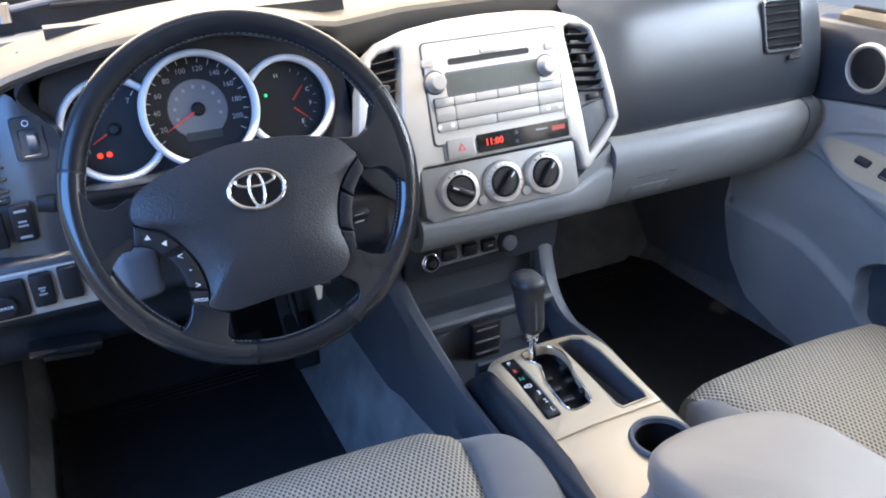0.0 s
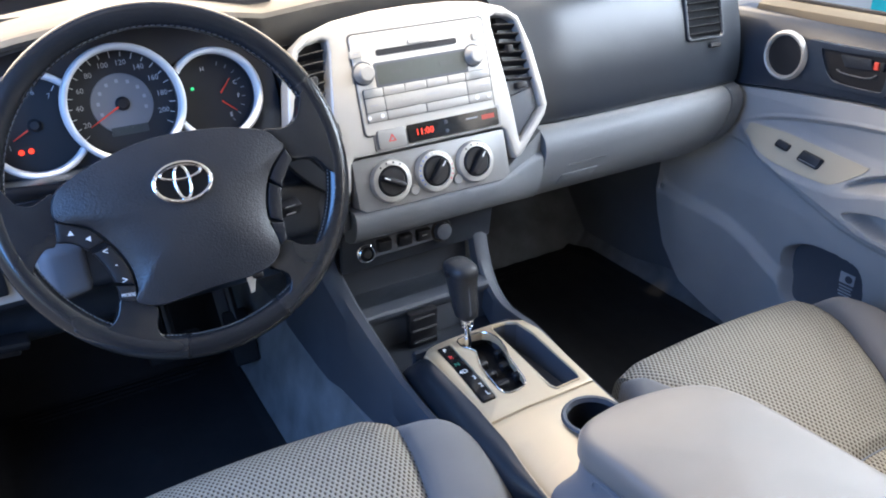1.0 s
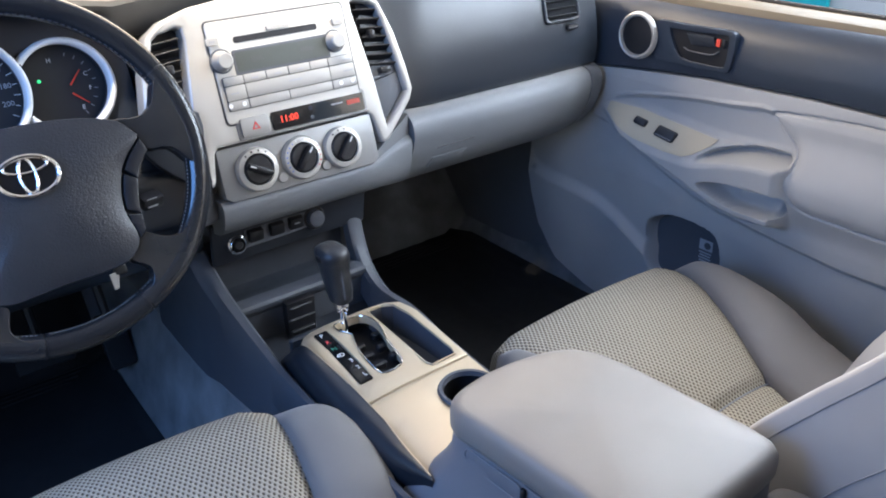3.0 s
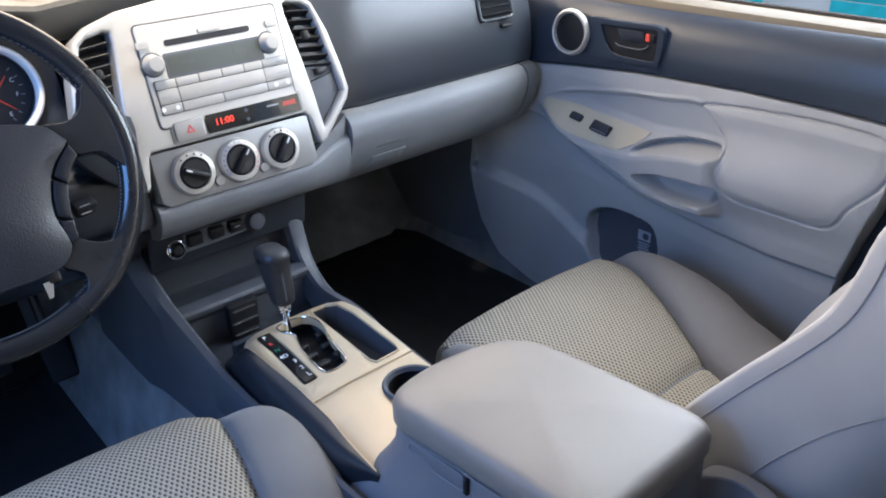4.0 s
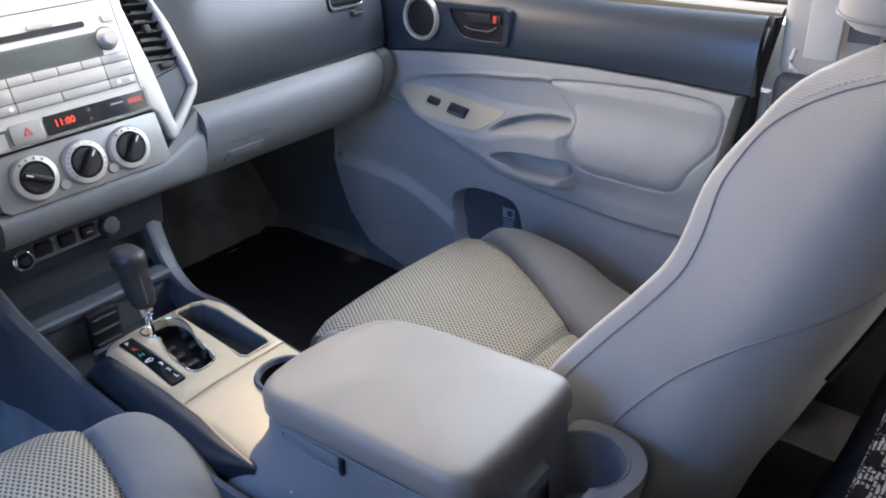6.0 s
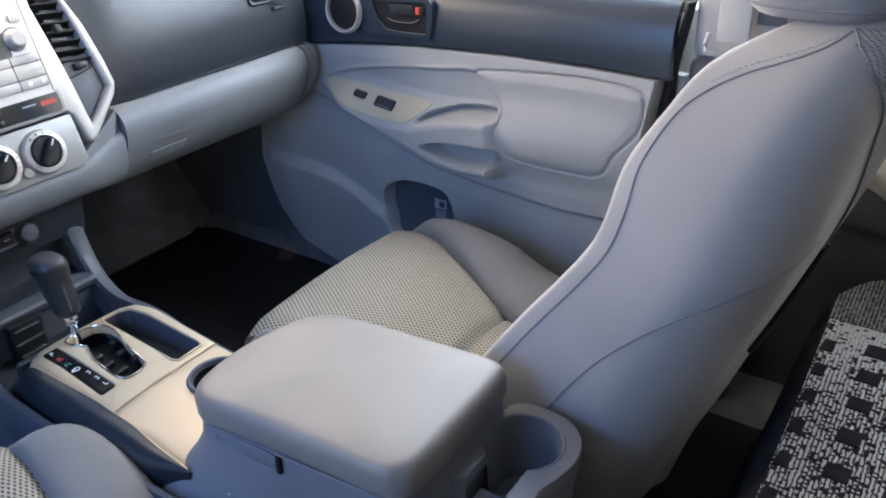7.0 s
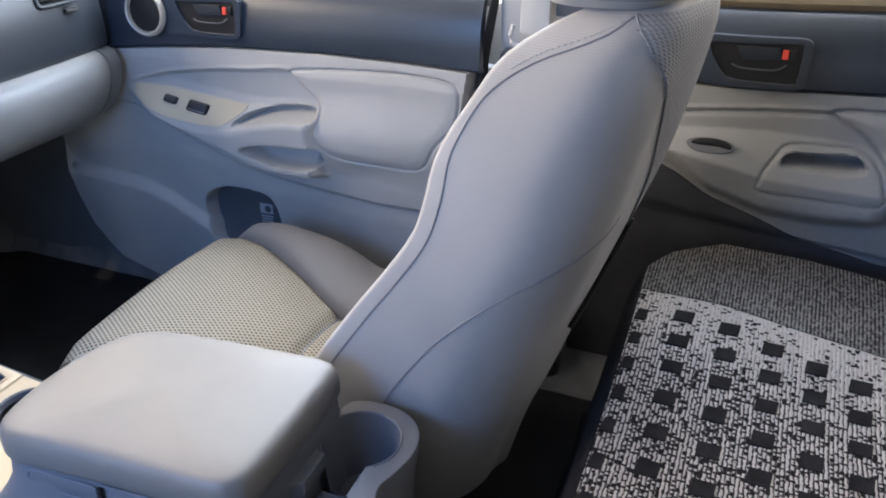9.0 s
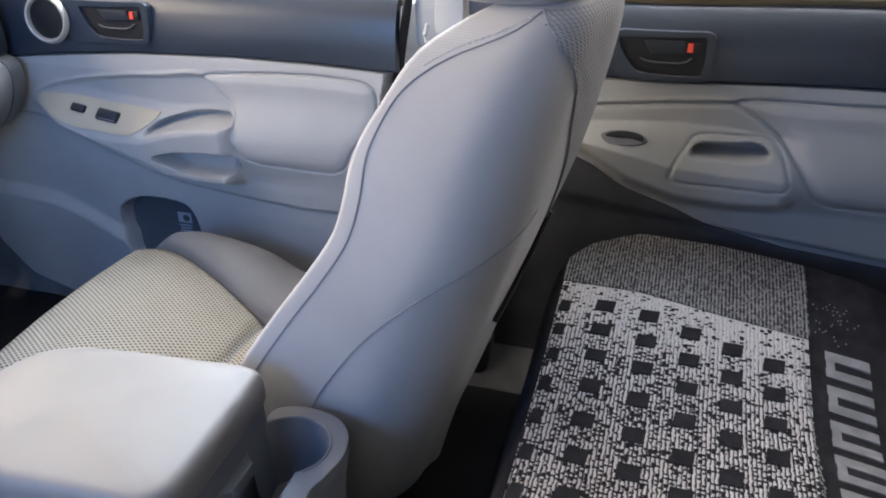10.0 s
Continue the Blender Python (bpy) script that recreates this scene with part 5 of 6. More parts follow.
part("gate_trim", tube([(x, y, top_z(y) + 0.0008) for x, y in gate], 0.0011, 6, True), CHROME, console, "thin chrome gate surround")
for x, y, w in ((-0.034, 0.412, 0.014), (0.000, 0.424, 0.012), (-0.038, 0.386, 0.018), (-0.010, 0.394, 0.014), (-0.036, 0.360, 0.020), (-0.008, 0.366, 0.012)):
    part("gate_step", rbox(w, 0.010, 0.012, 0.002, 1, pose(x, y, 0.576)), BLACK, console)
part("pocket_well", rbox(0.054, 0.162, 0.004, 0, 1, pose(0.038, 0.391, 0.545)), MID, console)
part("pocket_wall", loft([[(x, y, top_z(y) - 0.003) for x, y in pocket], [(0.038 + (x - 0.038) * 0.94, y, 0.546) for x, y in pocket]], True), MID, console, "slate grey side pocket")
p = part("shift_indicator", rbox(0.020, 0.122, 0.006, 0.001, 1, pose(-0.0715, 0.397, 0.5855, 6.0, 0, 0)), GLOSS, console, "black shift position window")
for i, s in enumerate(("P", "R", "N", "4D", "3", "2", "L")):
    y = 0.448 - 0.0168 * i
    part("letter", text(s, 0.0105, pose(-0.071 + (0.004 if i > 3 else -0.003), y, 0.5890 + (y - 0.397) * 0.105, 6, 0, 0)), (WHITE, REDPRINT, GREENPRINT, WHITE, WHITE, WHITE, WHITE)[i], p)
# dark trim along the driver's edge; its highlight is modelled as a pale tube
TRIM_IN = [(0.10, -0.103), (0.146, -0.105), (0.197, -0.101), (0.265, -0.093), (0.33, -0.093), (0.40, -0.100), (0.465, -0.105), (0.485, -0.110)]
TRIM_OUT = [(0.10, -0.104), (0.15, -0.107), (0.176, -0.112), (0.22, -0.121), (0.299, -0.127), (0.40, -0.127), (0.50, -0.124)]
rows = []
for y in steps(0.492, 0.146, 28):
    k = ease(0.492, 0.44, y)
    zt = top_z(y) - 0.020 * (1 - ease(0.497, 0.425, y)) ** 2 - 0.004
    a, b2 = line(TRIM_IN, y), line(TRIM_OUT, y)
    drop = 0.034 * clamp01((a - b2) / 0.03)
    rows.append([(a + 0.003, y, zt - 0.004), (a, y, zt + 0.003 * k - 0.004 * (1 - k))] + [(a + (b2 - a) * math.sin(q), y, zt + 0.003 * k - 0.004 * (1 - k) - drop * (1 - math.cos(q))) for q in steps(0.25, 1.57, 6)] + [(b2, y, zt - drop - 0.03)])
part("edge_trim", loft(rows), DARK, console, "charcoal edge trim")
part("edge_highlight", tube([(line(TRIM_IN, y) + 0.0005, y, top_z(y) - 0.0005) for y in steps(0.45, 0.152, 24)], 0.0010, 6), CHAMP, console, "thin pale tube drawn as the edge highlight")

# gear selector
gear = thing("gear_selector", (-0.034, 0.452, 0.58), "black leather gear selector on a chrome stem", "gear selector")
part("stem", tube([(-0.034, 0.450, 0.570), (-0.0345, 0.452, 0.610), (-0.035, 0.453, 0.634)], 0.0052, 14), CHROME, gear, "chrome stem")
part("collar", lathe([(0.006, 0), (0.0095, 0.002), (0.0105, 0.012), (0.0085, 0.016), (0.006, 0.017)], pose(-0.035, 0.453, 0.6195), 20), CHROME, gear, "chrome collar")
rows = []
for k, (h, rx, ry, dx, dy) in enumerate(((0.634, 0.010, 0.011, 0, 0), (0.640, 0.0150, 0.0155, 0, 0), (0.660, 0.0175, 0.018, -0.001, 0.001), (0.685, 0.0185, 0.020, -0.003, 0.003), (0.705, 0.0195, 0.022, -0.005, 0.003), (0.718, 0.0205, 0.024, -0.007, 0.000), (0.728, 0.0210, 0.026, -0.009, -0.002), (0.736, 0.0200, 0.025, -0.010, -0.003), (0.741, 0.0160, 0.020, -0.010, -0.003), (0.744, 0.0110, 0.013, -0.011, -0.003), (0.7445, 0.001, 0.001, -0.011, -0.003))):
    rows.append([(-0.035 + dx + rx * math.copysign(abs(math.cos(q)) ** 0.75, math.cos(q)), 0.453 + dy + ry * math.copysign(abs(math.sin(q)) ** 0.75, math.sin(q)), 0.634 + (h - 0.634) * 0.86) for q in steps(0, 2 * math.pi, 28)[:-1]])
part("grip", loft(rows, True, True), LEATHER, gear, "black leather grip", 60)
gs = bmesh.new()
for i in range(16):
    z = 0.646 + i * 0.0039
    w = 0.0012
    yq = 0.453 - line([(0.64, 0.0155), (0.66, 0.017), (0.685, 0.017), (0.705, 0.019), (0.72, 0.026)], z)
    tube([(-0.038 - w - 0.06 * (z - 0.648), yq - 0.0006, z), (-0.038 + w - 0.06 * (z - 0.648), yq - 0.0006, z + 0.002)], 0.0006, 4, False, gs)
part("stitching", gs, SEAM, gear)
part("shift_button", rbox(0.006, 0.010, 0.009, 0.002, 2, pose(-0.0645, 0.451, 0.714)), BLACK, gear)

# armrest box
box = thing("armrest_box", (0.02, 0.03, 0.25), "grey console storage box with a padded vinyl armrest lid", "armrest box")


LID = smooth_poly([(-0.086, 0.10), (-0.084, 0.135), (-0.066, 0.158), (-0.02, 0.168), (0.03, 0.166), (0.08, 0.152), (0.108, 0.127), (0.122, 0.08), (0.130, 0.02), (0.135, -0.06), (0.137, -0.105), (0.131, -0.124), (0.112, -0.131), (0.03, -0.133), (-0.040, -0.132), (-0.062, -0.124), (-0.072, -0.104), (-0.076, -0.04), (-0.081, 0.03)], 5)


def lid_ring(grow, z, flare=0.0):
    c = Vector((0.018, 0.02))
    out = []
    for x, y in LID:
        d = Vector((x, y)) - c
        q = c + d * max(0.0, 1 + grow / d.length)
        k = ease(0.03, -0.07, q.x) * ease(-0.03, 0.13, q.y) * flare
        out.append((q.x - 0.75 * k, q.y + k, z - 0.10 * max(0.0, q.y - 0.09)))
    return out


rows = [lid_ring(-0.010, 0.632), lid_ring(-0.002, 0.634), lid_ring(0.0, 0.639), lid_ring(0.0, 0.656), lid_ring(-0.0012, 0.6625), lid_ring(-0.004, 0.6675), lid_ring(-0.0085, 0.6708), lid_ring(-0.015, 0.6722), lid_ring(-0.028, 0.6738), lid_ring(-0.050, 0.6757), lid_ring(-0.080, 0.677), lid_ring(-0.12, 0.678)]
part("lid", loft(rows, True, True), ARMVINYL, box, "padded grey vinyl lid", 70)
rows = [lid_ring(-0.006, 0.634), lid_ring(-0.004, 0.629), lid_ring(-0.003, 0.605, 0.002), lid_ring(-0.001, 0.585, 0.010), lid_ring(0.000, 0.560, 0.026), lid_ring(0.003, 0.535, 0.044), lid_ring(0.006, 0.46, 0.06), lid_ring(0.014, 0.36, 0.06), lid_ring(0.02, 0.27, 0.06)]
part("body", loft(rows, True, True), MID2, box, "slate grey box body", 60)
part("latch", prism(rounded(0.084, 0.020, 0.008, 4), 0.004, frame_of((-0.0822, 0.070, 0.616), (0.02, 0, 1), (-1, -0.06, 0.02)), 0.0015, 2), MID2, box, "slate grey lid latch")
part("latch_gap", tube([(-0.0820 - 0.06 * x, 0.070 + x, 0.616 + z) for x, z in rounded(0.086, 0.022, 0.009, 4)], 0.0010, 6, True), SEAM, box)
part("lid_gap", tube([(-0.0790 - 0.071 * (y - 0.03), y, 0.6305) for y in steps(0.025, -0.095, 6)], 0.0009, 6), SEAM, box)
part("latch_notch", rbox(0.005, 0.006, 0.022, 0.001, 1, pose(-0.0800, 0.0245, 0.617)), BLACK, box)
# twin rear cup holders
ch = thing("rear_cup_holder", (0.03, -0.18, 0.25), "slate grey twin cup holder behind the armrest", "cup holder")
CUPS = ((0.098, -0.166), (-0.016, -0.166))
GATE = math.asin(0.024 / 0.043)
right = [(0.098 + 0.043 * math.cos(a), -0.166 + 0.043 * math.sin(a)) for a in steps(math.pi + GATE, 3 * math.pi - GATE, 34)]
left = [(-0.016 + 0.043 * math.cos(a), -0.166 + 0.043 * math.sin(a)) for a in steps(GATE, 2 * math.pi - GATE, 34)]
rim = smooth_poly([(0.150, -0.128), (0.160, -0.160), (0.154, -0.196), (0.132, -0.220), (0.100, -0.228), (0.066, -0.222), (0.041, -0.215), (0.016, -0.222), (-0.016, -0.228), (-0.050, -0.220), (-0.074, -0.190), (-0.074, -0.134), (-0.03, -0.1225), (0.05, -0.1225), (0.12, -0.1225)], 4)
part("rim", prism(rim, 0.016, pose(0, 0, 0.605), 0.005, 3, [right + left]), MID2, ch)
for (cx, cy), face in zip(CUPS, (math.pi, 0.0)):
    rows = []
    for a in steps(0, 2 * math.pi, 48):
        turn = abs(math.atan2(math.sin(a - face), math.cos(a - face)))
        top = -0.004 - 0.040 * ease(GATE + 0.08, GATE - 0.02, turn)
        rows.append([(cx + r * math.cos(a), cy + r * math.sin(a), 0.604 + h) for r, h in ((0.0428, top), (0.0415, top - 0.012), (0.037, -0.085), (0.001, -0.085))])
    w = part("well", loft(rows), MID2, ch, "deep round well", 60)
    part("well_ring", tube([(cx + 0.0448 * math.cos(a), cy + 0.0448 * math.sin(a), 0.6052) for a in steps(face + GATE + 0.15, face + 2 * math.pi - GATE - 0.15, 36)], 0.0011, 6), MID2, w)
part("channel", solid([[(x, y, 0.562) for y in steps(-0.192, -0.140, 3)] for x in steps(0.052, 0.030, 3)], 0.004, (0, 0, -1)), MID2, ch)
rows = [[(x * (1 - 0.02 * i) + 0.049 * 0.02 * i, y + 0.006 * i, z) for x, y in rim] for i, z in enumerate((0.593, 0.55, 0.45, 0.35, 0.27))]
part("housing", loft(rows, True), MID2, ch)


# ---- seats ----
def cushion(seat, cx, dy, dz, corner, rise, sides, outer, nose):
    """Seat cushion: knit centre panel between two rolled bolsters."""
    def zt(y):
        return dz + line([(-0.12, 0.462), (0.0, 0.474), (0.07, 0.490), (0.16, 0.520), (0.25, 0.538), (0.30, 0.5395)], y)

    def edge(y):
        return curve(sides, y)

    rows = []
    path = [(y, zt(y)) for y in steps(-0.12, 0.04, 8) + steps(0.046, 0.09, 12) + steps(0.10, 0.29, 12)]
    path += [(y, dz + z) for y, z in smooth_poly([(0.31, 0.539)] + nose + [(0.385, 0.38)], 5, False)]
    for y, z in path:
        w = edge(y)
        rows.append([(cx + u * w, y + dy, z + 0.012 * (1 - u * u) - 0.010 * ease(0.86, 1.0, abs(u)) - corner * ease(0.8, 1.0, abs(u)) * ease(0.28, 0.38, y) - 0.010 * math.exp(-((y - 0.068) / 0.008) ** 2)) for u in steps(-1, 1, 26)])
    part("centre_panel", solid(rows, 0.05, (0, 0, -1)), KNIT, seat, "perforated beige grey knit panel", 60)
    part("cross_seam", tube([(cx + u * edge(0.068), 0.068 + dy, zt(0.068) + 0.002 - 0.012 * u * u) for u in steps(-0.98, 0.98, 12)], 0.0016, 6), SEAM, seat)
    for s in (-1, 1):
        rows = []
        for y in steps(-0.16, 0.26, 22) + steps(0.27, 0.349, 24):
            w = line(outer, y)
            h = rise * math.sqrt(max(0.0, 1 - max(0.0, (y - 0.10) / 0.2495) ** 2)) + 0.002
            zs = zt(y) - 0.011 - 0.024 * ease(0.29, 0.35, y)
            arc = [(edge(y) - 0.003 + w * (0.5 - 0.5 * math.cos(q)), zs + h * math.sin(q) ** 0.7 - 0.028 * (q / math.pi) ** 3) for q in steps(0, math.pi, 20)]
            ring = [(arc[0][0], 0.40)] + arc + [(arc[-1][0] + 0.002, zs - 0.06), (arc[-1][0], 0.40)]
            rows.append([(cx + s * a, y + dy, z) for a, z in ring])
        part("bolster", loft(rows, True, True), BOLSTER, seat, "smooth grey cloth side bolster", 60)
        part("bolster_seam", tube([(cx + s * (edge(y) - 0.001), y + dy, zt(y) - 0.009 - 0.006 * ease(0.26, 0.31, y)) for y in steps(-0.10, 0.315, 24)], 0.0014, 6), SEAM, seat)
    part("seat_base", rbox(0.46, 0.44, 0.12, 0.03, 3, pose(cx, 0.08 + dy, 0.34 + dz)), BLACK, seat, "black cushion pan")
    for sx in (-0.19, 0.19):
        part("seat_rail", rbox(0.04, 0.48, 0.03, 0.005, 1, pose(cx + sx, 0.06 + dy, 0.267)), BLACK, seat)


ps = thing("passenger_seat", (0.372, 0.08, 0.25), "grey cloth bucket seat with a perforated knit centre", "car seat", "front seats")
cushion(ps, 0.370, 0.0, -0.004, 0.004, 0.044, [(-0.12, 0.075), (0.05, 0.092), (0.128, 0.125), (0.208, 0.163), (0.29, 0.194), (0.345, 0.200), (0.39, 0.198)],
        [(-0.16, 0.175), (0.05, 0.172), (0.128, 0.148), (0.20, 0.108), (0.25, 0.080), (0.29, 0.055), (0.32, 0.032), (0.349, 0.006)],
        [(0.335, 0.537), (0.351, 0.530), (0.361, 0.517), (0.367, 0.495), (0.372, 0.455)])
ds = thing("driver_seat", (-0.392, 0.13, 0.25), "grey cloth driver seat cushion with a perforated knit centre", "car seat", "front seats")
cushion(ds, -0.392, 0.050, 0.034, 0.004, 0.024, [(-0.12, 0.135), (0.07, 0.152), (0.20, 0.182), (0.30, 0.200), (0.39, 0.196)],
        [(-0.16, 0.115), (0.20, 0.106), (0.24, 0.098), (0.28, 0.086), (0.31, 0.070), (0.33, 0.050), (0.342, 0.030), (0.349, 0.006)],
        [(0.345, 0.530), (0.372, 0.512), (0.388, 0.488), (0.394, 0.455)])

# backrest of the passenger seat: a ring of points at each height
FRONT = [(0.36, 0.02), (0.46, 0.00), (0.55, -0.028), (0.62, -0.064), (0.71, -0.125), (0.77, -0.169), (0.82, -0.202), (0.86, -0.216), (0.91, -0.227), (0.96, -0.254), (1.00, -0.280), (1.025, -0.318), (1.040, -0.352)]
REAR = [(0.36, -0.235), (0.46, -0.262), (0.55, -0.295), (0.70, -0.345), (0.85, -0.394), (0.95, -0.417), (1.00, -0.425), (1.025, -0.426), (1.040, -0.420)]
WIDE = [(0.36, 0.135), (0.46, 0.160), (0.55, 0.184), (0.65, 0.205), (0.75, 0.214), (0.85, 0.212), (0.92, 0.198), (0.98, 0.170), (1.01, 0.140), (1.03, 0.110), (1.040, 0.085)]
SX = 0.382


def back_point(u, z, grow=0.0):
    """u from 0 (front inner edge) along the inboard side and the rear to 1 (front outer edge)."""
    yf, yr, w = curve(FRONT, z), curve(REAR, z), curve(WIDE, z) + grow
    yr -= grow
    r = min(0.105, (yf - yr) * 0.5, w * 0.8)
    a, b2, c2 = (yf - yr) - r, r * math.pi / 2, 2 * (w - r)
    total = 2 * a + 2 * b2 + c2
    d = u * total
    belly = lambda t: 0.012 * math.sin(math.pi * clamp01(t))
    if d < a:
        return (SX - w - belly(d / (a + b2)), yf - d, z)
    d -= a
    if d < b2:
        q = d / r
        return (SX - w + r - r * math.cos(q) - math.cos(q) * belly((a + d) / (a + b2)), yr + r - r * math.sin(q), z)
    d -= b2
    if d < c2:
        return (SX - w + r + d, yr - 0.012 * math.sin(math.pi * d / c2), z)
    d -= c2
    if d < b2:
        q = d / r
        return (SX + w - r + r * math.sin(q), yr + r - r * math.cos(q), z)
    d -= b2
    return (SX + w, yr + r + min(d, a) * (1 - 0.4 * ease(0.80, 0.95, z)), z)


ZS = steps(0.36, 0.98, 40) + [0.99, 1.0, 1.01, 1.018, 1.025, 1.030, 1.034, 1.037, 1.040]
rows = []
for z in ZS:
    ring = [back_point(u, z) for u in steps(0, 1, 56)]
    yf, w = curve(FRONT, z), curve(WIDE, z)
    dent = 0.05 * ease(1.04, 0.95, z)
    back = 0.055 * ease(0.80, 0.95, z)
    # rounded front lips of the bolsters and the sunken centre between them
    ring += [(SX + w * c, yf + lip - dent * ease(0.88, 0.55, abs(c)) - back * ease(-0.6, 0.6, c), z) for c, lip in ((0.99, 0.004), (0.95, 0.008), (0.88, 0.006), (0.7, 0), (0.5, 0), (0.2, 0), (-0.2, 0), (-0.5, 0), (-0.7, 0), (-0.88, 0.004), (-0.95, 0.006), (-0.99, 0.004))]
    rows.append(ring)
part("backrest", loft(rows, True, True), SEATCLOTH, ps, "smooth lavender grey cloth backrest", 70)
zs = steps(0.66, 1.036, 36)


def knit_start(z):
    return line([(0.66, 0.62), (0.72, 0.54), (0.80, 0.465), (0.88, 0.405), (0.95, 0.345), (0.99, 0.285), (1.02, 0.21), (1.036, 0.13)], z)


rows = [[back_point(u, z, 0.0016 + 0.009 * math.sin(math.pi * (u - knit_start(z)) / (0.98 - knit_start(z)))) for u in steps(knit_start(z), 0.86, 30)] for z in zs]
part("rear_panel", solid(rows, 0.006, (0, 1, 0)), KNIT_BACK, ps, "perforated grey knit rear panel", 70)
edge_path = [back_point(knit_start(z) - 0.001, z, 0.0016) for z in zs]
part("rear_seam", tube(edge_path, 0.0010, 6), SEAM, ps)
PIPING = [(0.60, 0.022), (0.88, 0.020), (0.93, 0.0125), (0.965, 0.011), (0.985, 0.030), (1.000, 0.060), (1.012, 0.098), (1.024, 0.128), (1.036, 0.135)]
part("front_piping", tube([back_point(curve(PIPING, z), z, 0.0001) for z in steps(0.60, 1.034, 70)], 0.0011, 6), SEAM, ps, "dark piped seam")
st = bmesh.new()
pts = [back_point(max(0.002, curve(PIPING, z - 0.007) - 0.006), z, 0.0004) for z in steps(0.990, 1.033, 44)]
for i in range(0, len(pts) - 1, 2):
    tube([pts[i], pts[i + 1]], 0.0008, 4, False, st)
part("top_stitching", st, THREAD, ps, "pale top stitching")
low = [(0.137, 0.535), (0.131, 0.60), (0.131, 0.652), (0.1375, 0.71), (0.165, 0.767), (0.205, 0.797), (0.26, 0.820), (0.33, 0.838)]
part("lower_seam", tube([back_point(u, z, 0.0002) for u, z in smooth_poly(low, 8, False)], 0.0009, 6), SEAM, ps)
rip = [(0.405, 0.665), (0.435, 0.695), (0.468, 0.735), (0.50, 0.78)]
part("pocket_edge", tube([back_point(u, z, 0.002) for u, z in smooth_poly(rip, 8, False)], 0.005, 8, False, None, 0.6), SEATCLOTH, ps)
part("pocket_slit", tube([back_point(u - 0.006, z, 0.0035) for u, z in smooth_poly(rip, 8, False)], 0.0032, 6), BLACK, ps, "dark pocket opening")
part("recliner_cover", rbox(0.03, 0.10, 0.10, 0.02, 3, pose(0.185, -0.12, 0.50)), MID, ps)
# head restraint
rows = []
for z, w, d in ((1.034, 0.085, 0.045), (1.038, 0.108, 0.064), (1.048, 0.120, 0.074), (1.08, 0.130, 0.078), (1.14, 0.130, 0.070), (1.19, 0.118, 0.054), (1.215, 0.09, 0.034), (1.222, 0.05, 0.012)):
    rows.append([(SX + w * math.copysign(abs(math.cos(q)) ** 0.55, math.cos(q)), -0.348 + d * math.copysign(abs(math.sin(q)) ** 0.7, math.sin(q)), z) for q in steps(0, 2 * math.pi, 32)[:-1]])
hd = part("head_restraint", loft(rows, True, True), SEATCLOTH, ps, "grey cloth head restraint", 60)
part("seam", tube([(SX - 0.1215 * math.copysign(abs(math.cos(q)) ** 0.55, -math.cos(q)), -0.348 + 0.0755 * math.copysign(abs(math.sin(q)) ** 0.7, math.sin(q)), 1.050) for q in steps(0, 2 * math.pi, 40)[:-1]], 0.0018, 6, True), SEAM, hd)
for s in (-0.06, 0.06):
    part("head_post", tube([(SX + s, -0.375, 1.01), (SX + s, -0.370, 1.06)], 0.007, 12), CHROME, ps, "chrome head restraint post")

# ---- doors ----
def belt_z(y):
    return line([(-0.12, 0.832), (0.05, 0.838), (0.2, 0.839), (0.40, 0.832), (0.55, 0.820), (0.72, 0.803)], y)


LEAF = smooth_poly([(0.628, 0.726), (0.616, 0.743), (0.581, 0.761), (0.523, 0.776), (0.43, 0.791), (0.343, 0.799), (0.269, 0.806), (0.239, 0.784), (0.210, 0.756), (0.203, 0.735), (0.207, 0.690), (0.212, 0.640), (0.228, 0.616), (0.285, 0.611), (0.341, 0.617), (0.40, 0.634), (0.477, 0.658), (0.557, 0.685), (0.600, 0.704)], 5)
INSERT = smooth_poly([(0.262, 0.804), (0.239, 0.784), (0.208, 0.756), (0.200, 0.735), (0.207, 0.705), (0.195, 0.678), (0.169, 0.661), (0.116, 0.657), (0.046, 0.654), (0.019, 0.659), (0.003, 0.674), (-0.010, 0.702), (-0.041, 0.739), (-0.050, 0.768), (-0.050, 0.800), (-0.033, 0.814), (0.012, 0.819), (0.056, 0.820), (0.14, 0.817), (0.21, 0.812)], 4)
PULL = smooth_poly([(0.368, 0.702), (0.350, 0.719), (0.309, 0.733), (0.263, 0.740), (0.216, 0.740), (0.212, 0.730), (0.262, 0.725), (0.319, 0.715)], 5)
GRIP = smooth_poly([(0.358, 0.660), (0.310, 0.675), (0.252, 0.679), (0.206, 0.677), (0.206, 0.644), (0.249, 0.638), (0.297, 0.639), (0.325, 0.646)], 5)
POCKET = smooth_poly([(0.512, 0.480), (0.507, 0.509), (0.484, 0.530), (0.442, 0.545), (0.386, 0.544), (0.352, 0.533), (0.340, 0.49), (0.35, 0.43), (0.42, 0.40), (0.48, 0.41), (0.503, 0.445)], 4)
LEDGE_IN = [(0.20, 0.744), (0.262, 0.742), (0.319, 0.737), (0.36, 0.736), (0.39, 0.739), (0.468, 0.746), (0.524, 0.752), (0.60, 0.750), (0.628, 0.740)]
LEDGE_OUT = [(0.20, 0.727), (0.262, 0.722), (0.319, 0.711), (0.35, 0.700), (0.382, 0.692), (0.441, 0.692), (0.511, 0.698), (0.567, 0.714), (0.600, 0.724), (0.628, 0.730)]
POD_LOW = [(0.20, 0.618), (0.275, 0.615), (0.33, 0.621), (0.39, 0.644), (0.465, 0.668), (0.544, 0.694), (0.582, 0.710), (0.63, 0.724)]
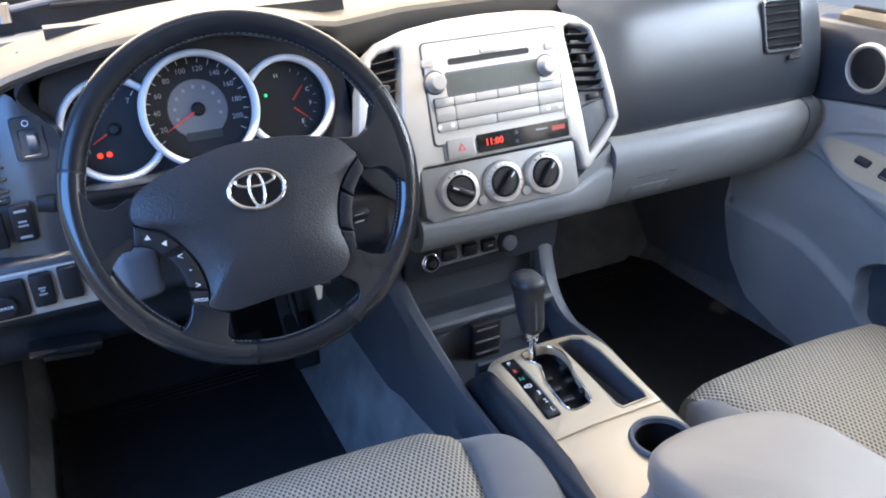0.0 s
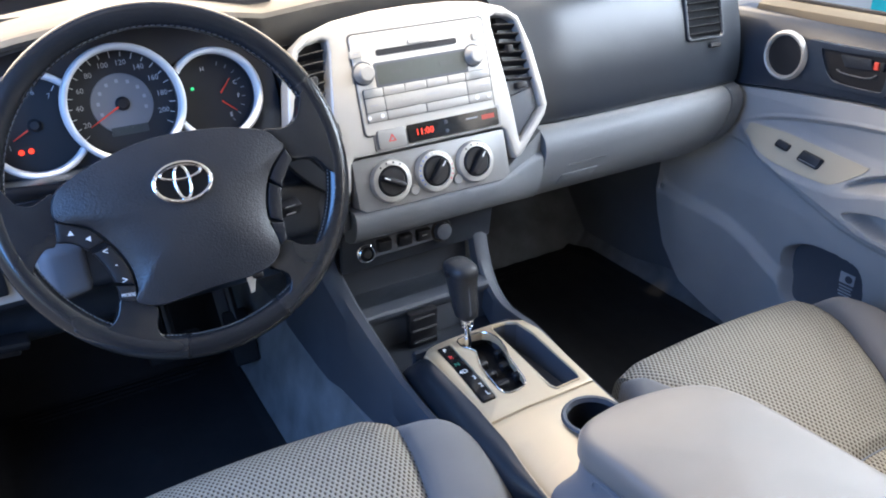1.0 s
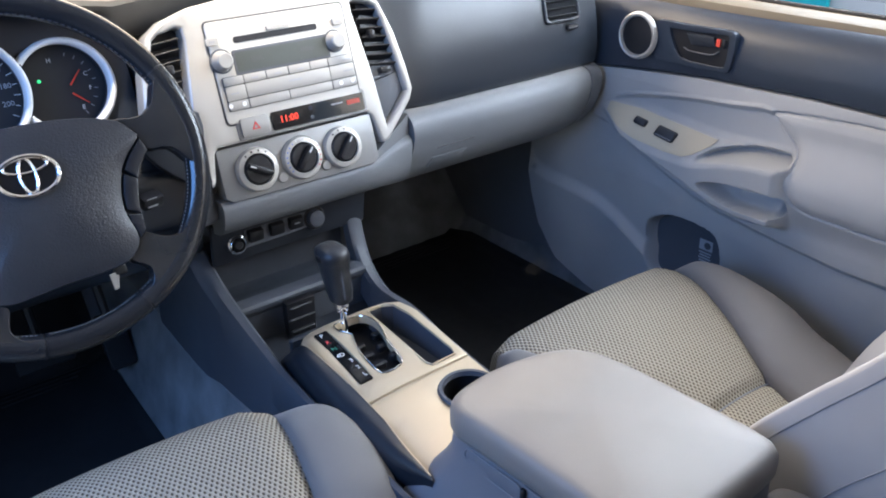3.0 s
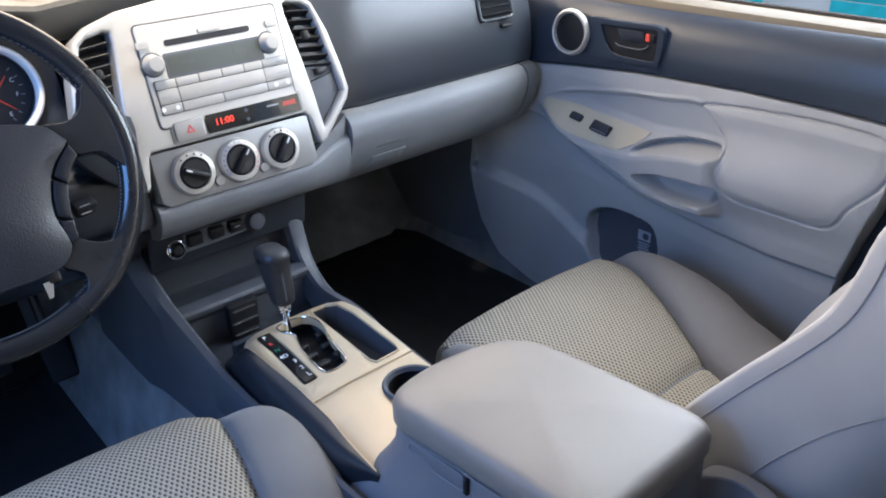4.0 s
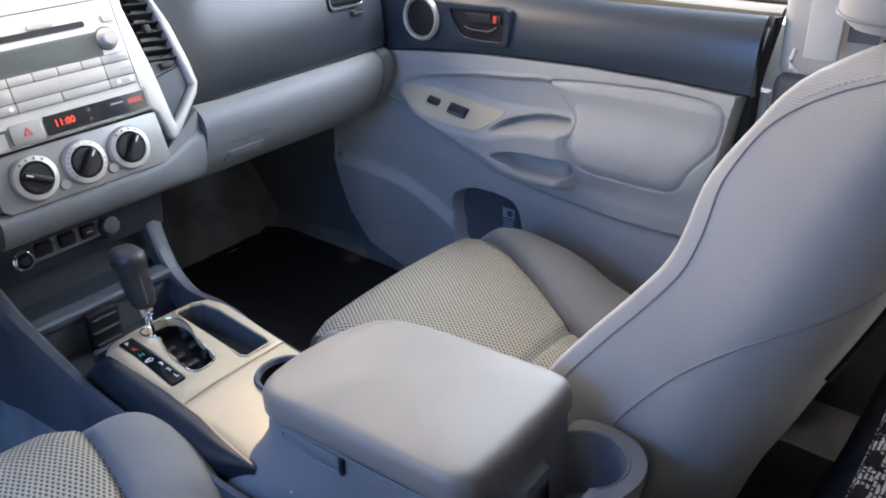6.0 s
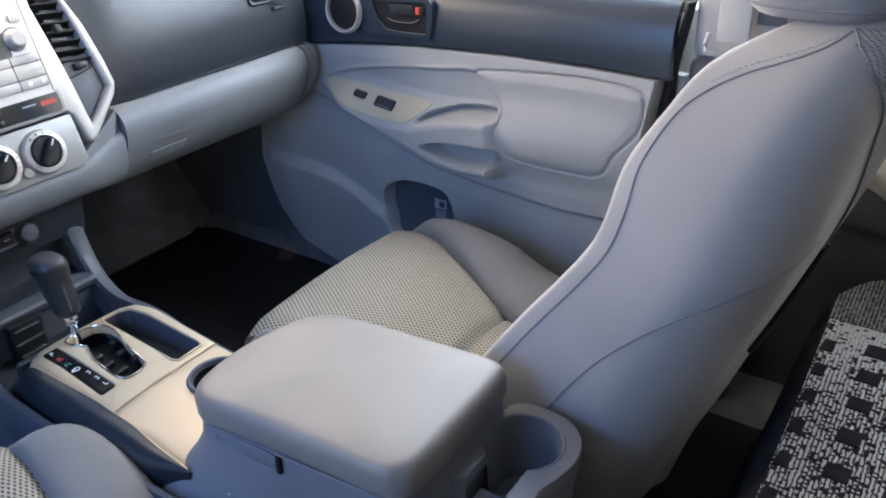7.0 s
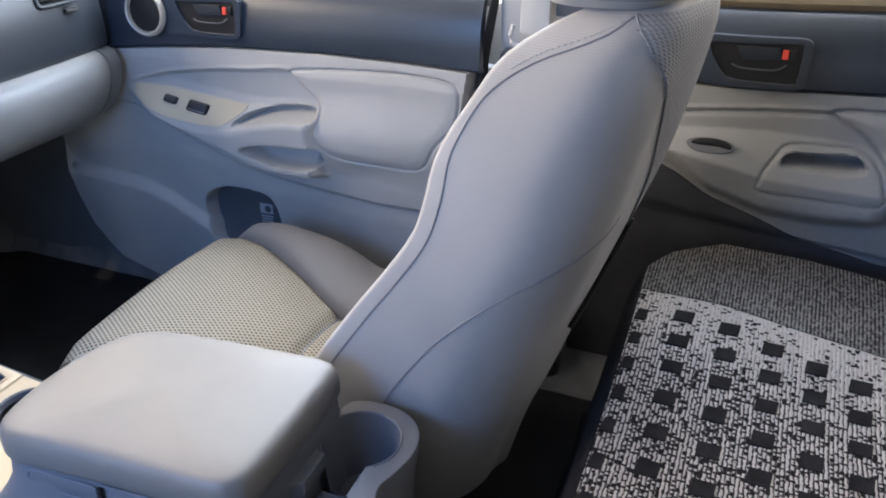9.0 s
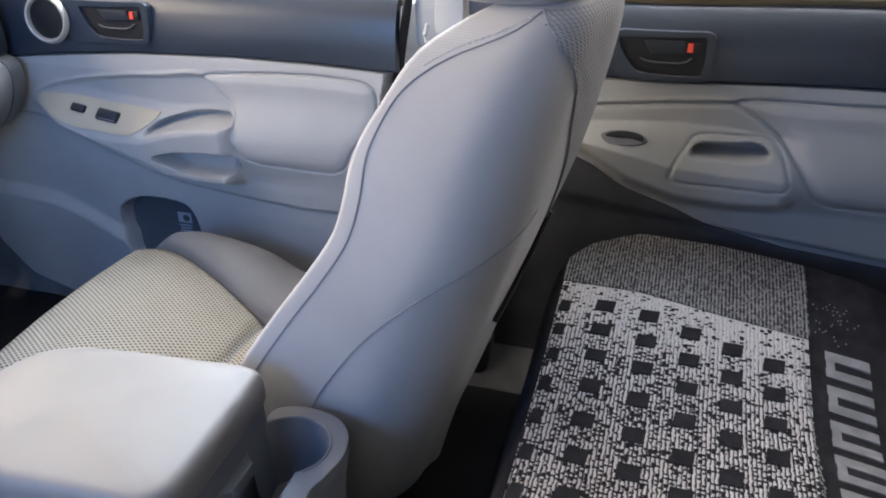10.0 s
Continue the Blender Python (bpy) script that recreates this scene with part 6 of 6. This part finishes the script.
CREASE = [(-0.10, 0.573), (0.037, 0.570), (0.108, 0.569), (0.22, 0.579), (0.344, 0.594), (0.40, 0.607), (0.48, 0.637), (0.56, 0.670), (0.62, 0.70), (0.75, 0.73)]
RIDGE = [(0.44, 0.420), (0.471, 0.446), (0.518, 0.472), (0.583, 0.510), (0.649, 0.537), (0.717, 0.558), (0.80, 0.57)]


DOOR_END = [(0.30, 0.03), (0.555, -0.004), (0.657, -0.031), (0.729, -0.052), (0.835, -0.068), (0.95, -0.088)]


def door_x(y, z):
    """How far inboard the moulded front door trim lies at y, z."""
    y, z = np.asarray(y, float), np.asarray(z, float)
    x = line_all([(0.24, 0.732), (0.40, 0.722), (0.55, 0.702), (0.60, 0.695), (0.70, 0.690), (0.80, 0.686), (0.83, 0.690), (0.86, 0.697)], z)
    x = x - 0.030 * ease_all(0.62, 0.76, y) * ease_all(0.80, 0.65, z)
    crease = line_all(CREASE, y)
    x = x + 0.012 * ease_all(crease + 0.004, crease - 0.008, z) - 0.004 * ease_all(crease - 0.004, crease - 0.05, z)
    low = line_all(RIDGE, y) - z
    x = x - 0.020 * ease_all(0.0, 0.026, low) * ease_all(0.44, 0.50, y)
    # armrest pod: a sloping switch ledge, a rounded outer face and an undercut
    zi, zo, zb = line_all(LEDGE_IN, y), line_all(LEDGE_OUT, y), line_all(POD_LOW, y)
    swell = 0.050 * ease_all(0.634, 0.53, y) ** 0.7
    face = np.clip((zi - z) / (zi - zo), 0, 1)
    face = face - 0.06 * np.exp(-((z - zo) / 0.005) ** 2)
    pod = swell * face * ease_all(zb - 0.012, zb + 0.012, z)
    # behind the pod the swell runs on as a soft shelf over the cloth insert
    shelf = 0.032 * (0.30 + 0.70 * ease_all(-0.10, 0.21, y)) * ease_all(-0.075, -0.02, y) * ease_all(0.785, 0.695, z) * ease_all(0.610, 0.690, z)
    k = ease_all(0.196, 0.222, y)
    x = x - pod * k - shelf * (1 - k)
    d = inside_all(LEAF, y, z)
    upper = ease_all(zi - 0.004, zi + 0.014, z)
    x = x + upper * (0.008 * ease_all(-0.001, 0.007, d) * ease_all(0.19, 0.26, y) - 0.0022 * np.exp(-((d + 0.003) / 0.003) ** 2) * ease_all(0.20, 0.30, y))
    d = inside_all(INSERT, y, z)
    x = x + 0.0050 * np.exp(-(d / 0.0020) ** 2) - 0.0025 * ease_all(0.0, 0.02, d)
    x = x + 0.042 * ease_all(-0.005, 0.009, inside_all(PULL, y, z))
    d = inside_all(GRIP, y, z)
    x = x + 0.048 * ease_all(-0.002, 0.004, d) * (0.5 + 0.5 * ease_all(0.628, 0.664, z))
    x = x + 0.07 * ease_all(-0.003, 0.008, inside_all(POCKET, y, z))
    end = line_all(DOOR_END, z)
    return x + 0.05 * ease_all(end + 0.003, end - 0.006, y)


door = thing("front_door", (0.72, 0.3, 0.24), "light grey door trim with a charcoal upper panel, shut", "car door")
ys = steps(-0.095, 0.64, 300) + steps(0.644, 0.812, 40)
DOOR_FOOT = [(-0.1, 0.25), (0.50, 0.255), (0.60, 0.272), (0.664, 0.298), (0.737, 0.346), (0.788, 0.418), (0.804, 0.50), (0.812, 0.60)]
part("trim_panel", solid(skin(door_x, ys, [belt_z(y) - 0.002 for y in ys], [line(DOOR_FOOT, y) for y in ys], 210), 0.02, (1, 0, 0)), DOORGREY, door, "moulded light grey panel", 45)
rows = []
for y in steps(-0.084, 0.70, 30):
    zb = belt_z(y)
    ts = line([(-0.1, 0.952), (0.3, 0.946), (0.7, 0.944)], y)
    fade = 0.012 * ease(0.50, 0.70, y)
    rows.append([(x - fade, y, z) for x, z in ((0.75, ts + 0.002), (0.732, ts - 0.001), (0.720, ts - 0.006), (0.711, ts - 0.015), (0.704, ts - 0.028), (0.698, ts - 0.045), (0.694, ts - 0.07), (0.692, zb + 0.03), (0.692, zb + 0.004), (0.698, zb), (0.72, zb - 0.004))])
part("upper_panel", solid(rows, 0.02, (1, 0, 0)), DARK_DOOR, door, "charcoal vinyl upper panel", 50)
part("window_ledge", solid([[(x, y, z) for x, z in ((0.800, 0.952), (0.780, 0.958), (0.756, 0.960), (0.738, 0.958), (0.728, 0.953), (0.724, 0.942))] for y in steps(-0.10, 0.66, 10)], 0.01, (0, 0, -1)), LEDGE, door, "tan window ledge")
part("window_seal", tube([(0.762, y, 0.961) for y in steps(-0.10, 0.66, 8)], 0.005, 8), RUBBER, door, "black rubber window seal")
part("outer_skin", rbox(0.02, 0.92, 0.90, 0.01, 1, pose(0.84, 0.33, 0.475)), PAINT, door, "white painted outer skin")
# black ribbon added as the dark of the door gap, wider towards the bottom
rows = [[(0.7215 - 0.012 * math.sin(math.pi * k), line(DOOR_END, z) - 0.004 - line([(0.55, 0.06), (0.72, 0.03), (0.85, 0.012)], z) * k, z) for k in steps(0, 1, 6)] for z in steps(0.95, 0.30, 24)]
part("door_gap_strip", solid(rows, 0.01, (1, 0, 0)), RUBBER, door, "black strip that darkens the gap behind the door")
# tweeter
sp = part("speaker", lathe([(0.034, 0.002), (0.0355, 0.008), (0.039, 0.009), (0.0425, 0.004), (0.043, 0)], frame_of((0.683, 0.549, 0.884), (0.06, 0, 1), (-1, -0.03, 0.06)), 44), SILVER, door, "silver ringed speaker")
part("grille", lathe([(0, 0.004), (0.02, 0.0035), (0.0345, 0.002), (0.0345, 0)], frame_of((0.683, 0.549, 0.884), (0.06, 0, 1), (-1, -0.03, 0.06)), 32), BLACK, sp)


def handle_set(dr, x, y, z, reach):
    """Inside door handle: a plate with a deep cup, the pull lever and the lock slide; reach is how far the plate runs forward."""
    m = frame_of((x, y, z), (0.05, 0, 1), (-1, 0, 0.05))
    o = smooth_poly([(-reach, 0.012), (-reach + 0.003, 0.024), (-reach + 0.012, 0.0275), (-0.050, 0.0275), (-0.017, 0.028), (0.020, 0.029), (0.050, 0.030), (0.061, 0.028), (0.066, 0.022), (0.067, 0.010), (0.066, -0.012), (0.064, -0.030), (0.060, -0.037), (0.050, -0.040), (0.010, -0.041), (-0.030, -0.042), (-reach + 0.020, -0.042), (-reach + 0.008, -0.038), (-reach + 0.002, -0.026)], 5)
    cup = smooth_poly([(-0.067, 0.014), (-0.060, 0.0175), (-0.015, 0.019), (0.044, 0.0225), (0.053, 0.021), (0.055, 0.014), (0.055, -0.013), (0.053, -0.026), (0.046, -0.032), (-0.020, -0.033), (-0.040, -0.029), (-0.055, -0.010)], 5)
    h = part("door_handle", prism(o, 0.012, m, 0.004, 4, [cup]), DARK_DOOR, dr, "charcoal handle surround")
    part("recess", prism([(p * 1.06 + 0.002, q * 1.12) for p, q in cup], 0.003, m @ pose(0, 0, -0.0050)), BLACK, h)
    part("lever", prism(smooth_poly([(-0.030, 0.013), (-0.026, 0.0145), (0.021, 0.0155), (0.025, 0.013), (0.028, 0.002), (0.026, -0.001), (-0.016, -0.004), (-0.021, -0.002)], 4), 0.004, m @ pose(0, 0, -0.0012, 4, 0, 0), 0.0015, 2), HANDLE, h, "charcoal pull lever")
    part("lever_rim", tube([m @ Vector(p) for p in ((-0.034, -0.0115, -0.003), (-0.025, -0.0145, -0.001), (-0.009, -0.0155, 0), (0.020, -0.0150, 0), (0.030, -0.0125, -0.001), (0.037, -0.007, -0.003))], 0.0018, 8, False, None, 0.8), MID, h, "grey lever edge")
    part("cup_rim", tube([m @ Vector(p) for p in ((-0.052, -0.016, -0.001), (-0.040, -0.0285, -0.0005), (-0.020, -0.0325, 0), (0.012, -0.0330, 0), (0.047, -0.0322, 0))], 0.0014, 8, False, None, 0.8), MID, h)
    part("lock_mark", rbox(0.0085, 0.0130, 0.004, 0.001, 1, m @ pose(0.0335, 0.007, -0.0032)), REDMARK, h, "red unlocked mark")
    part("lock_tab", rbox(0.0085, 0.0140, 0.004, 0.001, 2, m @ pose(0.0435, 0.007, -0.0032)), BLACK, h)


handle_set(door, 0.6868, 0.417, 0.890, 0.100)
part("pocket_well", solid([[(0.752 - 0.02 * ease(0.46, 0.40, z), y, z) for y in steps(0.12, 0.51, 6)] for z in steps(0.58, 0.38, 6)], 0.01, (1, 0, 0)), MID, door, "slate grey map pocket")
# sloping armrest plate with the window switches
rows = []
for u in steps(0, 1, 30):
    row = []
    for k in steps(0, 1, 10):
        y = 0.606 + (0.354 + 0.046 * k * k - 0.606) * u
        z = line(LEDGE_IN, y) - 0.003 + (line(LEDGE_OUT, y) - line(LEDGE_IN, y) + 0.008) * k
        row.append((float(door_x(y, z)) - 0.0012, y, z + 0.0012))
    rows.append(row)
part("armrest_plate", solid(rows, 0.004, (1, 0, -0.3)), ARMPLATE, door, "beige grey switch plate", 50)
for y, z, w, h in ((0.513, 0.7300, 0.030, 0.015), (0.452, 0.7215, 0.046, 0.022)):
    x = float(door_x(y, z))
    n = Vector((-1, float(door_x(y + 0.004, z) - door_x(y - 0.004, z)) / 0.008, float(door_x(y, z + 0.004) - door_x(y, z - 0.004)) / 0.008)).normalized()
    m = frame_of(Vector((x, y, z)) + n * 0.0035, Vector((0, -1, -0.16)).cross(n) * -1, n)
    s = part("window_switch", prism(rounded(w, h, 0.004, 3), 0.004, m, 0.001, 2), BLACK, door, "black window switch")
    part("switch_key", rbox(w * 0.84, h * 0.78, 0.006, 0.002, 2, m @ pose(0.001, 0, 0.001, 8 if w > 0.03 else 0, 0, 0)), HANDLE, s)
    part("switch_lip", rbox(w * 0.80, 0.0022, 0.003, 0.001, 1, m @ pose(0.001, -h * 0.40, 0.0026)), MID2 if w > 0.03 else BLACK, s)
    if w < 0.03:
        part("legend", rbox(0.010, 0.004, 0.0003, 0, 1, m @ pose(0, 0, 0.0042)), WHITE, s)
part("pocket_label", rbox(0.0006, 0.030, 0.022, 0, 1, pose(0.7495, 0.390, 0.490)), LABEL, door, "pale warning pictogram label")
for i in range(4):
    part("label_line", rbox(0.0006, 0.028 - 0.004 * (i % 2), 0.0028, 0, 1, pose(0.7495, 0.390, 0.473 - i * 0.006)), LABEL, door)
part("pictogram", disc(0.0075, 0.0008, frame_of((0.748, 0.386, 0.490), (0, 0, 1), (-1, 0, 0)), 20), MID, door)
wg = part("window_glass", rbox(0.004, 0.95, 0.42, 0, 1, pose(0.795, 0.22, 1.18, 0, -8, 0)), GLASS, door)
wg.visible_shadow = False

# pillar between the doors
bp = thing("door_pillar", (0.745, -0.17, 0.25), "pale grey plastic pillar trim between the doors", "pillar", kind="structure")
part("lower_trim", rbox(0.06, 0.135, 0.62, 0.018, 3, pose(0.742, -0.172, 0.56)), MID, bp)
part("upper_trim", rbox(0.055, 0.150, 0.66, 0.018, 3, pose(0.728, -0.178, 1.19, 0, -5, 0)), PILLAR, bp)
bt = thing("seat_belt", (0.70, -0.17, 0.9), "grey seat belt with its plastic guide on the pillar", "seat belt")
part("guide", tube([(0.690, -0.139, 0.915), (0.688, -0.135, 0.900), (0.688, -0.137, 0.889), (0.690, -0.147, 0.884)], 0.0038, 8), PILLAR, bt, "pale plastic belt hook")
part("webbing", rbox(0.004, 0.040, 0.50, 0.001, 1, pose(0.690, -0.220, 1.18, 0, -3, 0)), MID, bt, "slate grey webbing")
part("cover", rbox(0.012, 0.046, 0.16, 0.004, 2, pose(0.694, -0.172, 0.982)), PILLAR, bt)

# rear door
RINS = smooth_poly([(-0.601, 0.831), (-0.636, 0.806), (-0.663, 0.784), (-0.693, 0.748), (-0.714, 0.715), (-0.730, 0.694), (-0.759, 0.684), (-0.826, 0.682), (-0.95, 0.684), (-0.99, 0.70), (-0.99, 0.83), (-0.90, 0.838), (-0.75, 0.836)], 4)
RBOX = smooth_poly([(-0.524, 0.712), (-0.521, 0.733), (-0.536, 0.762), (-0.552, 0.778), (-0.60, 0.781), (-0.647, 0.780), (-0.668, 0.763), (-0.678, 0.743), (-0.680, 0.712), (-0.60, 0.711)], 3)
RSLOT = smooth_poly([(-0.545, 0.751), (-0.555, 0.767), (-0.60, 0.771), (-0.637, 0.772), (-0.655, 0.757), (-0.63, 0.750), (-0.58, 0.750)], 4)
R_IN = [(-0.69, 0.782), (-0.60, 0.790), (-0.521, 0.793), (-0.423, 0.786), (-0.30, 0.776)]
R_OUT = [(-0.69, 0.728), (-0.60, 0.730), (-0.522, 0.733), (-0.472, 0.744), (-0.413, 0.754), (-0.30, 0.766)]
R_LOW = [(-0.70, 0.672), (-0.604, 0.664), (-0.529, 0.668), (-0.451, 0.692), (-0.397, 0.728), (-0.35, 0.75), (-0.30, 0.762)]


def rear_x(y, z):
    """How far inboard the moulded rear door trim lies at y, z."""
    y, z = np.asarray(y, float), np.asarray(z, float)
    x = line_all([(0.24, 0.745), (0.45, 0.735), (0.60, 0.715), (0.70, 0.708), (0.85, 0.704)], z)
    zi, zo, zb = line_all(R_IN, y), line_all(R_OUT, y), line_all(R_LOW, y)
    swell = 0.040 * ease_all(-0.31, -0.44, y) ** 0.7
    face = np.clip((zi - z) / (zi - zo), 0, 1)
    pod = swell * face * ease_all(zb - 0.012, zb + 0.026, z) * ease_all(-0.705, -0.672, y)
    shelf = 0.030 * (0.3 + 0.7 * ease_all(-0.95, -0.66, y)) * ease_all(0.81, 0.72, z) * ease_all(0.66, 0.715, z) * ease_all(-0.672, -0.705, y)
    x = x - pod - shelf
    groove = line_all([(-0.60, 0.830), (-0.516, 0.824), (-0.419, 0.813), (-0.30, 0.795)], y)
    x = x + 0.004 * np.exp(-((z - groove + 0.004) / 0.004) ** 2) * ease_all(-0.62, -0.58, y)
    x = x - 0.002 * np.exp(-((z - groove - 0.003) / 0.003) ** 2) * ease_all(-0.62, -0.58, y)
    d = inside_all(RBOX, y, z)
    x = x + 0.0035 * np.exp(-(d / 0.0020) ** 2) - 0.001 * ease_all(0, 0.006, d)
    x = x + 0.045 * ease_all(-0.002, 0.005, inside_all(RSLOT, y, z))
    d = inside_all(RINS, y, z)
    x = x + 0.005 * np.exp(-(d / 0.0025) ** 2) - 0.006 * ease_all(0, 0.02, d)
    x = x + 0.010 * ease_all(0.630, 0.618, z - 0.10 * (y + 0.6))
    return x


rdoor = thing("rear_door", (0.73, -0.6, 0.24), "grey rear door trim with a charcoal upper panel, shut", "car door")
ys = steps(-0.245, -0.76, 220) + steps(-0.766, -1.16, 60)
part("trim_panel", solid(skin(rear_x, ys, [0.848 + 0.012 * ease(-0.4, -0.8, y) for y in ys], [0.30] * len(ys), 170), 0.02, (1, 0, 0)), DOORGREY, rdoor, "moulded grey panel", 45)
rows = [[(x, y, z + 0.012 * ease(-0.4, -0.8, y)) for x, z in ((0.78, 0.952), (0.746, 0.951), (0.738, 0.948), (0.730, 0.941), (0.721, 0.929), (0.712, 0.910), (0.706, 0.892), (0.703, 0.874), (0.703, 0.854), (0.709, 0.850), (0.73, 0.846))] for y in steps(-0.24, -1.16, 20)]
part("upper_panel", solid(rows, 0.02, (1, 0, 0)), DARK_DOOR, rdoor, "charcoal vinyl upper panel", 50)
part("window_ledge", solid([[(x, y, z + 0.012 * ease(-0.4, -0.8, y)) for x, z in ((0.84, 0.992), (0.80, 0.992), (0.780, 0.989), (0.762, 0.981), (0.750, 0.970), (0.745, 0.960), (0.747, 0.954))] for y in steps(-0.24, -1.16, 12)], 0.01, (0.7, 0, -0.7)), LEDGE, rdoor, "tan window ledge")
part("outer_skin", rbox(0.02, 0.98, 0.95, 0.01, 1, pose(0.86, -0.70, 0.50)), PAINT, rdoor, "white painted outer skin")
# upper border of a dark skin that paints the shade below the armrest
LOWEDGE = [(-1.16, 0.560), (-0.85, 0.585), (-0.70, 0.600), (-0.60, 0.622), (-0.529, 0.652), (-0.451, 0.678), (-0.397, 0.712), (-0.34, 0.736), (-0.24, 0.745)]
ys = steps(-0.245, -1.16, 60)
part("lower_trim", solid(skin(lambda y, z: rear_x(y, z) - 0.004, ys, [line(LOWEDGE, y) for y in ys], [0.30] * len(ys), 30), 0.006, (1, 0, 0)), LOWTRIM, rdoor, "dark skin painting shade on the lower door", 60)
handle_set(rdoor, 0.6945, -0.490, 0.897, 0.072)
m = frame_of((float(rear_x(-0.446, 0.768)) - 0.003, -0.446, 0.768), (0.6, 0.06, 0.62), (-0.62, 0, 0.6))
s = part("window_switch", prism(smooth_poly([(-0.034, 0.004), (-0.022, 0.011), (0.004, 0.012), (0.026, 0.006), (0.034, -0.003), (0.026, -0.009), (0.004, -0.012), (-0.022, -0.009)], 4), 0.004, m, 0.0015, 2), MID2, rdoor, "grey switch plate with a black rocker")
part("switch_key", prism(smooth_poly([(-0.027, 0.003), (-0.016, 0.0085), (0.002, 0.0095), (0.020, 0.006), (0.029, -0.001), (0.027, -0.0055), (0.010, -0.001), (-0.012, 0.0005)], 4), 0.006, m @ pose(0, 0, 0.0035), 0.0015, 2), BLACK, s, "black curved rocker")
rg = part("window_glass", rbox(0.004, 0.92, 0.42, 0, 1, pose(0.80, -0.70, 1.19, 0, -8, 0)), GLASS, rdoor)
rg.visible_shadow = False

# ---- rear bench and the loose mat on it ----
bench = thing("rear_bench", (0, -0.7, 0.25), "dark grey cloth rear bench seat", "car seat")
rows = []
for y in steps(-0.378, -0.92, 24):
    k = ease(-0.378, -0.45, y)
    rows.append([(x, y, 0.465 + 0.055 * k - 0.05 * ease(0.58, 0.68, abs(x)) + 0.008 * math.sin(x * 6)) for x in steps(-0.69, 0.69, 40)])
part("cushion", solid(rows, 0.17, (0, 0, -1)), BENCHCLOTH, bench)
part("backrest", rbox(1.36, 0.16, 0.62, 0.06, 4, pose(0, -1.03, 0.80, -14, 0, 0)), BENCHCLOTH, bench)
part("bench_base", rbox(1.30, 0.48, 0.12, 0.02, 2, pose(0, -0.68, 0.31)), BLACK, bench)


def mat_z(x, y):
    z = 0.553 + 0.060 * ease(0.30, 0.68, x) + 0.006 * math.sin(9 * x + 5 * y) - 0.02 * ease(-0.78, -0.88, y) * 1
    return z - 0.26 * ease(-0.398, -0.322, y) ** 1.5


rug = thing("loose_car_mat", (0.4, -0.6, 0.55), "black and pale looped car mat lying on the rear bench", "car mat")


def far_x(y):
    return line([(-0.90, 0.55), (-0.84, 0.60), (-0.72, 0.640), (-0.60, 0.675), (-0.49, 0.690), (-0.42, 0.640), (-0.385, 0.585), (-0.33, 0.55)], y)


rows = [[(x, y, mat_z(x, y)) for x in steps(-0.35, far_x(y), 80)] for y in steps(-0.322, -0.42, 30) + steps(-0.428, -0.872, 50)]
part("backing", solid(rows, 0.007, (0, 0, -1)), RUGDARK, rug, "black looped border and backing", 60)


def strip_x(y):
    return line([(-0.72, 0.486), (-0.60, 0.506), (-0.50, 0.528), (-0.39, 0.534)], y)


rows = [[(x, y, mat_z(x, y) + 0.004) for x in steps(strip_x(y), far_x(y) - 0.008, 14)] for y in steps(-0.390, -0.722, 40)]
part("ribbed_band", solid(rows, 0.004, (0, 0, -1)), RUGBAND, rug, "ribbed dark grey band", 60)
rows = [[(x, y, mat_z(x, y) + 0.004) for x in steps(-0.34, strip_x(y) - 0.003, 60)] for y in steps(-0.392 , -0.720, 40)]
part("field", solid(rows, 0.004, (0, 0, -1)), RUGFIELD, rug, "pale field speckled with black", 60)
DROPS = (0.0, 0.0455, 0.0925, 0.1470, 0.2080, 0.2680, 0.329, 0.390, 0.451, 0.512, 0.573, 0.634, 0.695)
for c, (x0, y) in enumerate(((0.478, -0.402), (0.488, -0.457), (0.480, -0.517), (0.460, -0.573), (0.444, -0.626), (0.430, -0.677))):
    for r, drop in enumerate(DROPS):
        x = x0 - drop
        w = 0.0128 if c else 0.007
        h = 0.0098 if r < 3 else 0.0118
        rows = [[(a, q - 0.10 * (a - x), mat_z(a, q) + 0.0062) for a in steps(x - h, x + h, 4)] for q in steps(y - w, y + w, 4)]
        part("dark_square", solid(rows, 0.003, (0, 0, -1)), RUGDARK, rug)
st = bmesh.new()
for i in range(150):
    x = 0.588 - i * 0.0062
    y = -0.7125 - 0.010 * ease(0.5, 0.2, x) + 0.0012 * math.sin(i * 2.4)
    tube([(x, y, mat_z(x, y) + 0.0042), (x - 0.0040, y - 0.0012, mat_z(x - 0.004, y) + 0.0042)], 0.0011, 4, False, st)
part("edge_stitching", st, RUGTEXT, rug, "pale stitches beside the field")
st = bmesh.new()
for i in range(34):
    x, y = random.uniform(0.485, 0.560), random.uniform(-0.785, -0.728)
    tube([(x, y, mat_z(x, y) + 0.0008), (x - 0.0022, y, mat_z(x, y) + 0.0008)], 0.0009, 4, False, st)
part("stray_loops", st, RUGTEXT, rug)
# pale plain blocks along the border where its badge is woven in
for i in range(8):
    x = 0.462 - i * 0.054
    for dx, dy, w, h in ((0.0, 0.0, 0.014, 0.052), (-0.027, 0.0, 0.013, 0.052), (-0.013, 0.020, 0.030, 0.010)):
        y = -0.766 + dy
        rows = [[(a + 0.22 * (q + 0.766), q, mat_z(a, q) + 0.0016) for a in steps(x + dx - w / 2, x + dx + w / 2, 5)] for q in steps(y - h / 2, y + h / 2, 8)]
        part("pale_bar", solid(rows, 0.003, (0, 0, -1)), RUGTEXT, rug)
